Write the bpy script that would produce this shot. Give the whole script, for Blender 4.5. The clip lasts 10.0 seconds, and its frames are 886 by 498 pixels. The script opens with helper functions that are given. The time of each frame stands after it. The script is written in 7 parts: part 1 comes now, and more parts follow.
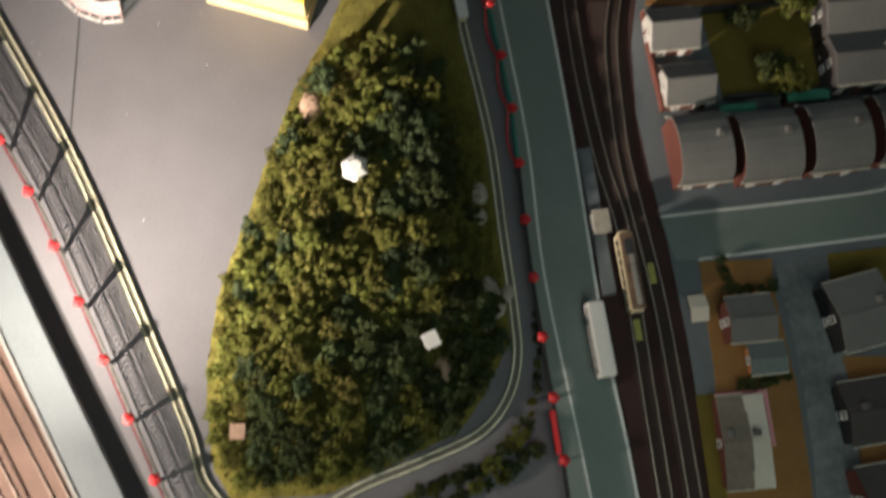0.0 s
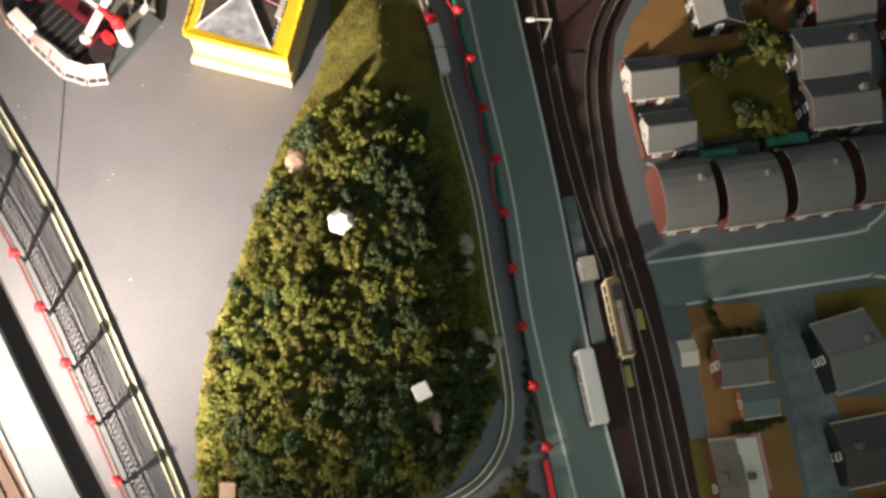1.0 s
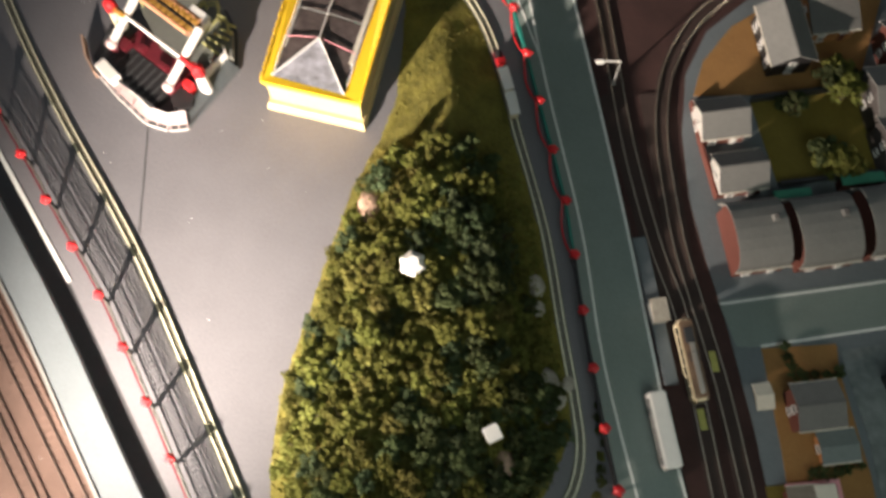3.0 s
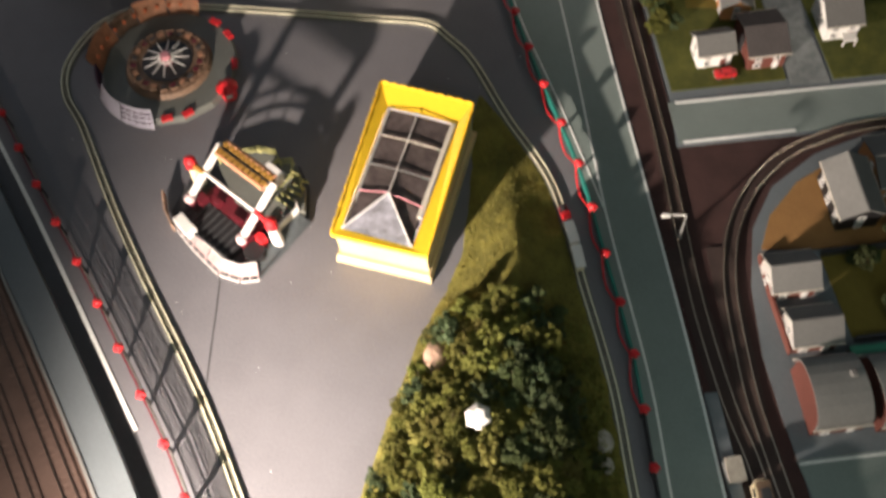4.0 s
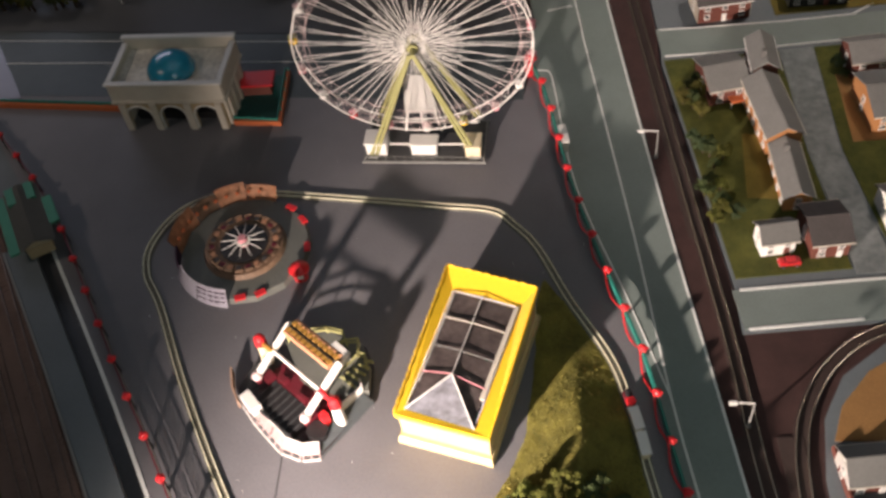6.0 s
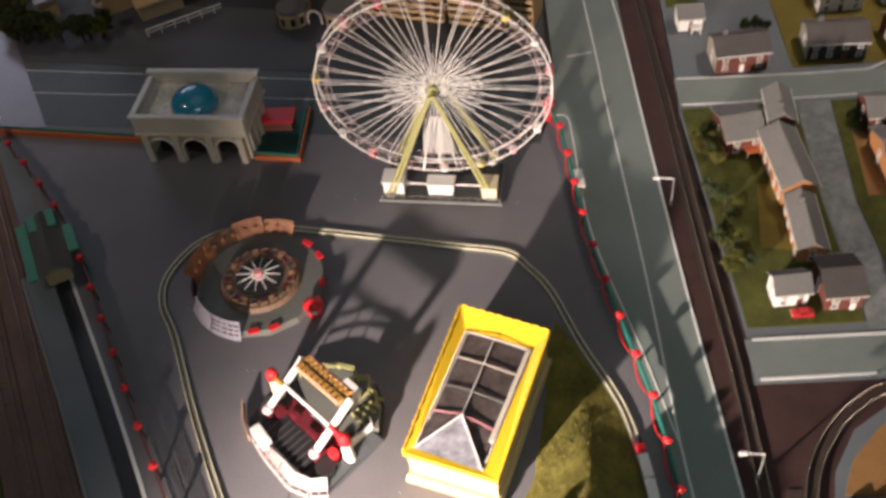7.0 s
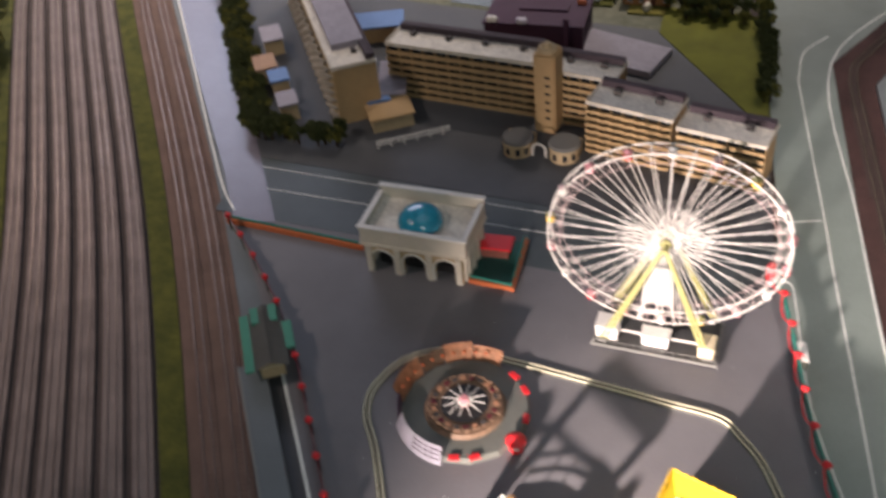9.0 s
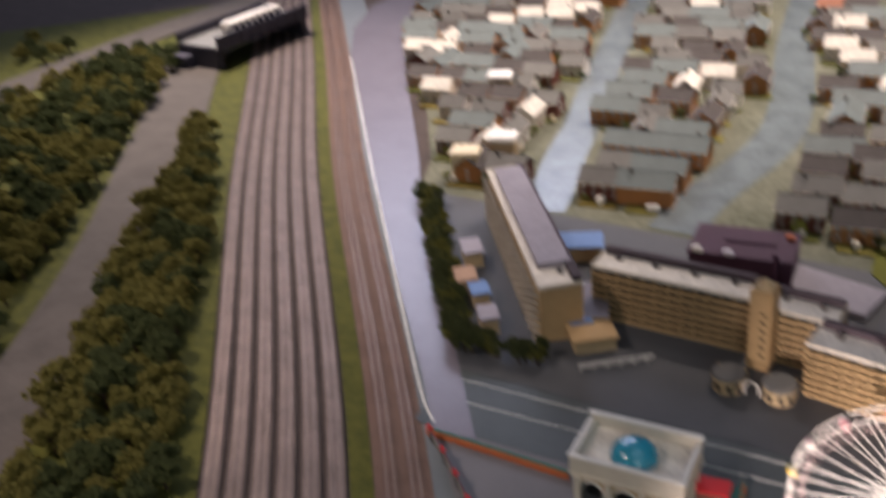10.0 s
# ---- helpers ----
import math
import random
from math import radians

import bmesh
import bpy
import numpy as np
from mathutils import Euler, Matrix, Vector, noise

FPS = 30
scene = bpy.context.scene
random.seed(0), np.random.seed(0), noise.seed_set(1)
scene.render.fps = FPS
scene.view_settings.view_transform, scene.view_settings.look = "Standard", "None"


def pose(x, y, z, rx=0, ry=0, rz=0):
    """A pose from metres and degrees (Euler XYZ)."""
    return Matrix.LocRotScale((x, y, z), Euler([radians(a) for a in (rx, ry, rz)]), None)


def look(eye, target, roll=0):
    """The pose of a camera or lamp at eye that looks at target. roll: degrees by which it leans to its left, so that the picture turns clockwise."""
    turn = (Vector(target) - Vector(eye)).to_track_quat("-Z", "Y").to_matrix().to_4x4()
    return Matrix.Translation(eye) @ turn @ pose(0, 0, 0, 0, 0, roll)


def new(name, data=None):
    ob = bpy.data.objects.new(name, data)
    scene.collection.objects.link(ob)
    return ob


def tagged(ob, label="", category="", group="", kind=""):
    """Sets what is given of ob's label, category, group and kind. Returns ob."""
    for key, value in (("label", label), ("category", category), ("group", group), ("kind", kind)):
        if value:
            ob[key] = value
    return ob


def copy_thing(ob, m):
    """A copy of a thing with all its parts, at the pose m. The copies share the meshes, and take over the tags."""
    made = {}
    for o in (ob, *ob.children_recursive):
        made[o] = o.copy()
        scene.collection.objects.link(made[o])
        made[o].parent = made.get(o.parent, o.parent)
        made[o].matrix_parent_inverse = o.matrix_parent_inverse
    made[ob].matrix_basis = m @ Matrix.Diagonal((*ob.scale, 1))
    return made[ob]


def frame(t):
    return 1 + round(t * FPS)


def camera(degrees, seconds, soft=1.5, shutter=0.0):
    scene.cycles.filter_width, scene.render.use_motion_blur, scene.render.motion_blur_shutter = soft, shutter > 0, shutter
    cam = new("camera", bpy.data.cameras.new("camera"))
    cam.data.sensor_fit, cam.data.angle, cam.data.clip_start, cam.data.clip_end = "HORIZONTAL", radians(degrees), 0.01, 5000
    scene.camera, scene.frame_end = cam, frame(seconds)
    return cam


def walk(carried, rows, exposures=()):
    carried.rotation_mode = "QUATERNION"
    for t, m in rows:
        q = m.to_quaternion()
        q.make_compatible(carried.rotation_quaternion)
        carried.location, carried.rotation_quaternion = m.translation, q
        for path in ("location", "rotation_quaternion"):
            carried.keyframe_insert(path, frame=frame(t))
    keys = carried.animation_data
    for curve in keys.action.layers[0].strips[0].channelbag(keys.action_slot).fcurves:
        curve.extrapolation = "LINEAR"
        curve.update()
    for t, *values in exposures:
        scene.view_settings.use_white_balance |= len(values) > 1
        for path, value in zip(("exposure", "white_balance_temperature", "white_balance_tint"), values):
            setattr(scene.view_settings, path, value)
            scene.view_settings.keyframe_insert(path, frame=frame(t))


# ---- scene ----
cam = camera(49.3, 10.0, 3.0, 0.6)
PATH = [
    (0, (0.024, 0.097, 0.848), (0.108, 0.561, -1.095), 15.4),
    (0.5, (0.023, 0.088, 0.847), (0.131, 0.677, -1.062), 14.2),
    (1, (0.024, 0.089, 0.847), (0.125, 0.675, -1.063), 13.4),
    (1.5, (0.027, 0.083, 0.844), (0.125, 0.643, -1.073), 13.6),
    (2, (0.025, 0.088, 0.845), (0.102, 0.621, -1.081), 11.9),
    (2.2, (0.022, 0.077, 0.841), (0.088, 0.653, -1.073), 10.2),
    (3.3, (0.022, 0.1, 0.861), (-0.086, 0.795, -1.011), -4.3),
    (3.5, (0.02, 0.087, 0.85), (-0.128, 0.867, -0.985), -6.0),
    (4, (0.017, 0.093, 0.856), (-0.176, 1.012, -0.91), -6.6),
    (4.5, (0.017, 0.092, 0.861), (-0.229, 1.123, -0.836), -7.8),
    (5, (0.019, 0.086, 0.861), (-0.253, 1.212, -0.769), -7.6),
    (5.5, (0.02, 0.085, 0.863), (-0.299, 1.261, -0.723), -8.5),
    (5.7, (0.021, 0.085, 0.863), (-0.312, 1.282, -0.704), -8.7),
    (6.8, (0.014, 0.08, 0.86), (-0.374, 1.34, -0.644), -8.9),
    (7, (0.019, 0.081, 0.87), (-0.363, 1.357, -0.622), -7.7),
    (7.5, (0.013, 0.083, 0.876), (-0.381, 1.419, -0.559), -5.3),
    (8, (0.009, 0.09, 0.884), (-0.514, 1.444, -0.492), -4.8),
    (8.5, (-0.02, 0.088, 0.888), (-0.675, 1.432, -0.44), -5.2),
    (9, (-0.068, 0.078, 0.902), (-0.765, 1.425, -0.402), -6.9),
    (9.5, (-0.135, 0.076, 0.928), (-0.944, 1.472, -0.254), -7.7),
    (10, (-0.19, 0.051, 0.934), (-1.193, 1.5, -0.012), -6.2),
]
walk(cam, [(t, look(eye, target, roll)) for t, eye, target, roll in PATH],
     [(0, -0.45, 6500, 10), (0.5, -0.2, 6500, 10), (1, -0.08, 6500, 10), (4, -0.1, 6500, 14), (7, 0.06, 6550, 20), (8, 0.5, 6500, 19), (8.5, 0.8, 6350, 19), (9, 0.96, 6350, 21), (10, 1.25, 6400, 24)])

# ---- light ----
world = bpy.data.worlds.new("hall_air")
scene.world = world
world.use_nodes = True
world.node_tree.nodes["Background"].inputs[0].default_value = (0.5, 0.55, 0.7, 1)
world.node_tree.nodes["Background"].inputs[1].default_value = 0.035


def lamp(name, kind, m, power, color, **more):
    data = bpy.data.lights.new(name, kind)
    data.energy, data.color = power, color
    for k, v in more.items():
        if k == "size":
            data.size = v
        elif k == "size_y":
            data.shape, data.size_y = "RECTANGLE", v
        elif k == "radius":
            data.shadow_soft_size = v
        elif k == "cone":
            data.spot_size, data.spot_blend = radians(v), 1.0
    ob = new(name, data)
    ob.matrix_basis = m
    return ob


# low floodlight at the edge of the layout, which throws the long shadows
lamp("floodlight", "SPOT", look((-0.40, -0.06, 0.215), (0.12, 0.94, 0.0)), 92, (1.0, 0.86, 0.73), radius=0.012, cone=72)
# second spot added at the same place to brighten the near floor and hill
lamp("fill_near", "SPOT", look((-0.40, -0.06, 0.215), (-0.2, 0.2, 0.0)), 22, (1.0, 0.86, 0.73), radius=0.012, cone=98)
# fill lamp added low over the town, not a real fixture of the hall
lamp("fill_town", "AREA", look((0.27, -0.16, 0.78), (0.12, 0.18, 0.0)), 2.1, (0.84, 1.0, 0.9), size=0.5, size_y=0.5)
# four unseen fill spots, added to brighten the far half and the yard side
lamp("fill_far_estate", "SPOT", look((-0.5, 3.6, 3.0), (-0.85, 2.75, 0.0)), 320, (1.0, 0.88, 0.72), radius=0.15, cone=52)
lamp("fill_town_north", "SPOT", look((0.62, 1.62, 1.5), (0.27, 1.3, 0.0)), 50, (1.0, 0.88, 0.74), radius=0.1, cone=42)
lamp("fill_yard", "SPOT", look((-1.6, 0.1, 1.5), (-1.3, 0.82, 0.0)), 34, (1.0, 0.86, 0.7), radius=0.1, cone=58)
lamp("fill_bank", "SPOT", look((-3.3, 2.4, 2.2), (-2.4, 2.2, 0.0)), 190, (1.0, 0.88, 0.72), radius=0.1, cone=68)
# broad overhead fill added to lift the shadows, no lamp known there
lamp("fill_overhead", "AREA", pose(0.3, 0.9, 3.7), 5.4, (0.84, 0.92, 1.0), size=3.0, size_y=3.0)
# cool area lamp added high at the far end, for fill and sheen; no window there
lamp("fill_cool_far", "AREA", look((-4.6, 6.2, 3.3), (-1.0, 1.5, 0)), 44, (0.72, 0.82, 1.0), size=3.6, size_y=1.6)

# ---- materials ----
def mat(name, col, rough=0.7, metal=0.0, var=0.3, scale=220.0, bump=0.25, col2=None, big=14.0, rand=0.0, spec=0.4, coat=0.0, glow=0.0):
    """Procedural paint, plastic, card or scatter: two scales of noise for colour, one for relief; rand varies it from piece to piece."""
    m = bpy.data.materials.new(name)
    m.use_nodes = True
    nt = m.node_tree
    nodes, links = nt.nodes, nt.links
    bsdf = nodes["Principled BSDF"]
    bsdf.inputs["Roughness"].default_value, bsdf.inputs["Metallic"].default_value = rough, metal
    bsdf.inputs["Specular IOR Level"].default_value = spec
    bsdf.inputs["Coat Weight"].default_value = coat
    tc = nodes.new("ShaderNodeTexCoord")

    def noise_node(s, detail):
        n = nodes.new("ShaderNodeTexNoise")
        n.inputs["Scale"].default_value, n.inputs["Detail"].default_value, n.inputs["Roughness"].default_value = s, detail, 0.65
        links.new(tc.outputs["Object"], n.inputs["Vector"])
        return n

    fine, wide = noise_node(scale, 4), noise_node(big, 3)
    add = nodes.new("ShaderNodeMath")
    add.operation = "MULTIPLY_ADD"
    add.inputs[1].default_value = 0.5
    links.new(fine.outputs["Fac"], add.inputs[0])
    half = nodes.new("ShaderNodeMath")
    half.operation = "MULTIPLY"
    half.inputs[1].default_value = 0.5
    links.new(wide.outputs["Fac"], half.inputs[0])
    links.new(half.outputs[0], add.inputs[2])
    ramp = nodes.new("ShaderNodeMapRange")
    ramp.inputs["From Min"].default_value, ramp.inputs["From Max"].default_value = 0.32, 0.68
    links.new(add.outputs[0], ramp.inputs["Value"])
    mix = nodes.new("ShaderNodeMix")
    mix.data_type = "RGBA"
    c2 = col2 or tuple(min(1.0, c * (1 + var)) for c in col)
    mix.inputs["A"].default_value = (*[c * (1 - var) for c in col], 1)
    mix.inputs["B"].default_value = (*c2, 1)
    links.new(ramp.outputs["Result"], mix.inputs["Factor"])
    out = mix.outputs["Result"]
    if rand:
        info = nodes.new("ShaderNodeObjectInfo")
        hsv = nodes.new("ShaderNodeHueSaturation")
        mr = nodes.new("ShaderNodeMapRange")
        mr.inputs["To Min"].default_value, mr.inputs["To Max"].default_value = 1 - rand, 1 + rand
        links.new(info.outputs["Random"], mr.inputs["Value"])
        links.new(mr.outputs["Result"], hsv.inputs["Value"])
        mh = nodes.new("ShaderNodeMapRange")
        mh.inputs["To Min"].default_value, mh.inputs["To Max"].default_value = 0.5 - rand * 0.05, 0.5 + rand * 0.05
        links.new(info.outputs["Random"], mh.inputs["Value"])
        links.new(mh.outputs["Result"], hsv.inputs["Hue"])
        links.new(out, hsv.inputs["Color"])
        out = hsv.outputs["Color"]
    links.new(out, bsdf.inputs["Base Color"])
    if bump:
        b = nodes.new("ShaderNodeBump")
        b.inputs["Strength"].default_value, b.inputs["Distance"].default_value = bump, 0.001
        links.new(fine.outputs["Fac"], b.inputs["Height"])
        links.new(b.outputs["Normal"], bsdf.inputs["Normal"])
    if glow:
        bsdf.inputs["Emission Strength"].default_value = glow
        bsdf.inputs["Emission Color"].default_value = (*col, 1)
    return m


def leafy(m, share=0.45):
    """Foliage that lets part of the light through."""
    nt = m.node_tree
    bsdf, out = nt.nodes["Principled BSDF"], nt.nodes["Material Output"]
    tr, mx = nt.nodes.new("ShaderNodeBsdfTranslucent"), nt.nodes.new("ShaderNodeMixShader")
    nt.links.new(bsdf.inputs["Base Color"].links[0].from_socket, tr.inputs["Color"])
    mx.inputs[0].default_value = share
    nt.links.new(bsdf.outputs[0], mx.inputs[1])
    nt.links.new(tr.outputs[0], mx.inputs[2])
    nt.links.new(mx.outputs[0], out.inputs["Surface"])
    return m


M_FLOOR = mat("park_asphalt", (0.15, 0.146, 0.156), 0.55, var=0.2, scale=420, bump=0.15, big=7, spec=0.35)
M_GATEROAD = mat("gate_road_asphalt", (0.06, 0.075, 0.08), 0.5, var=0.25, scale=400, big=10)
M_YARD = mat("yard_asphalt", (0.066, 0.071, 0.08), 0.6, var=0.2, scale=600, big=8)
M_ROAD = mat("road_grey_green", (0.188, 0.226, 0.209), 0.5, var=0.16, scale=500, bump=0.12, big=9)
M_ROAD_SHINY = mat("road_blue_grey", (0.165, 0.152, 0.185), 0.26, var=0.15, scale=400, bump=0.1, big=9, spec=0.5)
M_ESTATE = mat("estate_ground", (0.08, 0.095, 0.05), 0.85, var=0.35, scale=60, col2=(0.19, 0.19, 0.14), big=9)
M_STREET = mat("street_teal_grey", (0.145, 0.175, 0.185), 0.26, var=0.45, scale=200, bump=0.1, big=14, spec=0.6)
M_LANE = mat("lane_teal_grey", (0.15, 0.178, 0.178), 0.4, var=0.4, scale=90, bump=0.1, col2=(0.27, 0.29, 0.285), big=22)
M_PAVE = mat("pavement_grey", (0.135, 0.155, 0.165), 0.6, var=0.15, scale=400, big=12)
M_LINE = mat("road_paint", (0.72, 0.73, 0.7), 0.6, var=0.15, scale=500)
M_BROWN = mat("ballast_red_brown", (0.05, 0.023, 0.02), 0.85, var=0.4, scale=900, bump=0.6, big=25)
M_BALLAST = mat("ballast_grey_brown", (0.2, 0.16, 0.15), 0.85, var=0.4, scale=900, bump=0.6, big=20)
M_BALLAST_B = mat("ballast_rust_brown", (0.15, 0.095, 0.075), 0.85, var=0.3, scale=900, bump=0.6, big=20)
M_DARK = mat("dark_trackbed", (0.062, 0.046, 0.041), 0.9, var=0.3, scale=700, bump=0.5)
M_RAIL = mat("rail_metal", (0.95, 0.87, 0.66), 0.3, 0.3, var=0.15, scale=300, bump=0.05)
M_TRAMBED = mat("tram_bed", (0.042, 0.026, 0.022), 0.8, var=0.3, scale=600, bump=0.4, big=30)
M_RAIL_T = mat("tram_rail", (0.55, 0.48, 0.38), 0.25, 0.9, var=0.2, scale=300, bump=0.05)
M_BANKROAD = mat("bank_trackbed", (0.1, 0.088, 0.08), 0.9, var=0.3, scale=300, bump=0.6, big=12)
M_RAIL_D = mat("rusty_rail", (0.36, 0.28, 0.24), 0.34, 0.85, var=0.2, scale=300, bump=0.05)
M_SLEEPER = mat("sleeper_brown", (0.045, 0.025, 0.022), 0.8, var=0.3)
M_SLEEPER_G = mat("sleeper_pale", (0.15, 0.135, 0.1), 0.8, var=0.3)
M_GRASS = mat("grass_scatter", (0.11, 0.11, 0.018), 0.95, var=0.5, scale=500, bump=0.9, col2=(0.27, 0.23, 0.045), big=30)
M_GRASS_D = mat("grass_dark", (0.045, 0.066, 0.01), 0.95, var=0.5, scale=500, bump=0.9, col2=(0.13, 0.13, 0.022), big=30)
M_LAWN_G = mat("lawn_bright_green", (0.13, 0.135, 0.018), 0.95, var=0.35, scale=500, bump=0.6, big=14)
M_LAWN = mat("lawn_olive", (0.16, 0.12, 0.02), 0.95, var=0.3, scale=600, bump=0.6, big=18)
M_EARTH = mat("earth_ochre", (0.29, 0.15, 0.05), 0.95, var=0.25, scale=500, bump=0.5, big=16)
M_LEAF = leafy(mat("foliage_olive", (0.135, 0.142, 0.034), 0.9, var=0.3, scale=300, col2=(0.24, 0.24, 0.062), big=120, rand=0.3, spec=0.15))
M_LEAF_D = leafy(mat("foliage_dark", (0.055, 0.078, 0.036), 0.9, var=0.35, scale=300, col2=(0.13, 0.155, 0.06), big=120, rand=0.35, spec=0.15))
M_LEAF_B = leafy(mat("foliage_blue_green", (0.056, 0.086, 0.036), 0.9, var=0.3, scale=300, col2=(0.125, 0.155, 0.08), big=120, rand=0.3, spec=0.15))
M_LEAF_Y = leafy(mat("foliage_yellow_olive", (0.18, 0.165, 0.045), 0.9, var=0.3, scale=300, col2=(0.29, 0.27, 0.08), big=120, rand=0.25, spec=0.15))
M_TRUNK = mat("bark", (0.06, 0.04, 0.025), 0.9)
M_WHITE = mat("white_plastic", (0.76, 0.74, 0.7), 0.45, var=0.06, bump=0.05)
M_CREAM = mat("cream_plastic", (0.72, 0.62, 0.42), 0.5, var=0.08, bump=0.05)
M_IVORY = mat("ivory_stone", (0.62, 0.57, 0.48), 0.7, var=0.1, scale=350, big=40)
M_SAND = mat("sandstone", (0.45, 0.34, 0.2), 0.75, var=0.15, scale=350, big=40)
M_TAN = mat("tan_card", (0.46, 0.31, 0.155), 0.8, var=0.12, scale=350, big=30)
M_ROOFW = mat("pale_roof", (0.72, 0.68, 0.61), 0.8, var=0.35, scale=160, big=45)
M_ROOF = mat("grey_slate", (0.165, 0.162, 0.152), 0.75, var=0.14, scale=300, big=30, rand=0.2)
M_ROOF_B = mat("brown_grey_roof", (0.2, 0.165, 0.13), 0.8, var=0.25, scale=200, big=40)
M_ROOF_D = mat("dark_slate", (0.075, 0.065, 0.062), 0.75, var=0.2, scale=300, big=30)
M_ROOF_R = mat("red_tile", (0.36, 0.15, 0.09), 0.75, var=0.2, scale=300, big=30)
M_ROOF_T = mat("green_grey_roof", (0.15, 0.18, 0.178), 0.7, var=0.15, scale=300, big=30)
M_BRICK = mat("dark_red_brick", (0.13, 0.042, 0.03), 0.8, var=0.3, scale=500)
M_BRICK_O = mat("orange_brick", (0.42, 0.19, 0.07), 0.8, var=0.2, scale=500)
M_BLACK = mat("black_plastic", (0.018, 0.017, 0.018), 0.5, var=0.2)
M_DGREY = mat("dark_grey_plastic", (0.05, 0.05, 0.052), 0.5, var=0.2)
M_GREY = mat("grey_plastic", (0.2, 0.2, 0.19), 0.55, var=0.12)
M_DECK = mat("grey_deck", (0.13, 0.135, 0.12), 0.6, var=0.15)
M_YELLOW = mat("yellow_plastic", (0.92, 0.58, 0.03), 0.4, var=0.06, bump=0.05, coat=0.3)
M_YGREEN = mat("pale_yellow_green", (0.34, 0.33, 0.14), 0.45, var=0.1, bump=0.05)
M_RED = mat("red_plastic", (0.62, 0.025, 0.03), 0.4, var=0.1, bump=0.05)
M_MAROON = mat("maroon", (0.12, 0.012, 0.02), 0.5, var=0.2)
M_TEAL = mat("teal_plastic", (0.02, 0.19, 0.15), 0.5, var=0.15)
M_TEAL_D = mat("dark_teal_floor", (0.012, 0.075, 0.062), 0.6, var=0.25)
M_GREEN = mat("green_roof_paint", (0.05, 0.24, 0.16), 0.55, var=0.15)
M_ORANGE = mat("orange_paint", (0.5, 0.13, 0.045), 0.55, var=0.15)
M_GOLD = mat("golden_ornament", (0.5, 0.27, 0.06), 0.45, 0.2, var=0.25)
M_BROWNP = mat("brown_ornament", (0.2, 0.125, 0.08), 0.6, var=0.4, scale=400, big=90)
M_PALEPINK = mat("pale_pink_plastic", (0.6, 0.45, 0.44), 0.45, var=0.2, scale=150, big=60, bump=0.05)
M_TERRA = mat("terracotta_ornament", (0.5, 0.25, 0.14), 0.6, var=0.35, scale=300, big=90)
M_DODGEM = mat("dodgem_floor", (0.06, 0.046, 0.042), 0.4, var=0.3, big=40)
M_STRAW = mat("straw_plastic", (0.55, 0.43, 0.22), 0.5, var=0.1, bump=0.05)
M_PANE = mat("smoked_pane", (0.2, 0.16, 0.15), 0.22, var=0.35, scale=80, big=40, bump=0.02, spec=0.6)
M_PINK = mat("pink_plastic", (0.7, 0.3, 0.33), 0.5, var=0.1)
M_BLUE = mat("blue_awning", (0.12, 0.22, 0.45), 0.6, var=0.15)
M_LILAC = mat("lilac_grey_roof", (0.27, 0.25, 0.29), 0.6, var=0.2, scale=120, big=25)
M_PLUM = mat("dark_plum_felt", (0.055, 0.04, 0.05), 0.75, var=0.25, scale=300, big=30)
M_NAVY = mat("dark_blue_grey_steel", (0.06, 0.058, 0.085), 0.6, var=0.25, scale=120, big=20)
M_PURPLE = mat("purple_card", (0.05, 0.018, 0.042), 0.7, var=0.2)
M_METAL = mat("dull_sheet_metal", (0.6, 0.6, 0.65), 0.42, 0.25, var=0.5, scale=110, big=70)
M_SILVER = mat("silver_roof", (0.6, 0.55, 0.48), 0.3, 0.7, var=0.15)
M_DOME = mat("blue_dome", (0.02, 0.33, 0.5), 0.25, var=0.2, scale=60, bump=0.02, coat=1.0, spec=0.6)
M_WINDOW = mat("window_glass", (0.025, 0.03, 0.035), 0.12, var=0.2, bump=0.0, spec=0.6)
M_ROCK = mat("pale_rock", (0.4, 0.36, 0.3), 0.9, var=0.35, scale=200, bump=0.8)
M_ROCKP = mat("pink_rock", (0.38, 0.25, 0.18), 0.9, var=0.3, scale=200, bump=0.8)
M_WALL = mat("hall_plaster", (0.3, 0.3, 0.31), 0.9, var=0.06, scale=6, big=1)
M_YPATCH = mat("yellow_crossing", (0.45, 0.42, 0.12), 0.7, var=0.2)
M_SIGN = mat("pale_sign", (0.6, 0.58, 0.66), 0.5, var=0.15, scale=120)

# ---- building blocks ----
def smooth(pts, n=6, closed=False):
    """A smooth curve through the given plan points."""
    p = [Vector(q) for q in pts]
    k = len(p)
    out = []
    for i in range(k if closed else k - 1):
        a, b = p[i], p[(i + 1) % k]
        a0 = p[i - 1] if (i or closed) else a * 2 - b
        b1 = p[(i + 2) % k] if (i + 2 < k or closed) else b * 2 - a
        for s in range(n):
            t = s / n
            out.append(0.5 * (2 * a + (b - a0) * t + (2 * a0 - 5 * a + 4 * b - b1) * t * t + (3 * a - a0 - 3 * b + b1) * t ** 3))
    if not closed:
        out.append(p[-1])
    return out


def resample(pts, step, closed=False):
    """Points and directions at even steps along a polyline."""
    p = list(pts) + ([pts[0]] if closed else [])
    out, carry = [], 0.0
    for a, b in zip(p, p[1:]):
        d = b - a
        ln = d.length
        if ln < 1e-9:
            continue
        s = carry
        while s < ln:
            out.append((a + d * (s / ln), d / ln))
            s += step
        carry = s - ln
    return out


def side(pts, i, closed):
    k = len(pts)
    a = pts[i - 1] if (i or closed) else pts[0]
    b = pts[(i + 1) % k] if (i + 1 < k or closed) else pts[-1]
    d = (b - a).normalized()
    return Vector((-d.y, d.x))


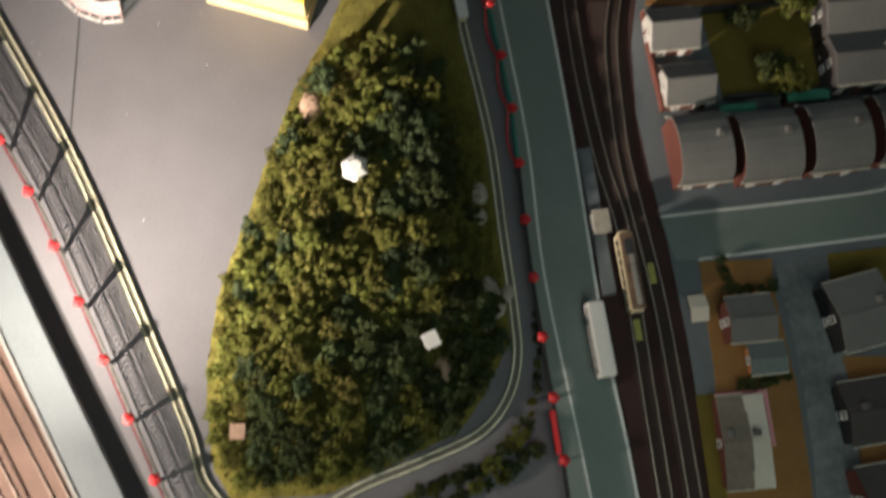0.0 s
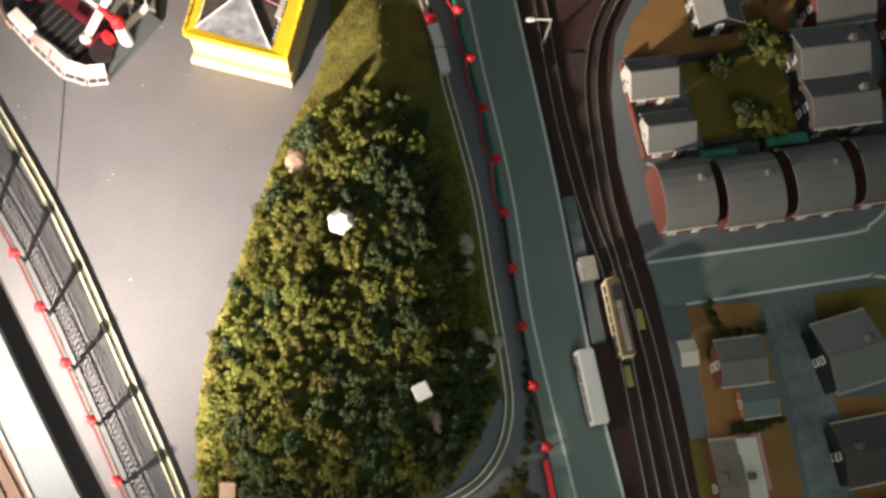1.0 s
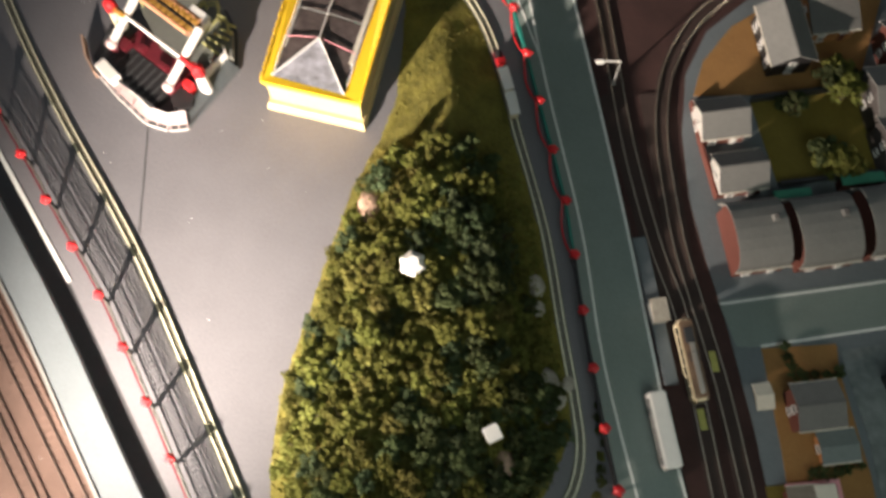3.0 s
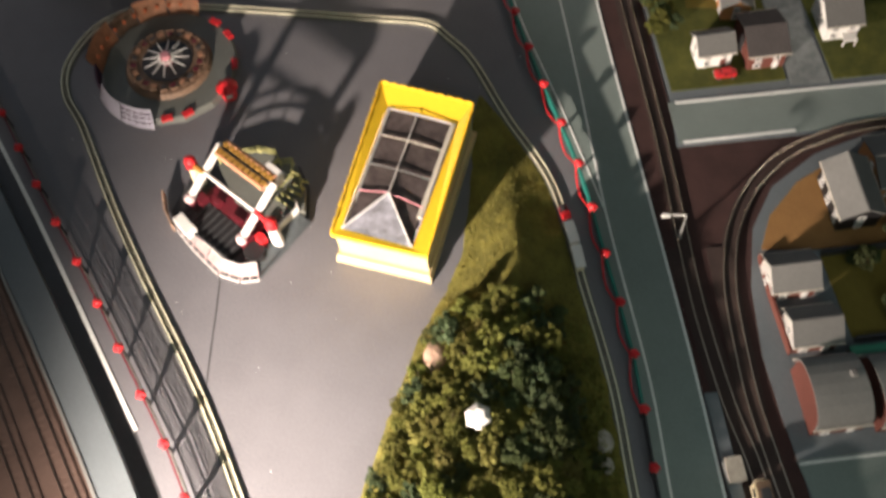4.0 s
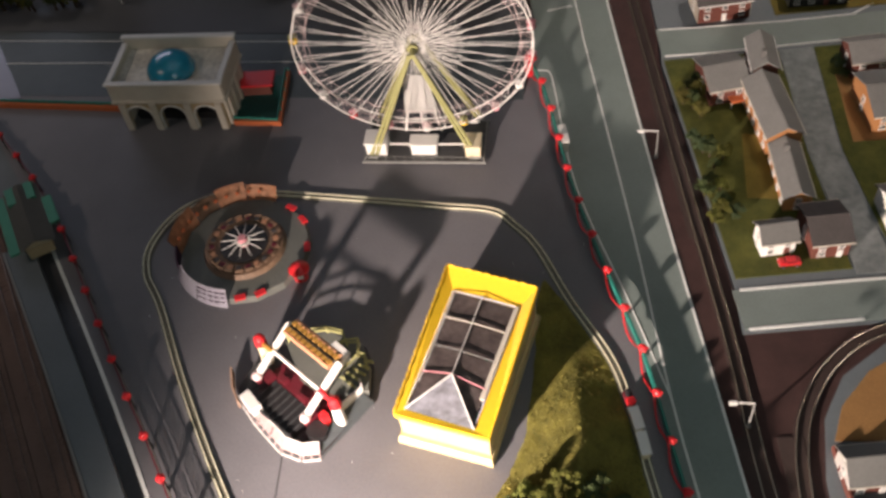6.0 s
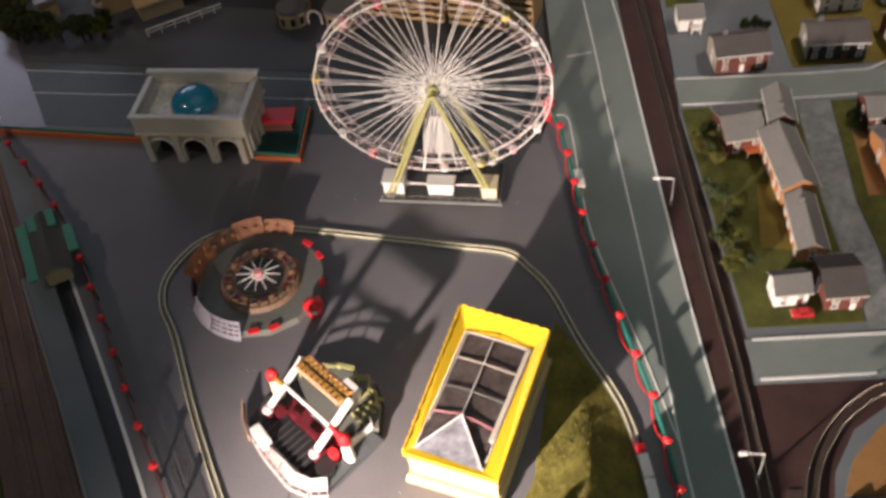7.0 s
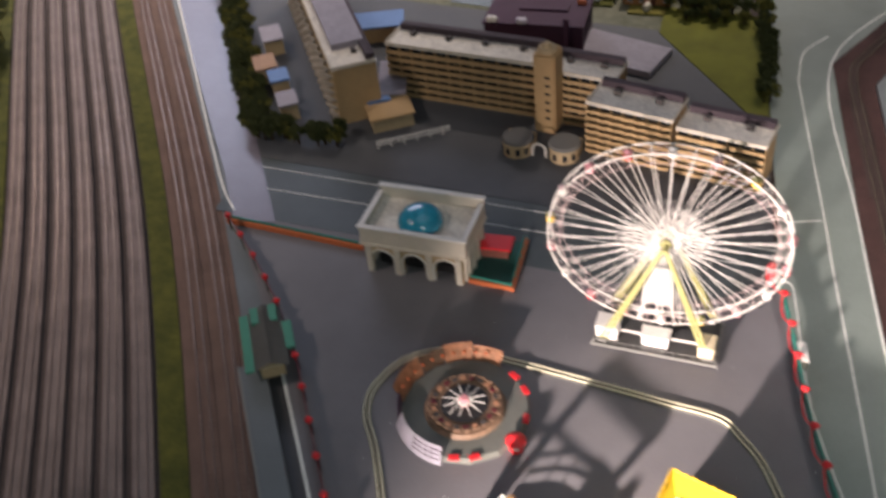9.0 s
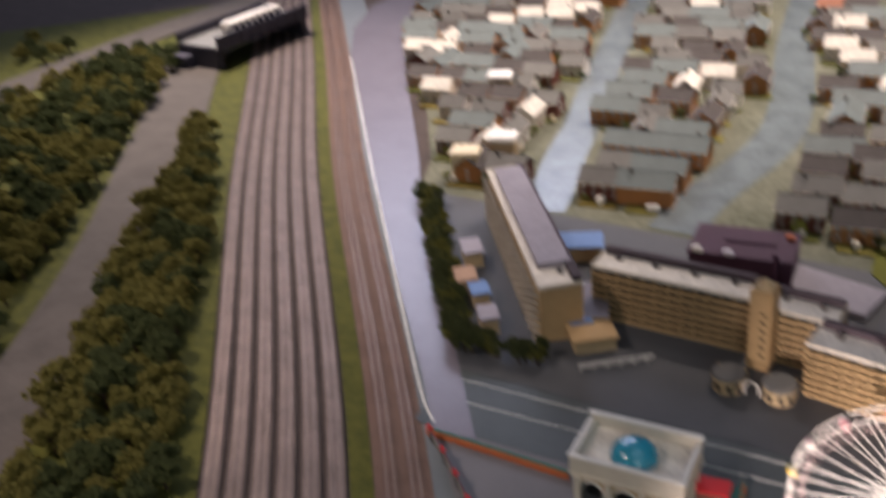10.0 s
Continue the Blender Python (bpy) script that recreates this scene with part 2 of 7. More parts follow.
def ribbon(bm, pts, lo, hi, z0, z1, closed=False):
    """A bar of rectangular section along a plan line, from lo to hi to its left, from z0 to z1."""
    rows = []
    for i, p in enumerate(pts):
        n = side(pts, i, closed)
        q, r = p + n * lo, p + n * hi
        rows.append([bm.verts.new(c) for c in ((q.x, q.y, z0), (r.x, r.y, z0), (r.x, r.y, z1), (q.x, q.y, z1))])
    k = len(rows)
    for i in range(k if closed else k - 1):
        a, b = rows[i], rows[(i + 1) % k]
        for j in range(4):
            bm.faces.new((a[j], b[j], b[(j + 1) % 4], a[(j + 1) % 4]))
    if not closed:
        bm.faces.new(rows[0])
        bm.faces.new(rows[-1][::-1])


def box(bm, c, s, rz=0.0, m=None):
    mm = Matrix.Translation(c) @ Matrix.Rotation(radians(rz), 4, "Z") @ Matrix.Diagonal((*s, 1))
    return bmesh.ops.create_cube(bm, size=1, matrix=(m @ mm) if m else mm)["verts"]


def soft_box(bm, c, s, r, rz=0.0):
    vs = box(bm, c, s, rz)
    es = list({e for v in vs for e in v.link_edges})
    bmesh.ops.bevel(bm, geom=es, offset=r, segments=2, affect="EDGES")


def tube(bm, a, b, r0, r1=None, seg=6):
    a, b = Vector(a), Vector(b)
    d = b - a
    m = Matrix.Translation((a + b) / 2) @ d.to_track_quat("Z", "Y").to_matrix().to_4x4()
    bmesh.ops.create_cone(bm, cap_ends=True, segments=seg, radius1=r0, radius2=r0 if r1 is None else r1, depth=d.length, matrix=m)


def sweep(bm, pts, r, seg=6, closed=False):
    """One round bar through points in space."""
    rows = []
    k = len(pts)
    for i in range(k):
        a = pts[i - 1] if (i or closed) else pts[0]
        b = pts[(i + 1) % k] if (i + 1 < k or closed) else pts[-1]
        d = (Vector(b) - Vector(a)).normalized()
        u = d.cross(Vector((0.31, 0.17, 1.0)) if abs(d.z) < 0.9 else Vector((0.2, 1.0, 0.1))).normalized()
        v = d.cross(u)
        rows.append([bm.verts.new(Vector(pts[i]) + (u * math.cos(2 * math.pi * j / seg) + v * math.sin(2 * math.pi * j / seg)) * r) for j in range(seg)])
    for i in range(k if closed else k - 1):
        p, q = rows[i], rows[(i + 1) % k]
        for j in range(seg):
            bm.faces.new((p[j], p[(j + 1) % seg], q[(j + 1) % seg], q[j]))


def ball(bm, c, r, seg=8, s=(1, 1, 1)):
    bmesh.ops.create_uvsphere(bm, u_segments=seg, v_segments=max(4, seg // 2 + 1), radius=r, matrix=Matrix.Translation(c) @ Matrix.Diagonal((*s, 1)))


def disc(bm, c, r, z0, z1, seg=24, r1=None, turn=0.0):
    m = Matrix.Translation((c[0], c[1], (z0 + z1) / 2)) @ Matrix.Rotation(radians(turn), 4, "Z")
    bmesh.ops.create_cone(bm, cap_ends=True, segments=seg, radius1=r, radius2=r if r1 is None else r1, depth=z1 - z0, matrix=m)


def prism(bm, poly, z0, z1):
    a = [bm.verts.new((x, y, z0)) for x, y in poly]
    b = [bm.verts.new((x, y, z1)) for x, y in poly]
    k = len(poly)
    for i in range(k):
        bm.faces.new((a[i], a[(i + 1) % k], b[(i + 1) % k], b[i]))
    f = [bm.faces.new(a[::-1]), bm.faces.new(b)]
    bmesh.ops.triangulate(bm, faces=f)


def arc(cx, cy, r, a0, a1, n):
    return [Vector((cx + r * math.cos(radians(a0 + (a1 - a0) * i / n)), cy + r * math.sin(radians(a0 + (a1 - a0) * i / n)))) for i in range(n + 1)]


def to_mesh(name, bm, material):
    bmesh.ops.recalc_face_normals(bm, faces=bm.faces[:])
    me = bpy.data.meshes.new(name)
    bm.to_mesh(me)
    bm.free()
    me.materials.append(material)
    return me


def part(name, bm, material, parent, label="", m=None):
    """One mesh object under a thing or a part; bm may also be a mesh that is shared."""
    ob = new(name, bm if isinstance(bm, bpy.types.Mesh) else to_mesh(name, bm, material))
    ob.parent = parent
    if m is not None:
        ob.matrix_basis = m
    return tagged(ob, label)


def thing(name, m, label, category, group="", kind=""):
    ob = new(name)
    ob.empty_display_size = 0.01
    ob.matrix_basis = m
    return tagged(ob, label, category, group, kind)


def single(name, bm, material, label, category, group="", kind="", m=None):
    ob = new(name, to_mesh(name, bm, material))
    if m is not None:
        ob.matrix_basis = m
    return tagged(ob, label, category, group, kind)


def slab(name, poly, top, material, label, category, bottom=-0.012):
    bm = bmesh.new()
    prism(bm, poly, bottom, top)
    return single(name, bm, material, label, category, kind="structure")


def line_mark(name, pts, width, z, label="thin white painted road line"):
    bm = bmesh.new()
    ribbon(bm, pts, -width / 2, width / 2, z - 0.0015, z)
    return single(name, bm, M_LINE, label, "road marking", kind="structure")


def smooth_list(pts, half):
    """Outline of a street of even width along a plan line."""
    c = smooth(pts, 5)
    a = [p + side(c, i, False) * half for i, p in enumerate(c)]
    b = [p - side(c, i, False) * half for i, p in enumerate(c)]
    return [(p.x, p.y) for p in a + b[::-1]]

# ---- the hall and the board ----
def hall():
    bm = bmesh.new()
    box(bm, (0, 1, -0.02), (15, 15, 0.03))
    single("ground", bm, M_DARK, "dark brown painted layout board", "board", kind="structure")
    for name, c, s in (("wall_north", (0, 8.6, 2), (15.4, 0.2, 4.2)), ("wall_south", (0, -6.6, 2), (15.4, 0.2, 4.2)),
                       ("wall_east", (7.6, 1, 2), (0.2, 15, 4.2)), ("wall_west", (-7.6, 1, 2), (0.2, 15, 4.2)), ("ceiling", (0, 1, 4.2), (15.4, 15.4, 0.2))):
        bm = bmesh.new()
        box(bm, c, s)
        single(name, bm, M_WALL, "plain grey plaster of the exhibition hall", "ceiling" if name == "ceiling" else "wall", kind="structure")


hall()

# park floor, hill foot, roads
GUARD = [Vector(p) for p in ((0.2, 0.03), (0.178, 0.132), (0.154, 0.232), (0.133, 0.333), (0.115, 0.434), (0.086, 0.536), (0.056, 0.639), (0.014, 0.739),
                             (-0.029, 0.853), (-0.053, 0.936), (-0.079, 1.026), (-0.105, 1.085))]
ROAD_R = [Vector(p) for p in ((0.27, 0.0), (0.238, 0.136), (0.213, 0.232), (0.172, 0.427), (0.127, 0.619), (0.076, 0.833), (-0.011, 1.23), (-0.093, 1.653), (0.035, 1.96), (0.2, 2.3))]
WHITE_L = [Vector(p) for p in ((-0.09, -0.045), (-0.246, 0.185), (-0.342, 0.327), (-0.506, 0.543), (-0.665, 0.741), (-0.89, 0.99))]
slab("park_floor", [(p.x, p.y) for p in GUARD] + [(-0.11, 1.03), (-0.9, 1.0)] + [(p.x, p.y) for p in WHITE_L[::-1]] + [(0.0, -0.3), (0.25, -0.3)], 0.0, M_FLOOR,
     "smooth dark grey asphalt floor of the fairground", "floor")
slab("road_main", [(p.x, p.y) for p in GUARD] + [(-0.115, 1.2), (-0.162, 1.438), (-0.218, 1.769), (-0.33, 2.3), (-0.5, 3.2), (0.2, 3.2)] + [(p.x, p.y) for p in ROAD_R[::-1]], 0.0007, M_ROAD,
     "grey green two-lane road with white lines", "road")
slab("road_gate", [(-0.93, 0.992), (-0.11, 1.022), (-0.112, 1.15), (-0.95, 1.135)], 0.0004, M_GATEROAD, "dark asphalt road behind the gate building", "road")
slab("yard", [(-0.9, 1.1), (-0.93, 1.137), (-0.114, 1.152), (-0.17, 1.45), (-0.4, 1.7), (-1.41, 1.71), (-1.15, 1.38), (-0.98, 1.17)], 0.0, M_YARD, "dark grey asphalt yard before the flats", "yard")
slab("road_river", [(-0.888, 0.98), (-0.972, 1.085), (-1.25, 1.4), (-1.585, 1.785), (-2.0, 2.29), (-2.19, 2.52), (-2.386, 2.806), (-2.504, 3.094), (-2.5, 3.5), (-2.3, 3.5), (-2.34, 3.17), (-2.15, 2.79), (-1.9, 2.42), (-1.66, 2.1), (-1.47, 1.84), (-1.37, 1.69), (-1.14, 1.4), (-0.911, 1.108), (-0.818, 0.99)],
     0.0012, M_ROAD_SHINY, "smooth blue grey road with a soft sheen", "road")
slab("far_ground", [(-1.38, 1.69), (-0.24, 1.69), (-0.32, 2.3), (-0.5, 3.2), (-0.7, 4.2), (-3.0, 4.2), (-2.5, 3.4), (-2.02, 2.6), (-1.66, 2.17), (-1.45, 1.86)], -0.001, M_ESTATE, "mottled grey green ground of the far estate", "ground")
slab("far_street", smooth_list([(-1.07, 1.71), (-1.1, 1.83), (-1.147, 1.99), (-1.21, 2.25), (-1.3, 2.55), (-1.5, 3.3), (-1.58, 3.7)], 0.05), 0.0, M_STREET, "blue grey street between rows of houses", "road")
slab("far_street_2", smooth_list([(-0.78, 1.72), (-0.77, 1.9), (-0.72, 2.2), (-0.74, 2.47), (-0.86, 3.0), (-1.0, 3.8)], 0.055), 0.0, M_STREET, "blue grey street between rows of houses", "road")

# side of the town
BROWN_E = [(0.35, -0.1), (0.33, 0.02), (0.305, 0.14), (0.287, 0.236), (0.265, 0.329), (0.247, 0.39), (0.232, 0.45), (0.225, 0.52), (0.229, 0.585), (0.25, 0.635), (0.295, 0.678), (0.365, 0.714), (0.46, 0.745)]
slab("town_ground", BROWN_E + [(0.6, 0.8), (1.6, 1.0), (1.6, -0.1)], 0.001, M_PAVE, "blue grey pavement of the town", "pavement")
slab("town_ground_north", [(0.155, 0.676), (0.28, 0.7), (0.44, 0.738), (1.6, 1.0), (1.6, 3.2), (0.25, 3.2), (0.25, 2.3), (0.13, 1.93), (0.012, 1.69), (-0.018, 1.6), (0.03, 1.35), (0.062, 1.147), (0.066, 1.095), (0.105, 0.93), (0.15, 0.73)], 0.001, M_PAVE, "blue grey pavement of the town", "pavement")
slab("trackbed_town", [(p.x + 0.001, p.y) for p in ROAD_R[:-1]] + [(0.13, 1.94), (0.01, 1.7), (-0.02, 1.6), (0.028, 1.35), (0.06, 1.147), (0.064, 1.095), (0.103, 0.93), (0.148, 0.73), (0.155, 0.68), (0.278, 0.704), (0.46, 0.745)] + BROWN_E[::-1][1:], 0.0003, M_BROWN, "dark red brown ballast beside the tramway", "trackbed")
slab("road_cross_1", [(0.257, 0.352), (0.45, 0.393), (0.475, 0.405), (0.492, 0.42), (0.9, 0.53), (0.9, 0.42), (0.484, 0.35), (0.463, 0.349), (0.29, 0.311), (0.273, 0.31)], 0.0016, M_ROAD, "grey side road with white edge lines", "road")
slab("road_cross_2", [(0.146, 0.732), (0.315, 0.765), (0.7, 0.84), (0.7, 0.79), (0.278, 0.704), (0.158, 0.681)], 0.0016, M_ROAD, "grey side road with white edge lines", "road")
slab("road_cross_3", [(0.056, 1.169), (0.226, 1.193), (0.324, 1.212), (0.8, 1.3), (0.8, 1.245), (0.289, 1.153), (0.067, 1.113)], 0.0016, M_ROAD, "grey side road with white edge lines", "road")
slab("garden_lawn", [(0.292, 0.557), (0.402, 0.581), (0.42, 0.495), (0.315, 0.474)], 0.0024, M_LAWN, "olive lawn between houses", "lawn")
slab("garden_earth", [(0.236, 0.561), (0.246, 0.6), (0.275, 0.642), (0.31, 0.668), (0.37, 0.695), (0.43, 0.69), (0.4, 0.588), (0.292, 0.566)], 0.0022, M_EARTH, "bare ochre earth of a garden", "ground")
slab("lot_earth", [(0.295, 0.31), (0.363, 0.319), (0.364, 0.295), (0.386, 0.205), (0.398, 0.128), (0.41, 0.02), (0.33, 0.02), (0.32, 0.14), (0.31, 0.219)], 0.0022, M_EARTH, "bare ochre earth of a garden", "ground")
slab("lane_south", [(0.366, 0.313), (0.415, 0.324), (0.437, 0.207), (0.45, 0.05), (0.41, 0.03), (0.401, 0.145), (0.387, 0.234)], 0.0019, M_LANE, "blue grey lane with pale wear", "road")
slab("lawn_south", [(0.416, 0.329), (0.483, 0.344), (0.6, 0.365), (0.62, 0.29), (0.48, 0.295), (0.418, 0.29)], 0.0023, M_LAWN, "olive lawn beside a house", "lawn")
slab("earth_south", [(0.428, 0.235), (0.55, 0.245), (0.56, 0.05), (0.455, 0.04), (0.438, 0.2)], 0.0021, M_EARTH, "bare ochre earth of a garden", "ground")
slab("lawn_middle", [(0.068, 1.104), (0.215, 1.13), (0.238, 0.95), (0.272, 0.772), (0.15, 0.748)], 0.0022, M_GRASS_D, "green and olive gardens behind houses", "lawn")
slab("lawn_middle_earth", [(0.163, 0.972), (0.2, 0.972), (0.208, 0.868), (0.166, 0.866)], 0.0025, M_LAWN, "yellowish garden earth", "ground")
slab("lane_middle", [(0.217, 1.131), (0.259, 1.14), (0.276, 0.95), (0.318, 0.772), (0.277, 0.765), (0.24, 0.95)], 0.0019, M_LANE, "blue grey lane", "road")
slab("lawn_east", [(0.26, 1.139), (0.6, 1.2), (0.6, 0.828), (0.322, 0.776), (0.279, 0.95)], 0.0022, M_GRASS_D, "green lawn before houses", "lawn")
slab("earth_east", [(0.282, 1.085), (0.37, 1.1), (0.385, 0.98), (0.292, 0.965)], 0.0026, M_EARTH, "brown garden earth", "ground")
slab("lawn_north", [(0.04, 1.335), (0.085, 1.345), (0.06, 1.55), (0.008, 1.54)], 0.0024, M_GRASS_D, "green lawn strip with bushes", "lawn")
slab("lawn_north_east", [(0.215, 1.205), (0.6, 1.28), (0.6, 1.48), (0.18, 1.41)], 0.0022, M_LAWN, "olive lawn around houses", "lawn")
slab("lawn_flats", [(-0.4, 1.69), (-0.2, 1.46), (-0.168, 1.462), (-0.225, 1.79), (-0.41, 1.79)], 0.002, M_LAWN_G, "bright olive lawn behind the flats", "lawn")

# painted lines
line_mark("edge_line_left", smooth([(-0.041, 1.15), (0.039, 0.805), (0.085, 0.588), (0.129, 0.417), (0.154, 0.284), (0.195, 0.133), (0.235, -0.02)]), 0.0022, 0.0012)
line_mark("edge_line_north", smooth([(-0.11, 1.745), (-0.142, 1.68), (-0.14, 1.6), (-0.132, 1.55), (-0.055, 1.217), (-0.041, 1.15)]), 0.0022, 0.0012)
line_mark("lay_by_line", smooth([(-0.096, 1.08), (-0.08, 1.075), (-0.068, 1.03), (-0.03, 0.871), (0.037, 0.71), (0.084, 0.592)]), 0.0018, 0.0012)
line_mark("edge_line_right", smooth([p + Vector((-0.0015, 0)) for p in ROAD_R]), 0.0026, 0.0012)
line_mark("stop_line", [Vector((-0.095, 1.207)), Vector((-0.061, 1.22))], 0.002, 0.0011)
line_mark("cross_line_1", smooth([(0.259, 0.349), (0.45, 0.391), (0.475, 0.403), (0.489, 0.415), (0.52, 0.45)]), 0.0024, 0.0022)
line_mark("cross_line_2", smooth([(0.295, 0.312), (0.463, 0.35), (0.475, 0.352), (0.56, 0.345)]), 0.0024, 0.0022)
line_mark("cross_line_3", [Vector((0.154, 0.733)), Vector((0.315, 0.764)), Vector((0.6, 0.816))], 0.0034, 0.0022)
line_mark("cross_line_4", [Vector((0.162, 0.683)), Vector((0.278, 0.706))], 0.0034, 0.0022)
line_mark("cross_line_5", [Vector((0.061, 1.168)), Vector((0.226, 1.192)), Vector((0.315, 1.21)), Vector((0.345, 1.235))], 0.0022, 0.0022)
line_mark("cross_line_6", [Vector((0.07, 1.114)), Vector((0.13, 1.123)), Vector((0.289, 1.154)), Vector((0.6, 1.21))], 0.0022, 0.0022)
line_mark("gate_line_1", [Vector((-0.94, 1.112)), Vector((-0.11, 1.138))], 0.0013, 0.0009)
line_mark("gate_line_2", [Vector((-0.93, 1.06)), Vector((-0.11, 1.1))], 0.0013, 0.0009)
line_mark("platform_line", smooth([(p.x, p.y) for p in WHITE_L[2:5]]), 0.004, 0.001, "pale line along the fairground edge")
line_mark("river_road_line", smooth([(-0.9, 1.0), (-0.975, 1.075), (-1.26, 1.41), (-1.59, 1.8), (-2.18, 2.51)]), 0.0035, 0.0017)
bm = bmesh.new()
ribbon(bm, [Vector((-0.297, 0.5)), Vector((-0.284, 0.36))], -0.0006, 0.0006, -0.001, 0.0004)
single("floor_joint", bm, M_DGREY, "thin dark joint in the floor board", "joint", kind="structure")


bm = bmesh.new()
dust_rng = random.Random(77)
for _ in range(90):
    x, y = dust_rng.uniform(-0.5, 0.1), dust_rng.uniform(0.05, 0.95)
    s = dust_rng.uniform(0.0004, 0.0009)
    box(bm, (x, y, 0.0002), (s, s * dust_rng.uniform(0.6, 2.0), 0.0004), dust_rng.uniform(0, 180))
single("dust_flecks", bm, M_LINE, "tiny pale dust flecks on the asphalt floor", "dust", kind="stuff")

# ---- railways ----
def track(name, pts, gauge, label, closed=False, z=0.0, bed=None, bed_w=0.0, sleeper=M_SLEEPER, step=0.0055, rail_w=0.0011, length=2.1, rail=M_RAIL):
    root = thing(name, pose(0, 0, 0), label, "railway track", kind="structure")
    if bed:
        bm = bmesh.new()
        ribbon(bm, pts, -bed_w / 2, bed_w / 2, z - 0.006, z + 0.001, closed)
        part("ballast", bm, bed, root)
    vs, fs = [], []
    sx, sy, sz = step * 0.25, gauge * length / 2, 0.0005
    for p, d in resample(pts, step, closed):
        n = Vector((-d.y, d.x))
        k = len(vs)
        for zz in (z + 0.0006, z + 0.0006 + sz * 2):
            for a, b in ((-1, -1), (1, -1), (1, 1), (-1, 1)):
                q = p + d * (sx * a) + n * (sy * b)
                vs.append((q.x, q.y, zz))
        fs += [(k + 4, k + 5, k + 6, k + 7)] + [(k + i, k + (i + 1) % 4, k + 4 + (i + 1) % 4, k + 4 + i) for i in range(4)]
    me = bpy.data.meshes.new("sleepers")
    me.from_pydata(vs, [], fs)
    me.materials.append(sleeper)
    ob = new("sleepers", me)
    ob.parent = root
    tagged(ob, "closely laid sleepers", kind="stuff")
    for s in (-1, 1):
        bm = bmesh.new()
        ribbon(bm, pts, s * gauge / 2 - rail_w / 2, s * gauge / 2 + rail_w / 2, z + 0.0014, z + 0.0034, closed)
        part("rail", bm, rail, root)
    return root


MINI = [(-0.126, 0.827), (-0.097, 0.806), (-0.067, 0.774), (-0.026, 0.705), (0.024, 0.63), (0.05, 0.559), (0.064, 0.51), (0.095, 0.409), (0.114, 0.318), (0.129, 0.247), (0.1345, 0.205),
        (0.127, 0.168), (0.105, 0.138), (0.06, 0.112), (0.01, 0.087), (-0.03, 0.062), (-0.08, 0.05), (-0.12, 0.075), (-0.142, 0.12), (-0.189, 0.201), (-0.28, 0.353), (-0.373, 0.482), (-0.43, 0.565),
        (-0.487, 0.656), (-0.52, 0.7), (-0.53, 0.745), (-0.51, 0.8), (-0.46, 0.832), (-0.4, 0.836), (-0.272, 0.833), (-0.188, 0.83)]
mini_line = smooth(MINI, 6, True)
track("park_railway", mini_line, 0.0062, "narrow-gauge miniature railway loop round the fairground", True, bed=M_DECK, bed_w=0.0115, sleeper=M_SLEEPER_G, step=0.0042, rail_w=0.00115, length=1.5)
TRAM_A = smooth([(0.3, -0.05), (0.262, 0.138), (0.24, 0.248), (0.223, 0.334), (0.201, 0.396), (0.183, 0.459), (0.167, 0.53), (0.14, 0.68), (0.103, 0.851), (0.04, 1.151), (0.015, 1.27), (-0.03, 1.48), (-0.056, 1.62), (-0.04, 1.7), (0.06, 1.93), (0.2, 2.15)])
TRAM_B = smooth([(0.325, -0.05), (0.288, 0.138), (0.264, 0.25), (0.251, 0.3), (0.236, 0.351), (0.221, 0.405), (0.211, 0.461), (0.205, 0.508), (0.205, 0.548), (0.212, 0.59), (0.234, 0.638), (0.268, 0.676), (0.309, 0.7), (0.345, 0.715), (0.45, 0.74), (0.6, 0.78)])
track("tramway_main", TRAM_A, 0.0112, "tram track in dark red brown ballast", rail=M_RAIL_T, bed=M_TRAMBED, bed_w=0.0165, sleeper=M_TRAMBED, step=0.5)
track("tramway_loop", TRAM_B, 0.0112, "curved tram track in dark red brown ballast", rail=M_RAIL_T, z=0.0006, bed=M_TRAMBED, bed_w=0.0165, sleeper=M_TRAMBED, step=0.5)

EDGE = smooth([(-0.05, -0.17), (-0.32, 0.208), (-0.557, 0.529), (-0.95, 1.034), (-1.588, 1.775), (-2.208, 2.539), (-2.85, 3.31)], 8)


def band(name, lo, hi, top, material, label, category="ground"):
    bm = bmesh.new()
    ribbon(bm, EDGE, lo, hi, -0.01, top)
    return single(name, bm, material, label, category, kind="structure")


def shifted(pts, d):
    return [p + side(pts, i, False) * d for i, p in enumerate(pts)]


band("strip_west", -0.1, -0.0005, -0.0014, M_PAVE, "grey strip beside the railway", "pavement")
band("trackbed_west", 0.0, 0.082, -0.001, M_BALLAST_B, "rust brown ballast of the double track", "trackbed")
band("verge_west", 0.0825, 0.116, 0.0008, M_GRASS_D, "narrow green verge between tracks", "verge")
band("trackbed_yard", 0.1165, 0.338, -0.0022, M_DARK, "dark ground between the yard tracks", "trackbed")
band("verge_far", 0.3385, 0.4, 0.0004, M_GRASS_D, "green verge beside the railway yard", "verge")
band("bank_ground", 0.4005, 2.6, -0.003, M_GRASS_D, "dark green wooded bank", "ground")
for d in (0.022, 0.058):
    track("main_line", shifted(EDGE, d), 0.0115, "brown railway track on rust ballast", bed=M_BALLAST_B, bed_w=0.026, step=0.008, rail=M_RAIL_D, sleeper=M_BALLAST_B)
for i in range(6):
    track("yard_track", shifted(EDGE, 0.1345 + 0.0368 * i), 0.0115, "grey brown yard track on a raised ballast bed", bed=M_BALLAST, bed_w=0.0255, z=0.003, step=0.008, rail=M_RAIL_D, sleeper=M_BALLAST)
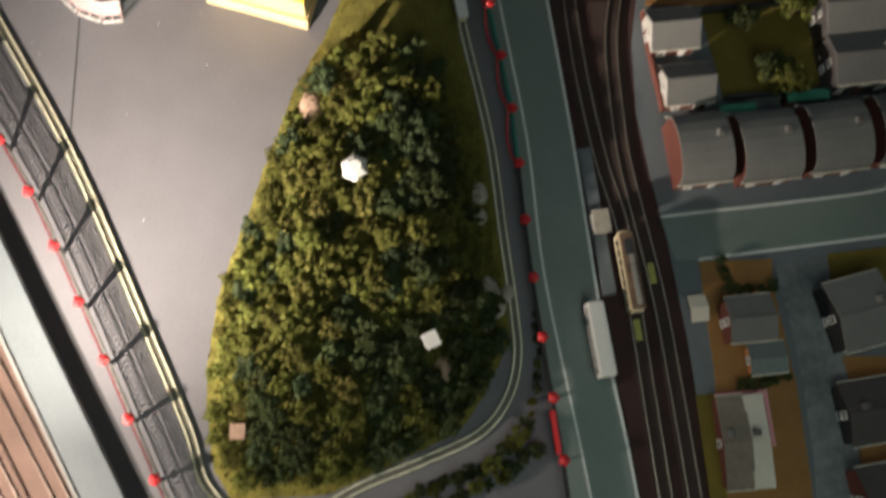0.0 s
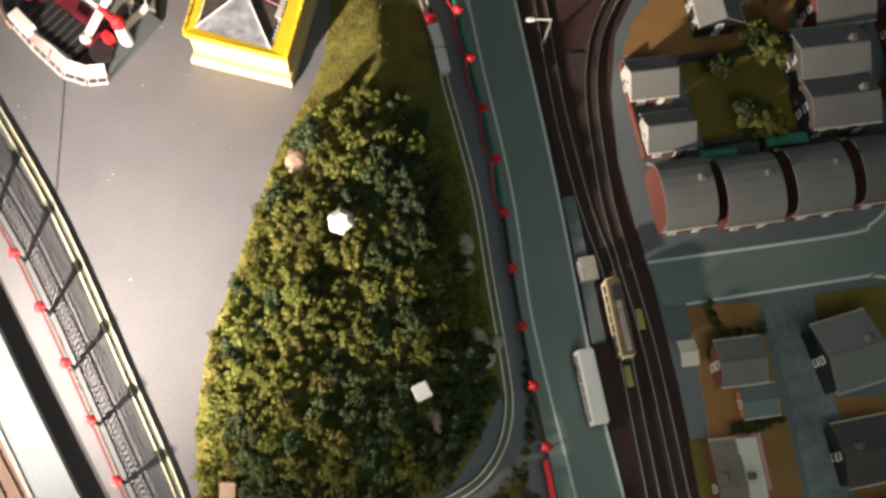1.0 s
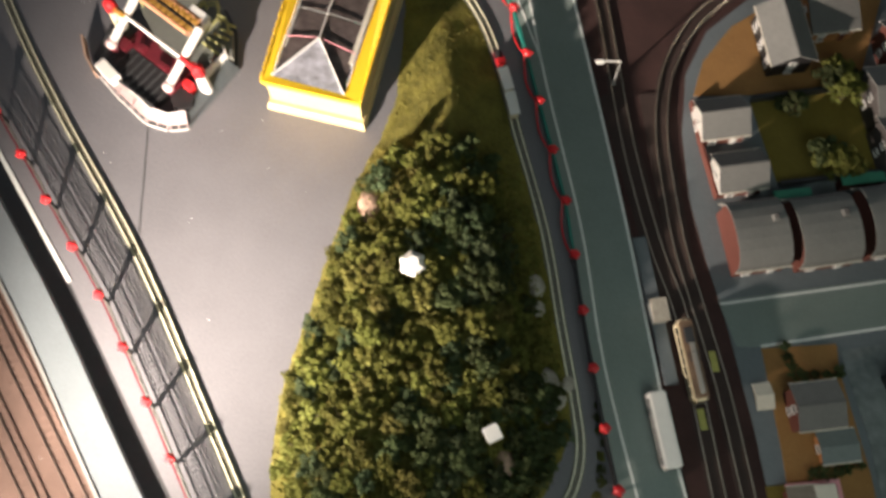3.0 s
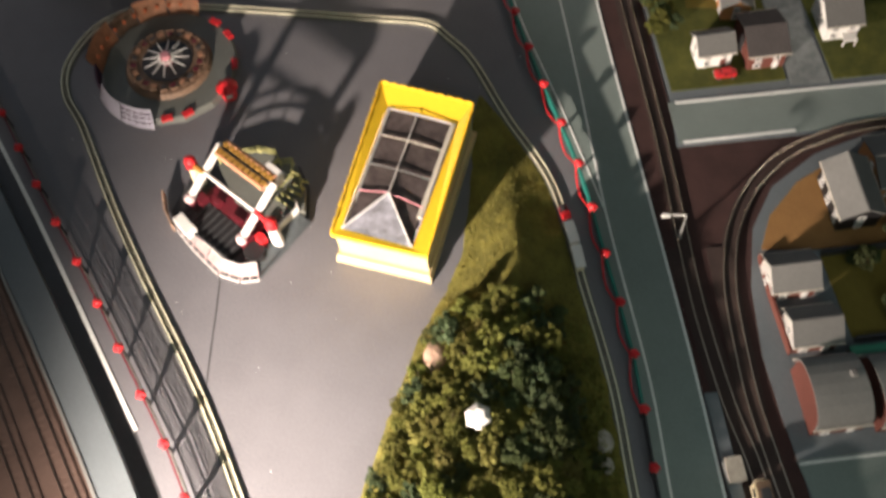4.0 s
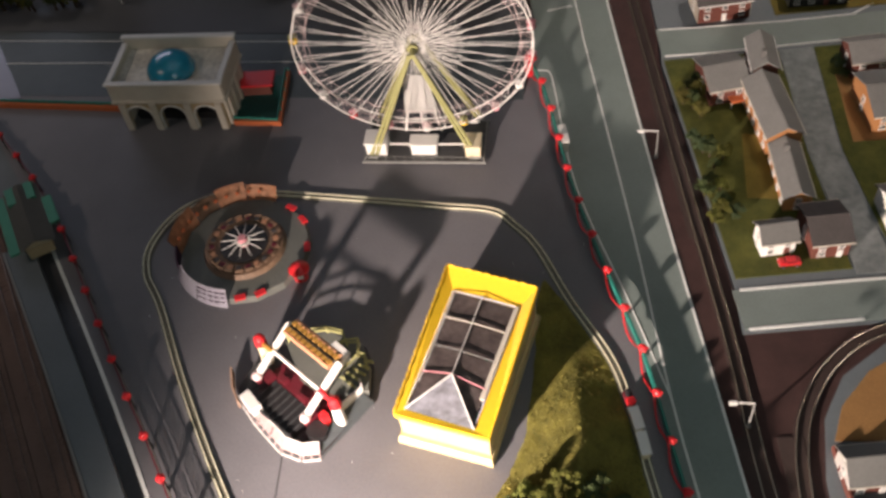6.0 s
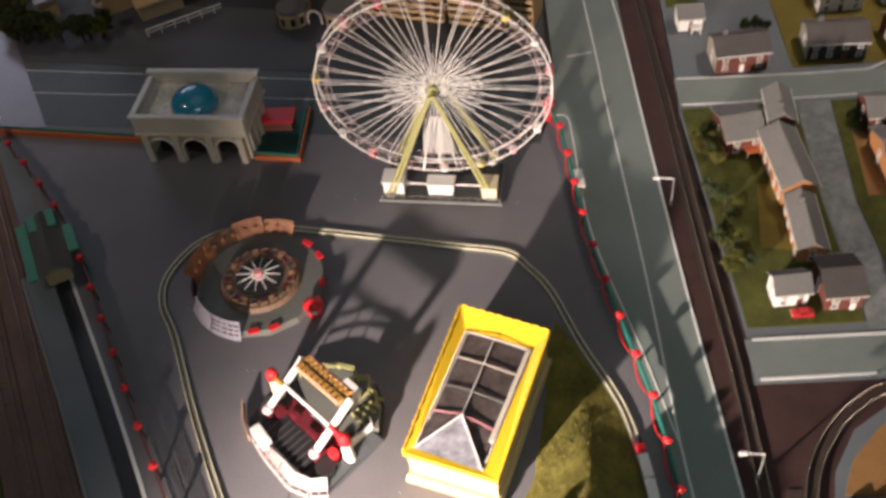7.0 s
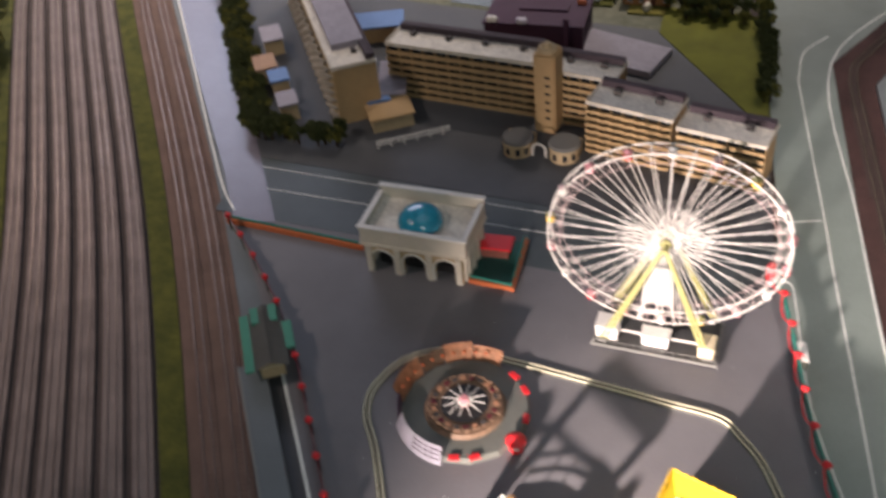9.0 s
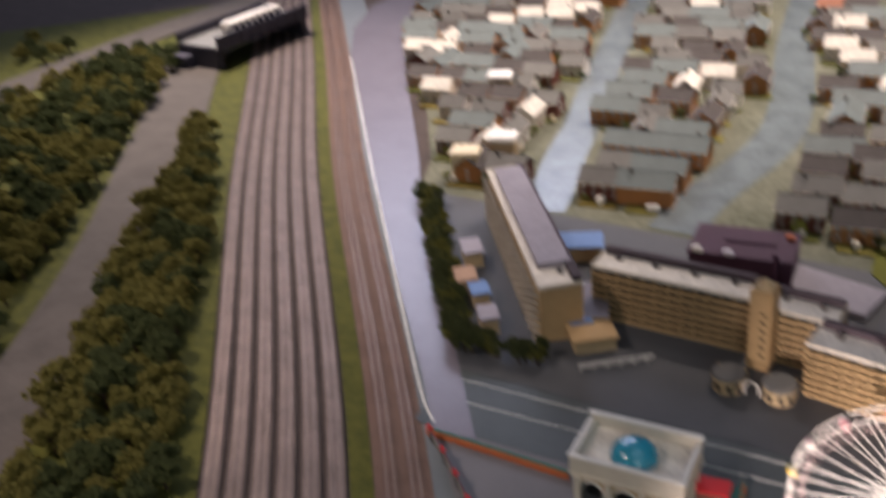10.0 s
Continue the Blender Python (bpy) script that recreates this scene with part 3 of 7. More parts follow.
PATHW = smooth([(-1.43, 0.5), (-1.6, 0.76), (-1.78, 1.05), (-1.944, 1.288), (-2.148, 1.55), (-2.43, 1.915), (-2.68, 2.2), (-2.92, 2.45)])
bm = bmesh.new()
ribbon(bm, PATHW, -0.075, 0.075, -0.008, 0.001)
single("road_bank", bm, M_BANKROAD, "grey brown track bed through the wooded bank", "road", kind="structure")
bm = bmesh.new()
ribbon(bm, smooth([(-3.14, 1.3), (-3.165, 1.834), (-3.165, 2.2), (-3.165, 2.6), (-3.13, 3.0), (-3.15, 3.6)]), -0.095, 0.095, -0.008, 0.004)
single("road_far_bank", bm, M_BANKROAD, "pale grey road on the far bank", "road", kind="structure")
slab("siding_ground", [(-2.38, 1.93), (-2.26, 1.9), (-2.5, 2.2), (-2.75, 2.55), (-3.06, 2.75), (-2.98, 2.5), (-2.72, 2.3)], 0.0014, M_BANKROAD, "brown ballast ground where the track beds meet", "trackbed")


def platform():
    """Raised strip between the fairground and the railway."""
    root = thing("platform", pose(0, 0, 0), "low grey concrete platform beside the railway", "platform", kind="structure")
    bm = bmesh.new()
    ribbon(bm, smooth([(p.x, p.y) for p in WHITE_L[:5]]), 0.019, 0.052, -0.01, 0.012)
    part("deck", bm, M_PAVE, root)
    bm = bmesh.new()
    ribbon(bm, smooth([(p.x, p.y) for p in WHITE_L[:5]]), 0.0505, 0.0535, -0.01, 0.0135)
    part("kerb", bm, M_GREY, root)
    bm = bmesh.new()
    ribbon(bm, smooth([(p.x, p.y) for p in WHITE_L[:5]]), 0.0, 0.019, -0.01, -0.001)
    part("gutter", bm, M_DGREY, root, "dark gutter strip")


platform()


def tram_stop():
    root = thing("tram_stop", pose(0.1985, 0.339, 0.0003, 0, 0, 12.6), "long grey tram stop platform between road and track", "platform", kind="structure")
    bm = bmesh.new()
    soft_box(bm, (0, 0, 0.003), (0.012, 0.14, 0.006), 0.0006)
    part("deck", bm, M_PAVE, root)
    bm = bmesh.new()
    box(bm, (0, -0.005, 0.013), (0.0125, 0.019, 0.014))
    shelter = part("shelter", bm, M_GREY, root, "small grey shelter")
    bm = bmesh.new()
    soft_box(bm, (0, -0.005, 0.021), (0.0155, 0.022, 0.002), 0.0005)
    part("roof", bm, M_ROCK, shelter, "pale weathered shelter roof")


tram_stop()

# ---- wooded hill ----
HILL = [(-0.018, 0.076), (0.03, 0.103), (0.09, 0.14), (0.111, 0.177), (0.1265, 0.22), (0.1255, 0.262), (0.112, 0.32), (0.0935, 0.407), (0.0615, 0.513), (0.0465, 0.562), (0.021, 0.629), (-0.03, 0.704), (-0.058, 0.735),
        (-0.062, 0.7), (-0.056, 0.6), (-0.058, 0.53), (-0.07, 0.49), (-0.091, 0.438), (-0.112, 0.343), (-0.132, 0.249), (-0.136, 0.19), (-0.13, 0.131), (-0.118, 0.09), (-0.1, 0.065)]


def inside_depth(x, y, poly):
    """Distance to the outline, positive inside."""
    inside, best = False, 9.0
    for (x0, y0), (x1, y1) in zip(poly, poly[1:] + poly[:1]):
        if (y0 > y) != (y1 > y) and x < (x1 - x0) * (y - y0) / (y1 - y0) + x0:
            inside = not inside
        dx, dy = x1 - x0, y1 - y0
        t = max(0.0, min(1.0, ((x - x0) * dx + (y - y0) * dy) / (dx * dx + dy * dy)))
        best = min(best, math.hypot(x - x0 - t * dx, y - y0 - t * dy))
    return best if inside else -best


def hill_height(x, y):
    d = inside_depth(x, y, HILL)
    if d < 0:
        return max(-0.008, d * 0.8)
    ramp = min(1.0, d / 0.075)
    crest = 0.034 if y < 0.5 else max(0.004, 0.034 - (y - 0.5) * 0.2)
    return crest * ramp * ramp * (3 - 2 * ramp) * 0.9 + min(d * 0.3, 0.002) + 0.0012 * noise.noise(Vector((x * 60, y * 60, 0)))


def hill():
    step = 0.006
    nx, ny = 47, 116
    vs = [(-0.145 + i * step, 0.055 + j * step, hill_height(-0.145 + i * step, 0.055 + j * step)) for j in range(ny) for i in range(nx)]
    fs = [(j * nx + i, j * nx + i + 1, (j + 1) * nx + i + 1, (j + 1) * nx + i) for j in range(ny - 1) for i in range(nx - 1)]
    me = bpy.data.meshes.new("hill")
    me.from_pydata(vs, [], fs)
    me.materials.append(M_GRASS)
    for p in me.polygons:
        p.use_smooth = True
    tagged(new("hill", me), "grassy hill with olive scatter turf", "hill", kind="structure")
    # rough tufts over the open turf
    rng = random.Random(4)
    vs, fs = [], []
    while len(fs) < 16000:
        x, y = rng.uniform(-0.14, 0.13), rng.uniform(0.06, 0.74)
        if inside_depth(x, y, HILL) < 0.001:
            continue
        z = hill_height(x, y) - 0.0003
        a, h, w = rng.uniform(0, 6.28), rng.uniform(0.0012, 0.0032), rng.uniform(0.0005, 0.0012)
        k = len(vs)
        lx, ly = rng.uniform(-0.0012, 0.0012), rng.uniform(-0.0012, 0.0012)
        vs += [(x - w * math.cos(a), y - w * math.sin(a), z), (x + w * math.cos(a), y + w * math.sin(a), z), (x + lx, y + ly, z + h)]
        fs.append((k, k + 1, k + 2))
    me = bpy.data.meshes.new("grass_tufts")
    me.from_pydata(vs, [], fs)
    me.materials.append(M_GRASS)
    tagged(new("grass_tufts", me), "short olive scatter grass on the hill", "grass", kind="stuff")


hill()


def crown_mesh(rng, material, r=0.012, lumps=22, leaves=26, leaf=0.0017, flat=0.85, lo=0.2, hi=0.34):
    """A crown of lumpy clumps, each of many small leaves, with gaps between."""
    vs, fs = [], []
    for _ in range(lumps):
        a, e = rng.uniform(0, 6.283), rng.uniform(-0.35, 1.3)
        rr = r * rng.uniform(0.4, 0.92)
        c = Vector((rr * math.cos(a) * math.cos(e), rr * math.sin(a) * math.cos(e), r * 1.25 + rr * math.sin(e) * flat))
        cr = r * rng.uniform(lo, hi)
        for _ in range(leaves):
            d = Vector((rng.gauss(0, 1), rng.gauss(0, 1), rng.gauss(0, 1) + 0.3)).normalized()
            p = c + d * cr * rng.uniform(0.72, 1.05)
            n = (d + Vector((rng.gauss(0, 0.45), rng.gauss(0, 0.45), rng.gauss(0, 0.45)))).normalized()
            u = n.orthogonal().normalized()
            u.rotate(Matrix.Rotation(rng.uniform(0, 6.28), 3, n))
            v = n.cross(u)
            s = leaf * rng.uniform(0.6, 1.2)
            k = len(vs)
            vs += [p + u * s, p + v * s * 0.7 + n * s * 0.2, p - u * s, p - v * s * 0.7 + n * s * 0.2]
            fs += [(k, k + 1, k + 2), (k, k + 2, k + 3)]
    me = bpy.data.meshes.new("crown")
    me.from_pydata([tuple(v) for v in vs], [], fs)
    me.materials.append(material)
    return me


def trunk_mesh(r=0.012):
    bm = bmesh.new()
    tube(bm, (0, 0, -0.003), (0, 0, r * 1.2), r * 0.13, r * 0.08, 6)
    for k in range(4):
        a = k * 1.6
        tube(bm, (0, 0, r * 0.75), (r * 0.5 * math.cos(a), r * 0.5 * math.sin(a), r * 1.35), r * 0.06, r * 0.03, 5)
    return to_mesh("trunk", bm, M_TRUNK)


tree_rng = random.Random(11)
CROWNS = [crown_mesh(tree_rng, M_LEAF) for _ in range(5)]
CROWNS_D = [crown_mesh(tree_rng, M_LEAF_D) for _ in range(4)]
CROWNS_MORE = [[crown_mesh(tree_rng, m) for _ in range(3)] for m in (M_LEAF_B, M_LEAF_Y)]
TRUNK = trunk_mesh()


def tree(x, y, z, s, dark=False, label="small olive green model tree with a bushy crown", group="trees on the hill"):
    root = thing("tree", pose(x, y, z, 0, 0, tree_rng.uniform(0, 360)) @ Matrix.Diagonal((s, s, s * tree_rng.uniform(0.85, 1.15), 1)), label, "tree", group)
    part("trunk", TRUNK, None, root)
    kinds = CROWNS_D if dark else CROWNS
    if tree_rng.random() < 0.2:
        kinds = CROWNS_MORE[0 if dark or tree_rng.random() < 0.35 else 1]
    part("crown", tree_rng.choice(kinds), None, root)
    return root


def tree_stuff(name, spots, label, category, crowns=None, bright=None):
    """Many far trees as one mesh: trunks and crowns at (x, y, z, size, dark)."""
    vs, fs, mi = [], [], []
    rng = random.Random(len(spots))
    mats = [bright or M_LEAF, M_LEAF_D, M_TRUNK]
    for x, y, z, s, dark in spots:
        a = rng.uniform(0, 6.28)
        c, sn = math.cos(a) * s, math.sin(a) * s
        for me, k in ((rng.choice(crowns[dark]) if crowns else rng.choice(CROWNS_D if dark else CROWNS), 1 if dark else 0), (TRUNK, 2)):
            n = len(me.vertices)
            co = np.empty(n * 3)
            me.vertices.foreach_get("co", co)
            co = co.reshape(-1, 3)
            if k == 2 and crowns:
                co = co * 2.5
            base = len(vs)
            vs.extend(zip((x + co[:, 0] * c - co[:, 1] * sn).tolist(), (y + co[:, 0] * sn + co[:, 1] * c).tolist(), (z + co[:, 2] * s).tolist()))
            for p in me.polygons:
                fs.append(tuple(base + i for i in p.vertices))
                mi.append(k)
    me = bpy.data.meshes.new(name)
    me.from_pydata(vs, [], fs)
    for m in mats:
        me.materials.append(m)
    me.polygons.foreach_set("material_index", mi)
    return tagged(new(name, me), label, category, kind="stuff")


def wood():
    rng = random.Random(5)
    spots = []
    tries = 0
    while len(spots) < 285 and tries < 60000:
        tries += 1
        x, y = rng.uniform(-0.135, 0.12), rng.uniform(0.07, 0.51)
        d = inside_depth(x, y, HILL)
        edge = (0.012 if x < 0.03 else 0.008) + 0.006 * noise.noise(Vector((x * 40, y * 40, 3)))
        if d < edge or (y > 0.40 and y > 0.485 - 0.5 * abs(x + 0.0)) or (x > 0.045 and y > 0.44 - (x - 0.045) * 3):
            continue
        if any((x - a) ** 2 + (y - b) ** 2 < 0.0138 ** 2 for a, b in spots):
            continue
        if min((x + 0.023) ** 2 + (y - 0.35) ** 2, (x - 0.055) ** 2 + (y - 0.209) ** 2, (x + 0.096) ** 2 + (y - 0.122) ** 2, ((x + 0.067) ** 2 + (y - 0.414) ** 2) * 0.45, ((x + 0.023) ** 2 + (y - 0.35) ** 2) * 0.55, (x - 0.088) ** 2 + (y - 0.352) ** 2, (x - 0.104) ** 2 + (y - 0.262) ** 2, (x - 0.067) ** 2 + (y - 0.187) ** 2) < 0.013 ** 2:
            continue
        spots.append((x, y))
    for x, y in spots:
        # blotchy, with more dark crowns eastwards: shade away from the floodlight put into colour
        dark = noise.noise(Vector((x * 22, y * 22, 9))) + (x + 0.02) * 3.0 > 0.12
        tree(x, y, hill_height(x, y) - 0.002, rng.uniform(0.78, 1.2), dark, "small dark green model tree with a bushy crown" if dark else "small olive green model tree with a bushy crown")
    # undergrowth between the trees
    vs, fs = [], []
    while len(fs) < 26000:
        x, y = rng.uniform(-0.135, 0.12), rng.uniform(0.07, 0.5)
        if inside_depth(x, y, HILL) < 0.009 or (y > 0.43 - abs(x) * 0.3 + 0.05):
            continue
        z = hill_height(x, y) + rng.uniform(0, 0.012)
        n = Vector((rng.gauss(0, 1), rng.gauss(0, 1), rng.gauss(0.6, 1))).normalized()
        u = n.orthogonal().normalized() * rng.uniform(0.001, 0.0022)
        v = n.cross(u)
        k, p = len(vs), Vector((x, y, z))
        vs += [tuple(p + u), tuple(p + v), tuple(p - u), tuple(p - v)]
        fs += [(k, k + 1, k + 2), (k, k + 2, k + 3)]
    me = bpy.data.meshes.new("undergrowth")
    me.from_pydata(vs, [], fs)
    me.materials.append(M_LEAF)
    tagged(new("undergrowth", me), "dense dark undergrowth between the trees", "undergrowth", kind="stuff")


wood()


def hill_things():
    z = hill_height(-0.023, 0.35)
    root = thing("pavilion", pose(-0.023, 0.35, z), "white six-sided pavilion among the trees", "pavilion")
    for k in range(6):
        a = radians(60 * k + 12)
        bm = bmesh.new()
        tube(bm, (0.006 * math.cos(a), 0.006 * math.sin(a), -0.003), (0.006 * math.cos(a), 0.006 * math.sin(a), 0.0235), 0.0007)
        part("post", bm, M_WHITE, root)
    bm = bmesh.new()
    disc(bm, (0, 0), 0.0125, 0.0225, 0.0285, 6, 0.006, 12)
    part("roof", bm, M_WHITE, root)
    for name, x, y, s, mt, rz, lab in (("hut", 0.055, 0.209, 0.0125, M_WHITE, 30, "small hut with a flat white roof in the wood"), ("hut", -0.096, 0.122, 0.012, M_ROCKP, 5, "small hut with a flat pale pink roof in the wood")):
        z = hill_height(x, y)
        root = thing(name, pose(x, y, z, 0, 0, rz), lab, "hut")
        bm = bmesh.new()
        box(bm, (0, 0, 0.008), (s * 0.9, s * 0.9, 0.026))
        part("wall", bm, M_TAN, root)
        bm = bmesh.new()
        soft_box(bm, (0, 0, 0.0225), (s * 1.1, s * 1.1, 0.003), 0.0007)
        part("roof", bm, mt, root)
    rng = random.Random(8)
    for x, y, s, mt, lab in ((-0.07, 0.416, 0.0125, M_ROCKP, "pale pink rock outcrop at the edge of the wood"), (0.067, 0.187, 0.009, M_ROCKP, "pale pink rock outcrop in the wood"),
                             (0.088, 0.352, 0.008, M_ROCK, "grey rock outcrop beside the miniature railway"), (0.104, 0.262, 0.009, M_ROCK, "grey rock outcrop beside the miniature railway"),
                             (0.121, 0.264, 0.006, M_ROCK, "grey rock outcrop beside the miniature railway"), (0.112, 0.249, 0.008, M_ROCK, "grey rock outcrop beside the miniature railway"), (0.105, 0.235, 0.006, M_ROCK, "grey rock outcrop beside the miniature railway"), (0.092, 0.212, 0.005, M_ROCK, "grey rock outcrop beside the miniature railway"), (0.092, 0.33, 0.006, M_ROCK, "grey rock outcrop beside the miniature railway")):
        bm = bmesh.new()
        bmesh.ops.create_icosphere(bm, subdivisions=3, radius=s)
        for v in bm.verts:
            n = noise.noise(v.co * 95 + Vector((x * 90, y * 90, 0))) + 0.35 * noise.noise(v.co * 420)
            v.co = v.co * (1 + 0.28 * n)
            v.co.z *= 0.7
            v.co.y *= 1.35
        single("rock", bm, mt, lab, "rock", m=pose(x, y, max(0.0, hill_height(x, y)) + 0.003))

    # shrubs outside the bend of the miniature railway
    rng = random.Random(19)
    line = smooth([(-0.03, 0.042), (0.03, 0.07), (0.08, 0.095), (0.12, 0.118), (0.146, 0.15), (0.152, 0.2), (0.146, 0.25)], 6)
    for p, d in resample(line, 0.011):
        n = Vector((d.y, -d.x))
        for k in range(2 if p.y < 0.14 else 1):
            q = p + n * (k * 0.014 + rng.uniform(-0.002, 0.004))
            tree(q.x, q.y, -0.004, rng.uniform(0.5, 0.85) if p.y < 0.15 else rng.uniform(0.3, 0.5), rng.random() < 0.7, "low dark green shrub beside the miniature railway", "shrubs beside the railway")


hill_things()

# ---- big wheel ----
def big_wheel():
    R, Z, Y = 0.1363, 0.166, 0.942
    X, W = -0.2235, 0.009
    # the turning part sits a little askew and leans forwards on its legs
    rotor = pose(0.003, -0.0152, Z, 5, 0, 4.3)
    root = thing("ferris_wheel", pose(X, Y, 0, 0, 0, 3), "large white ferris wheel with many thin spokes on pale yellow legs", "ferris wheel")

    def ring(r, y, t, seg=72):
        bm = bmesh.new()
        sweep(bm, [(r * math.cos(2 * math.pi * i / seg), y, r * math.sin(2 * math.pi * i / seg)) for i in range(seg)], t, 6, True)
        return bm

    for y in (-W, W):
        part("rim", ring(R, y, 0.0009), M_WHITE, root, "thin white outer rim", rotor)
        part("inner_rim", ring(R * 0.9, y, 0.00035, 54), M_PALEPINK, root, m=rotor)
    bm = bmesh.new()
    tube(bm, (0, 0, 0.01), (0, 0, R), 0.00046, seg=4)
    spoke = to_mesh("spoke", bm, M_WHITE)
    n = 36
    for y in (-W, W):
        for i in range(n):
            lean = math.degrees(math.atan2(y - y * 0.55, R))
            part("spoke", spoke, None, root, m=rotor @ pose(0, y * 0.55, 0, 0, 360 * i / n, 0) @ pose(0, 0, 0, -lean, 0, 0))
    # zigzag lattice between the rims
    bm = bmesh.new()
    for y in (-W, W):
        for i in range(n):
            a0, a1 = 2 * math.pi * i / n, 2 * math.pi * (i + 0.5) / n
            a2 = 2 * math.pi * (i + 1) / n
            P = lambda r, a: (r * math.cos(a), y, r * math.sin(a))
            tube(bm, P(R * 0.9, a0), P(R, a1), 0.00022, seg=3)
            tube(bm, P(R, a1), P(R * 0.9, a2), 0.00022, seg=3)
    tagged(part("lattice", bm, M_PALEPINK, root, "fine pale pink lattice bracing", rotor), kind="stuff")
    for i in range(n):
        bm = bmesh.new()
        a = 2 * math.pi * i / n
        tube(bm, (R * math.cos(a), -W, R * math.sin(a)), (R * math.cos(a), W, R * math.sin(a)), 0.0005, seg=4)
        part("cross_bar", bm, M_WHITE, root, m=rotor)
    # cabins
    def cabin_mesh(material):
        bm = bmesh.new()
        disc(bm, (0, 0), 0.0052, -0.0085, -0.004, 8, 0.0048)
        disc(bm, (0, 0), 0.0045, -0.004, -0.0032, 8)
        return to_mesh("tub", bm, material)

    bm = bmesh.new()
    disc(bm, (0, 0), 0.0058, 0.0, 0.0022, 8, 0.0015)
    for k in range(4):
        a = k * math.pi / 2 + 0.4
        tube(bm, (0.0044 * math.cos(a), 0.0044 * math.sin(a), -0.0045), (0.0044 * math.cos(a), 0.0044 * math.sin(a), 0.0004), 0.0003, seg=4)
    canopies = [to_mesh("canopy", bm.copy(), mt) for mt in (M_PINK, M_PALEPINK, M_YGREEN, M_PALEPINK, M_WHITE, M_PINK)]
    bm.free()
    tubs = [cabin_mesh(m) for m in (M_PINK, M_WHITE, M_YELLOW, M_PINK, M_WHITE, M_RED)]
    for i in range(18):
        a = 2 * math.pi * (i + 0.5) / 18
        cab = part("cabin", tubs[i % 6], None, root, m=rotor @ pose(R * math.cos(a), 0, R * math.sin(a), -5))
        part("canopy", canopies[i % 6], None, cab)
    # hub and axle
    bm = bmesh.new()
    tube(bm, (0, -0.02, 0), (0, 0.02, 0), 0.0032, seg=12)
    part("axle", bm, M_YGREEN, root, m=rotor)
    bm = bmesh.new()
    for y in (-0.0075, 0.0075):
        tube(bm, (0, y - 0.0012, 0), (0, y + 0.0012, 0), 0.0065, seg=28)
    part("hub", bm, M_YGREEN, root, "pale yellow hub discs", rotor)
    # four twin legs
    for sx in (-1, 1):
        for sy in (-1, 1):
            bm = bmesh.new()
            foot = Vector((sx * 0.064, sy * 0.034, 0.006))
            top = Vector((0.003 + sx * 0.002, sy * 0.017 - 0.0152, Z + sy * 0.0015))
            for o in (-0.0022, 0.0022):
                tube(bm, foot + Vector((o * 1.5, 0, 0)), top + Vector((o * 0.4, 0, 0)), 0.0024, 0.0018, 6)
            for t in range(1, 9):
                p = foot.lerp(top, t / 9)
                tube(bm, p + Vector((-0.002, 0, 0)), p + Vector((0.002, 0, 0.002)), 0.0005, seg=4)
            part("leg", bm, M_YGREEN, root, "pale yellow twin leg")
            bm = bmesh.new()
            box(bm, (sx * 0.064, sy * 0.034, 0.004), (0.012, 0.01, 0.008))
            part("footing", bm, M_GREY, root)
    # base with booths
    bm = bmesh.new()
    soft_box(bm, (0, -0.006, 0.0025), (0.152, 0.074, 0.005), 0.0008)
    part("base", bm, M_DGREY, root, "dark base plate")
    for y, z in ((-0.044, 0.004), (0.03, 0.004)):
        bm = bmesh.new()
        box(bm, (0, y, z), (0.156, 0.002, 0.003))
        part("edge_bar", bm, M_GREY, root)
    for x in (-0.075, 0.075):
        bm = bmesh.new()
        box(bm, (x, -0.007, 0.006), (0.002, 0.07, 0.004))
        part("side_bar", bm, M_GREY, root)
    bm = bmesh.new()
    for i in range(13):
        tube(bm, (-0.072 + i * 0.012, -0.0415, 0.004), (-0.072 + i * 0.012, -0.0415, 0.011), 0.0004, seg=4)
    tube(bm, (-0.074, -0.0415, 0.0108), (0.074, -0.0415, 0.0108), 0.0004, seg=4)
    part("railing", bm, M_GREY, root)
    for x, y, w, d, h, mt in ((-0.06, -0.022, 0.03, 0.028, 0.019, M_WHITE), (0.0, -0.024, 0.036, 0.021, 0.016, M_WHITE), (0.062, -0.026, 0.021, 0.027, 0.018, M_CREAM)):
        bm = bmesh.new()
        soft_box(bm, (x, y, 0.005 + h / 2), (w * 0.88, d * 0.84, h), 0.0008)
        booth = part("booth", bm, mt, root, "small pale booth with a flat roof")
        bm = bmesh.new()
        soft_box(bm, (x, y, 0.0062 + h), (w, d, 0.0026), 0.0008)
        part("roof", bm, mt, booth)
    # pale panel between the legs behind the wheel
    bm = bmesh.new()
    vs = [bm.verts.new(c) for c in ((-0.0265, 0.011, 0.036), (0.0145, 0.011, 0.036), (0.0085, 0.009, 0.1), (-0.0205, 0.009, 0.1))]
    f = bm.faces.new(vs)
    bmesh.ops.solidify(bm, geom=[f], thickness=0.002)
    part("panel", bm, M_WHITE, root, "tall white tapering panel")
    for x in (-0.018, 0.0, 0.018):
        bm = bmesh.new()
        tube(bm, (x * 1.3 - 0.006, 0.0115, 0.004), (x * 0.95 - 0.006, 0.0115, 0.038), 0.0015, seg=6)
        part("panel_strut", bm, M_WHITE, root)
    # extra white rods round the hub, added to stand in for its pale glare
    bm = bmesh.new()
    tube(bm, (0, 0, 0.009), (0, 0, R * 0.42), 0.00042, seg=3)
    rod = to_mesh("tie_rod", bm, M_WHITE)
    for y in (-0.0075, 0.0075):
        for i in range(n):
            part("tie_rod", rod, None, root, m=rotor @ pose(0, y, 0, 0, 360 * (i + 0.5) / n, 0))
    bm = bmesh.new()
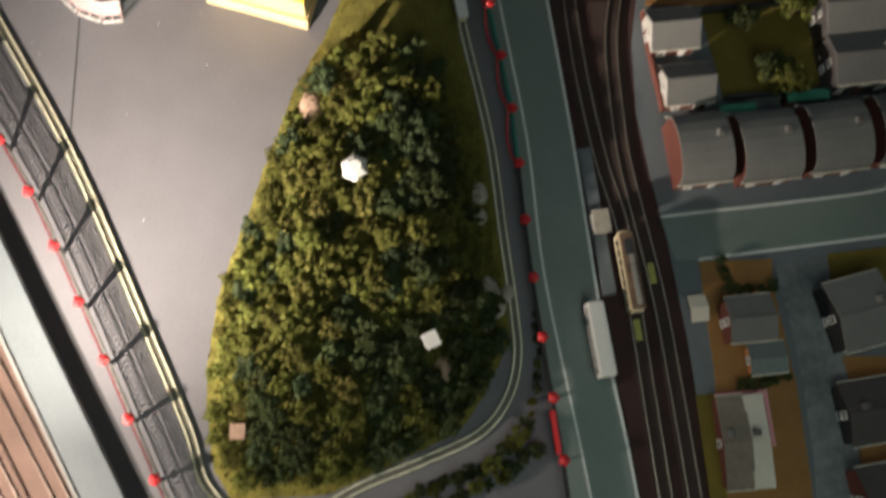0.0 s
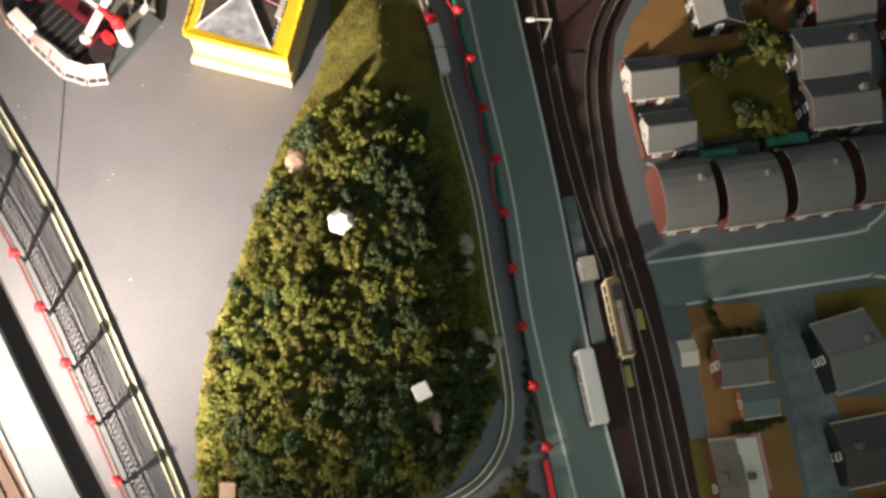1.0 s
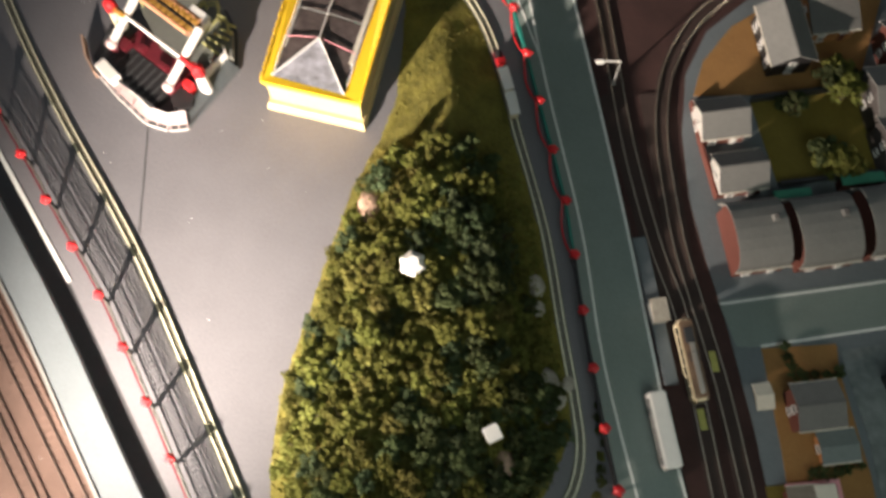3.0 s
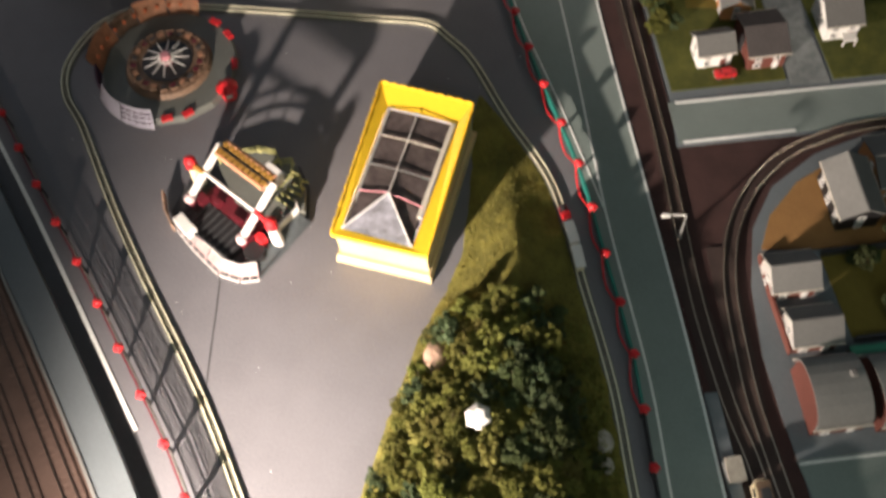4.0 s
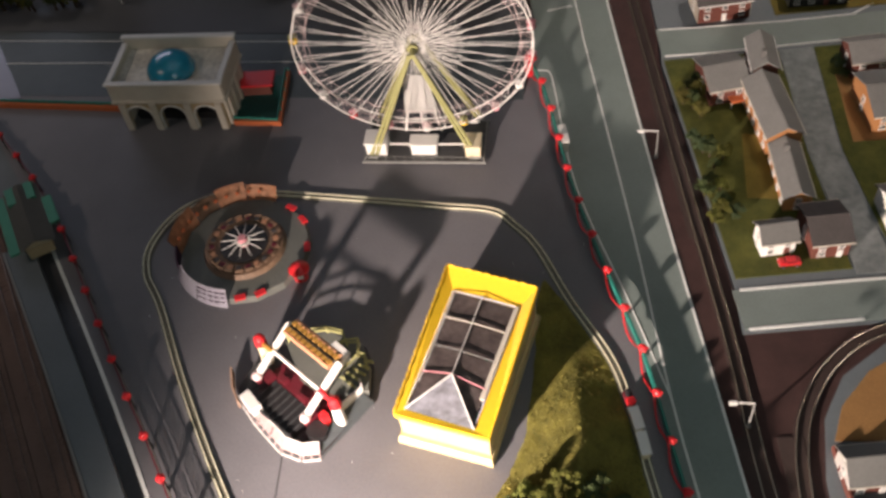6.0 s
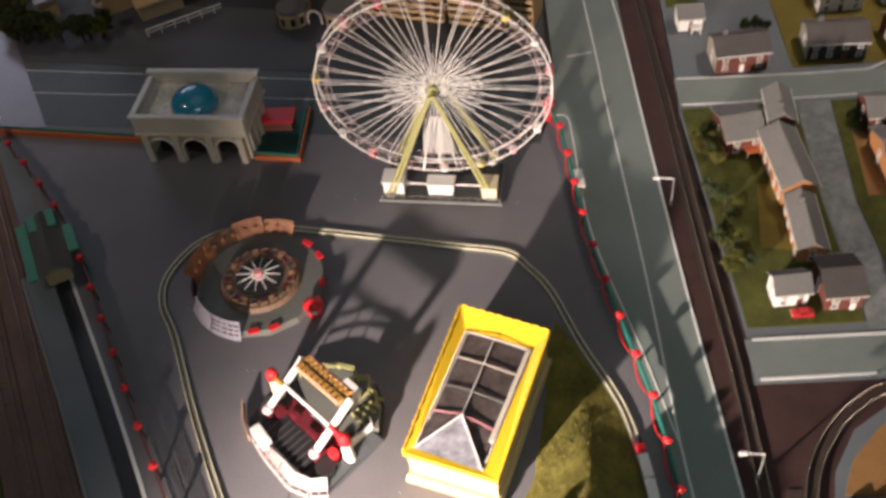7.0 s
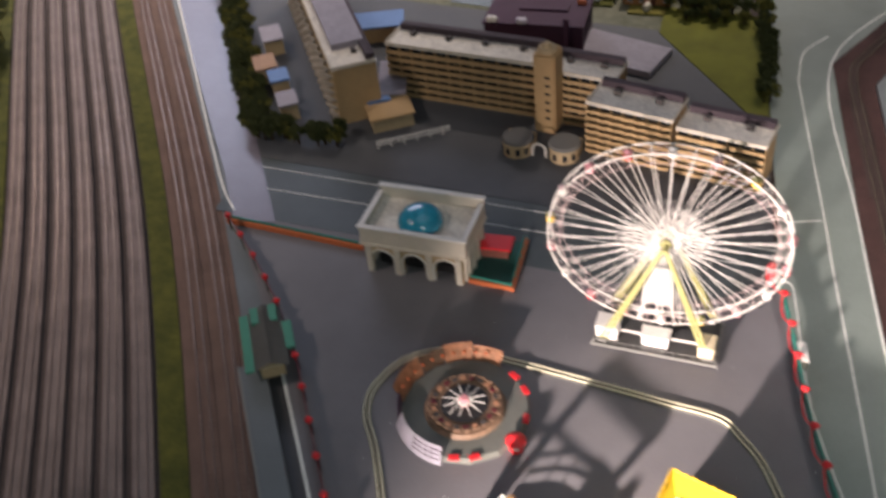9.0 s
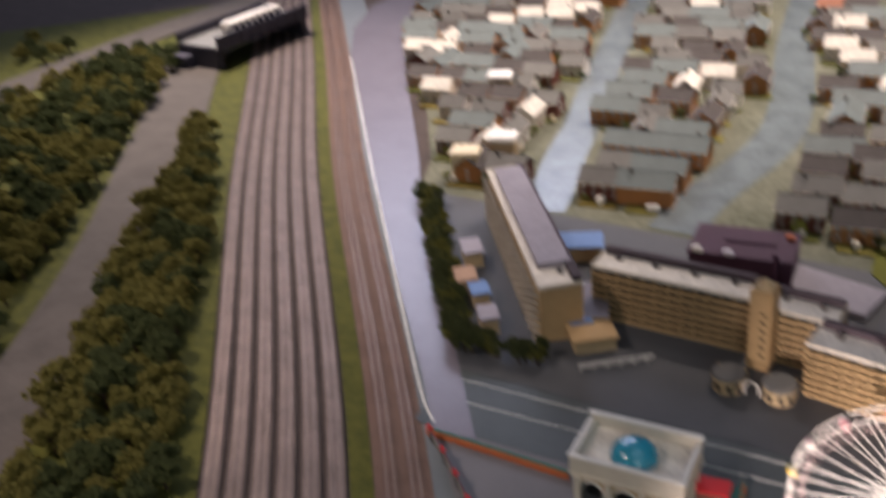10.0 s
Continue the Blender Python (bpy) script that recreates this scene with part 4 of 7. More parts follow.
    for y in (-0.02, 0.02):
        tube(bm, (-0.066, y, 0.012), (0.066, y, 0.012), 0.0012, seg=6)
    part("cross_beam", bm, M_WHITE, root)


big_wheel()

# ---- round ride with a spider arm ----
def round_ride():
    root = thing("carousel_ride", pose(-0.4085, 0.744, 0) @ Matrix.Diagonal((0.95, 0.95, 0.95, 1)), "round grey ride platform with a white star in the middle", "fairground ride")
    bm = bmesh.new()
    disc(bm, (0, 0), 0.082, 0.0, 0.009, 14, 0.08)
    part("platform", bm, M_DECK, root, "grey fourteen-sided deck")
    bm = bmesh.new()
    disc(bm, (0, 0), 0.052, 0.009, 0.0152, 36, 0.049)
    part("turntable", bm, M_BROWNP, root, "brown ornamented turntable")
    bm = bmesh.new()
    disc(bm, (0, 0), 0.03, 0.0155, 0.017, 32)
    part("well", bm, M_BLACK, root)
    # ring of small low gondolas
    bm = bmesh.new()
    soft_box(bm, (0, 0, 0.0014), (0.0105, 0.0095, 0.0026), 0.0009)
    box(bm, (0.0042, 0, 0.003), (0.0014, 0.0088, 0.003))
    car = to_mesh("gondola", bm, M_BROWNP)
    bm = bmesh.new()
    box(bm, (-0.001, 0, 0.0029), (0.0055, 0.0066, 0.0008))
    seats = [to_mesh("cushion", bm.copy(), mt) for mt in (M_MAROON, M_TERRA, M_ROOF_D)]
    bm.free()
    for i in range(22):
        a = 360 * i / 22
        g = part("gondola", car, None, root, m=pose(0.0405 * math.cos(radians(a)), 0.0405 * math.sin(radians(a)), 0.0152, 0, 0, a + 12))
        part("cushion", seats[i % 3], None, g)
    # star of twelve tapering arms
    hub_plate = bmesh.new()
    disc(hub_plate, (0, 0), 0.009, 0.0205, 0.0225, 18)
    star = part("star", hub_plate, M_WHITE, root, "white twelve-armed star")
    bm = bmesh.new()
    tube(bm, (0.007, 0, 0.0235), (0.0275, 0, 0.0215), 0.00095, 0.00045, 5)
    ray = to_mesh("star_arm", bm, M_WHITE)
    for i in range(12):
        part("star_arm", ray, None, star, m=pose(0, 0, 0, 0, 0, 30 * i + 8))
    bm = bmesh.new()
    disc(bm, (0, 0), 0.0075, 0.017, 0.028, 18, 0.005)
    part("hub", bm, M_PINK, root, "pale pink hub")
    # curved painted back walls
    def wall(a0, a1, h, material, label, name="back_wall", r=0.083):
        bm = bmesh.new()
        ribbon(bm, arc(0, 0, r, a0, a1, 8), -0.001, 0.001, 0.004, h)
        return part(name, bm, material, root, label)

    def flare(a0, a1, h, material, label, name="back_wall", r0=0.081, r1=0.092):
        """Wall that leans outwards, or inwards where r1 is the smaller."""
        bm = bmesh.new()
        lo, hi = arc(0, 0, r0, a0, a1, 5), arc(0, 0, r1, a0, a1, 5)
        vs = [[bm.verts.new((p.x, p.y, z)) for p in q] for q, z in ((lo, 0.003), (hi, h))]
        fs = [bm.faces.new((vs[0][i], vs[0][i + 1], vs[1][i + 1], vs[1][i])) for i in range(5)]
        bmesh.ops.solidify(bm, geom=fs, thickness=0.0014)
        return part(name, bm, material, root, label)

    flare(78, 104, 0.024, M_TERRA, "brown painted back wall")
    flare(105, 130, 0.03, M_TERRA, "brown painted back wall")
    flare(131, 152, 0.026, M_BROWNP, "brown painted back wall")
    flare(153, 190, 0.032, M_TERRA, "brown painted back wall")
    wall(191, 213, 0.024, M_PURPLE, "dark violet back wall")
    flare(214, 243, 0.026, M_SIGN, "pale lilac sign wall", "back_wall", 0.089, 0.079)
    w = flare(244, 272, 0.027, M_SIGN, "pale lilac sign wall with dark writing", "sign_wall", 0.089, 0.079)
    bm = bmesh.new()
    for k, a in enumerate((247, 252, 258, 264, 269)):
        for z in (0.011, 0.017, 0.0225):
            r = 0.0902 - 0.01 * (z - 0.003) / 0.024
            p = Vector((r * math.cos(radians(a)), r * math.sin(radians(a))))
            box(bm, (p.x, p.y, z), (0.0006, 0.0058 if (k + int(z * 1000)) % 3 else 0.0035, 0.0022), a)
    tagged(part("writing", bm, M_PURPLE, w), "unreadable dark writing", kind="stuff")
    # crown points on the brown wall
    bm = bmesh.new()
    ball(bm, (0, 0, 0), 0.0026, 6)
    knob = to_mesh("wall_ornament", bm, M_ORANGE)
    for a in range(92, 186, 10):
        part("wall_ornament", knob, None, root, m=pose(0.083 * math.cos(radians(a)), 0.083 * math.sin(radians(a)), 0.0205))
    for a in (282, 300, 336, 4, 38, 58):
        bm = bmesh.new()
        p = Vector((0.079 * math.cos(radians(a)), 0.079 * math.sin(radians(a))))
        box(bm, (p.x, p.y, 0.0105), (0.007, 0.013, 0.003), a + 8)
        part("step", bm, M_RED, root, "red entrance step")
    booth = thing("ticket_booth", pose(-0.333, 0.712, 0, 0, 0, 20), "round red ticket booth beside the ride", "booth")
    bm = bmesh.new()
    disc(bm, (0, 0), 0.0085, 0, 0.016, 10)
    part("body", bm, M_RED, booth)
    bm = bmesh.new()
    disc(bm, (0, 0), 0.0125, 0.016, 0.023, 10, 0.003)
    part("roof", bm, M_RED, booth)
    bm = bmesh.new()
    box(bm, (0, -0.0083, 0.01), (0.007, 0.0015, 0.006))
    part("counter", bm, M_WHITE, booth)


round_ride()


# ---- swinging ride ----
def swing_ride():
    root = thing("swing_ride", pose(-0.288, 0.557, 0), "white and red swinging fairground ride on a many-sided base", "fairground ride")
    ax = Matrix.Translation((-0.003, 0.006, 0)) @ Matrix.Rotation(radians(326), 4, "Z")
    H = 0.045
    OUT = [(-0.074, 0.002), (-0.067, -0.012), (-0.042, -0.037), (-0.009, -0.064), (0.014, -0.07), (0.033, -0.066), (0.071, 0.003), (0.066, 0.039), (0.052, 0.064), (0.029, 0.071), (0.009, 0.077), (-0.008, 0.073), (-0.045, 0.055), (-0.066, 0.03)]
    bm = bmesh.new()
    prism(bm, OUT, 0, 0.005)
    part("base", bm, M_DGREY, root, "dark many-sided base")
    bm = bmesh.new()
    prism(bm, [(-0.006, 0.012), (0.022, -0.006), (0.068, 0.006), (0.063, 0.037), (0.05, 0.061), (0.028, 0.068), (0.009, 0.074), (-0.008, 0.07), (-0.034, 0.056)], 0.005, 0.016)
    part("rear_deck", bm, M_DECK, root, "grey raised rear deck")
    # ribbed black loading deck
    bm = bmesh.new()
    box(bm, (-0.002, -0.031, 0.009), (0.074, 0.034, 0.008), m=ax)
    part("loading_deck", bm, M_BLACK, root, "black loading deck")
    for i in range(9):
        bm = bmesh.new()
        box(bm, (-0.034 + i * 0.0082, -0.031, 0.0136), (0.0014, 0.034, 0.0014), m=ax)
        part("deck_rib", bm, M_DGREY, root)
    bm = bmesh.new()
    box(bm, (-0.002, -0.0485, 0.0125), (0.076, 0.0022, 0.009), m=ax)
    part("deck_edge", bm, M_DGREY, root)
    # pit below the gondola with red machinery
    bm = bmesh.new()
    box(bm, (0, -0.003, 0.0085), (0.074, 0.02, 0.011), m=ax)
    part("machine_housing", bm, M_MAROON, root, "dark red machine housing")
    for x, y, z, sx, sy, sz in ((-0.034, -0.016, 0.012, 0.012, 0.012, 0.014), (0.036, -0.02, 0.014, 0.012, 0.014, 0.018), (-0.018, -0.008, 0.016, 0.01, 0.008, 0.006), (0.012, -0.01, 0.016, 0.014, 0.006, 0.006), (0.05, -0.012, 0.018, 0.009, 0.008, 0.02), (0.046, 0.004, 0.032, 0.005, 0.005, 0.012)):
        bm = bmesh.new()
        soft_box(bm, ax @ Vector((x, y, z)), (sx, sy, sz), 0.001, 326)
        part("bracket", bm, M_RED if x > 0.04 else M_MAROON, root, "red bracket")
    # front fence: white panels, tilted outwards, tinted pink
    front = [Vector(p) for p in OUT[1:6]]
    k = 0
    for a, b in zip(front, front[1:]):
        n = max(1, round((b - a).length / 0.018))
        for i in range(n):
            p, q = a.lerp(b, (i + 0.03) / n), a.lerp(b, (i + 0.97) / n)
            s = Vector(((q - p).y, -(q - p).x)).normalized()
            h = 0.0145
            bm = bmesh.new()
            vs = [bm.verts.new((v.x, v.y, z)) for v, z in ((p - s * 0.009, h), (q - s * 0.009, h), (q - s * 0.001, 0.006), (p - s * 0.001, 0.006))]
            bmesh.ops.solidify(bm, geom=[bm.faces.new(vs)], thickness=0.0012)
            for f in (0.04, 0.5, 0.96):
                c = p.lerp(q, f)
                tube(bm, (c.x + s.x * 0.003, c.y + s.y * 0.003, 0.002), (c.x - s.x * 0.001, c.y - s.y * 0.001, 0.0065), 0.0006, seg=4)
            fence = part("fence_panel", bm, M_PALEPINK, root, "white and pink sloping front panel")
            bm = bmesh.new()
            ribbon(bm, [p - s * 0.0095, q - s * 0.0095], -0.0007, 0.0007, h, h + 0.002)
            part("top_rail", bm, M_WHITE, fence)
            bm = bmesh.new()
            ribbon(bm, [p + s * 0.003, q + s * 0.003], -0.0006, 0.0006, 0.002, 0.0034)
            part("foot_rail", bm, M_WHITE, fence)
            k += 1
    bm = bmesh.new()
    soft_box(bm, (-0.05, -0.021, 0.0175), (0.026, 0.012, 0.011), 0.001, 318)
    part("sign_block", bm, M_WHITE, root, "white sign block on the fence")
    # grey ramp and pale end fence
    bm = bmesh.new()
    vs = [bm.verts.new(v) for v in ((0.033, -0.068, 0.002), (0.074, 0.0, 0.002), (0.062, 0.004, 0.014), (0.022, -0.058, 0.014))]
    bmesh.ops.solidify(bm, geom=[bm.faces.new(vs)], thickness=0.002)
    part("ramp", bm, M_PAVE, root, "grey entrance ramp")
    bm = bmesh.new()
    ribbon(bm, [Vector((0.045, -0.018)), Vector((0.062, 0.006)), Vector((0.058, 0.014))], -0.001, 0.001, 0.012, 0.024)
    part("end_fence", bm, M_WHITE, root, "pale end fence")
    bm = bmesh.new()
    disc(bm, (0.026, -0.044), 0.011, 0.006, 0.018, 16)
    part("drum", bm, M_BLACK, root)
    # brown rail at the far side
    bm = bmesh.new()
    ribbon(bm, [Vector((-0.086, 0.02)), Vector((-0.078, -0.002)), Vector((-0.066, -0.02))], -0.001, 0.001, 0.002, 0.015)
    part("side_rail", bm, M_ROCKP, root, "pinkish side rail")
    # towers that carry the axle
    for s in (-1, 1):
        bm = bmesh.new()
        tube(bm, ax @ Vector((s * 0.058, 0, 0.004)), ax @ Vector((s * 0.058, 0, 0.038)), 0.0068, 0.0052, 12)
        tower = part("tower", bm, M_WHITE if s > 0 else M_CREAM, root, "round pale tower with a red cap")
        bm = bmesh.new()
        tube(bm, ax @ Vector((s * 0.058, 0, 0.038)), ax @ Vector((s * 0.058, 0, 0.046)), 0.0066, 0.0058, 12)
        ball(bm, ax @ Vector((s * 0.058, 0, 0.046)), 0.0062, 12)
        part("cap", bm, M_RED, tower, "red cap")
        bm = bmesh.new()
        tube(bm, ax @ Vector((s * 0.058, 0, 0.04)), ax @ Vector((s * 0.036, 0, H)), 0.003, seg=8)
        part("bearing", bm, M_GOLD if s < 0 else M_RED, root)
        # swing arm, gondola end up
        lo, hi = ax @ Vector((s * 0.038, -0.026, H - 0.0185)), ax @ Vector((s * 0.038, 0.031, H + 0.015))
        bm = bmesh.new()
        d = (hi - lo).normalized()
        m = Matrix.Translation((lo + hi) / 2) @ d.to_track_quat("Y", "Z").to_matrix().to_4x4()
        vs = bmesh.ops.create_cube(bm, size=1, matrix=m @ Matrix.Diagonal((0.0066, (hi - lo).length, 0.0066, 1)))["verts"]
        bmesh.ops.bevel(bm, geom=list({e for v in vs for e in v.link_edges}), offset=0.0014, segments=2, affect="EDGES")
        arm = part("arm", bm, M_WHITE, root, "thick white swing arm")
        bm = bmesh.new()
        ball(bm, lo, 0.0058, 12)
        part("counterweight", bm, M_PALEPINK, arm, "pale pink end")
        bm = bmesh.new()
        tube(bm, lo + Vector((0, 0, -0.004)), lo + Vector((0, 0, -0.012)), 0.0045, 0.0035, 10)
        part("weight_foot", bm, M_MAROON, arm)
    bm = bmesh.new()
    tube(bm, ax @ Vector((-0.036, 0, H)), ax @ Vector((0.036, 0, H)), 0.002, seg=8)
    part("axle_bar", bm, M_WHITE, root, "thin white axle bar")
    # gondola with two rows of seats
    gz, gy = H + 0.012, 0.027
    bm = bmesh.new()
    box(bm, (0, gy, gz), (0.068, 0.016, 0.006), m=ax)
    gon = part("gondola", bm, M_BROWNP, root, "brown and gold gondola with two rows of seats")
    for y, mt in ((-0.0085, M_TERRA), (0.0, M_ROOF_D), (0.0085, M_TERRA)):
        bm = bmesh.new()
        tube(bm, ax @ Vector((-0.034, gy + y, gz + 0.004)), ax @ Vector((0.034, gy + y, gz + 0.004)), 0.0026 if y else 0.0018, seg=8)
        part("gondola_rim", bm, mt, gon)
    bm = bmesh.new()
    box(bm, (0, 0, 0), (0.0052, 0.0045, 0.004))
    seat = to_mesh("seat", bm, M_GOLD)
    for i in range(9):
        for y in (-0.0044, 0.0044):
            part("seat", seat, None, gon, m=ax @ pose(-0.031 + i * 0.00775, gy + y, gz + 0.005))
    # yellow stepped rails round the rear deck
    rear = [Vector(p) for p in ((0.062, 0.03), (0.058, 0.042), (0.05, 0.044), (0.047, 0.06), (0.034, 0.058), (0.028, 0.069), (0.009, 0.072), (-0.008, 0.068), (-0.03, 0.056))]
    for z in (0.0205, 0.0265):
        bm = bmesh.new()
        ribbon(bm, rear, -0.0009, 0.0009, z, z + 0.0018)
        part("rear_rail", bm, M_YGREEN, root, "yellow rear railing")
    for p in rear:
        bm = bmesh.new()
        tube(bm, (p.x, p.y, 0.014), (p.x, p.y, 0.029), 0.001, seg=6)
        part("rail_post", bm, M_YGREEN, root)
    for k in range(5):
        bm = bmesh.new()
        box(bm, (0.046 + k * 0.004, 0.012 + k * 0.0068, 0.0185), (0.022 - k * 0.003, 0.0022, 0.003), 326 + 6 * k)
        part("stair_tread", bm, M_YGREEN, root, "yellow stair tread")
    for a, b in (((0.03, 0.02), (0.05, 0.05)), ((0.012, 0.034), (0.03, 0.064))):
        bm = bmesh.new()
        ribbon(bm, [Vector(a), Vector(b)], -0.001, 0.001, 0.016, 0.0195)
        part("deck_beam", bm, M_YGREEN, root)
    cab = part("control_cabin", _cabin(), M_WHITE, root, "small white control cabin", m=pose(0.032, 0.04, 0.0155, 0, 0, 326))
    bm = bmesh.new()
    soft_box(bm, (0, 0, 0.0165), (0.024, 0.013, 0.0025), 0.0006)
    part("roof", bm, M_WHITE, cab)
    bm = bmesh.new()
    box(bm, (0, -0.0057, 0.0105), (0.016, 0.0008, 0.005))
    part("window", bm, M_WINDOW, cab)


def _cabin():
    bm = bmesh.new()
    soft_box(bm, (0, 0, 0.0075), (0.02, 0.011, 0.0155), 0.0006)
    return bm


swing_ride()


# ---- yellow dodgem hall ----
def dodgem_hall():
    SW, SE, NE, NW = Vector((-0.18, 0.518)), Vector((-0.0845, 0.501)), Vector((-0.056, 0.676)), Vector((-0.155, 0.698))
    c = (SW + SE + NE + NW) / 4
    root = thing("dodgem_hall", pose(c.x, c.y, 0), "long yellow dodgem car hall with an open glazed roof", "fairground hall")
    Q = [p - c for p in (SW, SE, NE, NW)]
    I = [Vector(p) - c for p in ((-0.17, 0.5245), (-0.1, 0.509), (-0.0715, 0.654), (-0.1445, 0.67))]

    def quad(k, z):
        return [((q * k).x, (q * k).y, z) for q in Q]

    def loft(levels):
        bm = bmesh.new()
        rows = [[bm.verts.new(v) for v in (quad(k, z) if not isinstance(k, list) else k)] for k, z in levels]
        for a, b in zip(rows, rows[1:]):
            for i in range(4):
                bm.faces.new((a[i], a[(i + 1) % 4], b[(i + 1) % 4], b[i]))
        return bm

    part("plinth", loft([(0.0, 0.0), (1.02, 0.0), (1.02, 0.006), (0.99, 0.011), (0.93, 0.0112), (0.0, 0.0113)]), M_STRAW, root, "straw yellow sloping plinth step")
    part("wall", loft([(0.945, 0.008), (0.95, 0.03), (0.955, 0.046), (0.91, 0.0462), (0.9, 0.008), (0.945, 0.008)]), M_STRAW, root, "straw yellow lower wall")
    # flared border, highest along the back
    zo = (0.0555, 0.0555, 0.06, 0.06)
    zi = (0.0545, 0.0545, 0.0535, 0.0535)
    outer = [(q.x, q.y, z) for q, z in zip(Q, zo)]
    inner = [(q.x, q.y, z) for q, z in zip(I, zi)]
    low = [(q.x, q.y, z - 0.007) for q, z in zip(I, zi)]
    part("fascia", loft([(0.955, 0.044), (0.99, 0.047), (outer, 0), (inner, 0), (low, 0), (0.955, 0.044)]), M_YELLOW, root, "bright yellow flared roof border")
    # low scalloped crest along the sides and the back
    bm = bmesh.new()
    box(bm, (0, 0, 0), (0.0066, 0.0018, 0.0022))
    scallop = to_mesh("scallop", bm, M_YELLOW)
    for i in (1, 2, 3):
        a, b = Vector(outer[i]), Vector(outer[(i + 1) % 4])
        n = int((b - a).length / 0.0095)
        d = (b - a).normalized()
        for k in range(n):
            p = a.lerp(b, (k + 0.5) / n)
            part("scallop", scallop, None, root, m=pose(p.x * 0.992, p.y * 0.992, p.z + 0.0003 + 0.0006 * (k % 2), 0, 0, math.degrees(math.atan2(d.y, d.x))))
    part("floor", loft([(0.0, 0.0115), (0.9, 0.0115)]), M_DODGEM, root, "dark brown dodgem floor")
    # roof beams, all just under the border
    def beam(name, a, b, r, mt=M_WHITE):
        bm = bmesh.new()
        tube(bm, a, b, r, seg=6)
        return part(name, bm, mt, root)

    hip = Vector((-0.129 - c.x, 0.565 - c.y, 0.0595))
    top = Vector((-0.112 - c.x, 0.662 - c.y, 0.0572))
    beam("ridge_beam", hip, top, 0.00075)
    L = lambda t: Vector(inner[0]).lerp(Vector(inner[3]), t)
    R = lambda t: Vector(inner[1]).lerp(Vector(inner[2]), t)
    on_ridge = lambda t: hip.lerp(top, max(0.0, min(1.0, ((L(t).y + R(t).y) / 2 - hip.y) / (top.y - hip.y))))
    for t, mt in ((0.3, M_PINK), (0.52, M_GREY), (0.76, M_IVORY), (0.985, M_WHITE)):
        mid = on_ridge(t)
        beam("rafter", L(t) + Vector((0.002, 0, 0.0012)), mid, 0.0005, mt)
        beam("rafter", mid, R(t) + Vector((-0.002, 0, 0.0012)), 0.0005, mt)
        for p in (L(t) + Vector((0.008, 0, 0)), R(t) + Vector((-0.008, 0, 0))):
            beam("post", Vector((p.x, p.y, 0.0115)), Vector((p.x, p.y, 0.051)), 0.0008)
    for f, s, w in ((L, 1, 0.0012), (R, -1, 0.0045)):
        a, b = f(0.22) + Vector((s * 0.0035, 0, -0.002)), f(0.985) + Vector((s * 0.0035, 0, -0.002))
        bm = bmesh.new()
        ribbon(bm, [Vector((a.x, a.y)), Vector((b.x, b.y))], -w / 2, w / 2, 0.0535, 0.0558)
        part("gutter_beam", bm, M_IVORY, root)
    bm = bmesh.new()
    a = [bm.verts.new(v) for v in (Vector(inner[0]) + Vector((0, 0, 0.0006)), Vector(inner[1]) + Vector((0, 0, 0.0006)), hip)]
    bmesh.ops.solidify(bm, geom=[bm.faces.new(a)], thickness=0.0008)
    part("hip_panel", bm, M_METAL, root, "triangular dull metal roof panel")
    for q in inner[:2]:
        beam("hip_beam", Vector(q) + Vector((0, 0, 0.0012)), hip + Vector((0, 0, 0.0006)), 0.0008)
    # smoked panes between the rafters
    ts = (0.3, 0.52, 0.76, 0.985)
    mids = [on_ridge(t) for t in ts]
    for k in range(3):
        for f, s in ((L, 0.003), (R, -0.003)):
            bm = bmesh.new()
            q = [f(ts[k]) + Vector((s, 0.001, 0.0002)), f(ts[k + 1]) + Vector((s, -0.001, 0.0002)), mids[k + 1] + Vector((s * 0.1, -0.001, -0.0018)), mids[k] + Vector((s * 0.1, 0.001, -0.0018))]
            bmesh.ops.solidify(bm, geom=[bm.faces.new([bm.verts.new(v) for v in q])], thickness=0.0006)
            part("pane", bm, M_PANE, root, "smoked roof pane")
    for f, s, q in ((L, 0.003, inner[0]), (R, -0.003, inner[1])):
        bm = bmesh.new()
        tri = [Vector(q) + Vector((s, 0.002, 0.0002)), f(0.3) + Vector((s, -0.001, 0.0002)), mids[0] + Vector((s * 0.4, 0, -0.002))]
        bmesh.ops.solidify(bm, geom=[bm.faces.new([bm.verts.new(v) for v in tri])], thickness=0.0006)
        part("pane", bm, M_PANE, root, "smoked roof pane")
    # pale bulbs along the inner edge of the border
    bm = bmesh.new()
    ball(bm, (0, 0, 0), 0.0011, 6)
    bulb = to_mesh("bulb", bm, M_WHITE)
    for i in (1, 2, 3):
        a, b = Vector(inner[i]), Vector(inner[(i + 1) % 4])
        n = int((b - a).length / 0.0042)
        for k in range(n):
            p = a.lerp(b, (k + 0.5) / n)
            part("bulb", bulb, None, root, m=pose(p.x * 0.985, p.y * 0.985, p.z + 0.0002))
    # dodgem cars on the floor
    rng = random.Random(3)
    u = ((Q[3] + Q[2]) - (Q[0] + Q[1])).normalized()
    v = ((Q[1] + Q[2]) - (Q[0] + Q[3])).normalized()
    bm = bmesh.new()
    soft_box(bm, (0, 0, 0.003), (0.009, 0.013, 0.005), 0.0022)
    box(bm, (0, -0.003, 0.006), (0.006, 0.002, 0.004))
    body = to_mesh("dodgem_body", bm, M_MAROON)
    body2 = body.copy()
    body2.materials[0] = M_GREEN
    bm = bmesh.new()
    tube(bm, (0, -0.005, 0.004), (0, -0.006, 0.026), 0.0003, seg=4)
    pole = to_mesh("pole", bm, M_GREY)
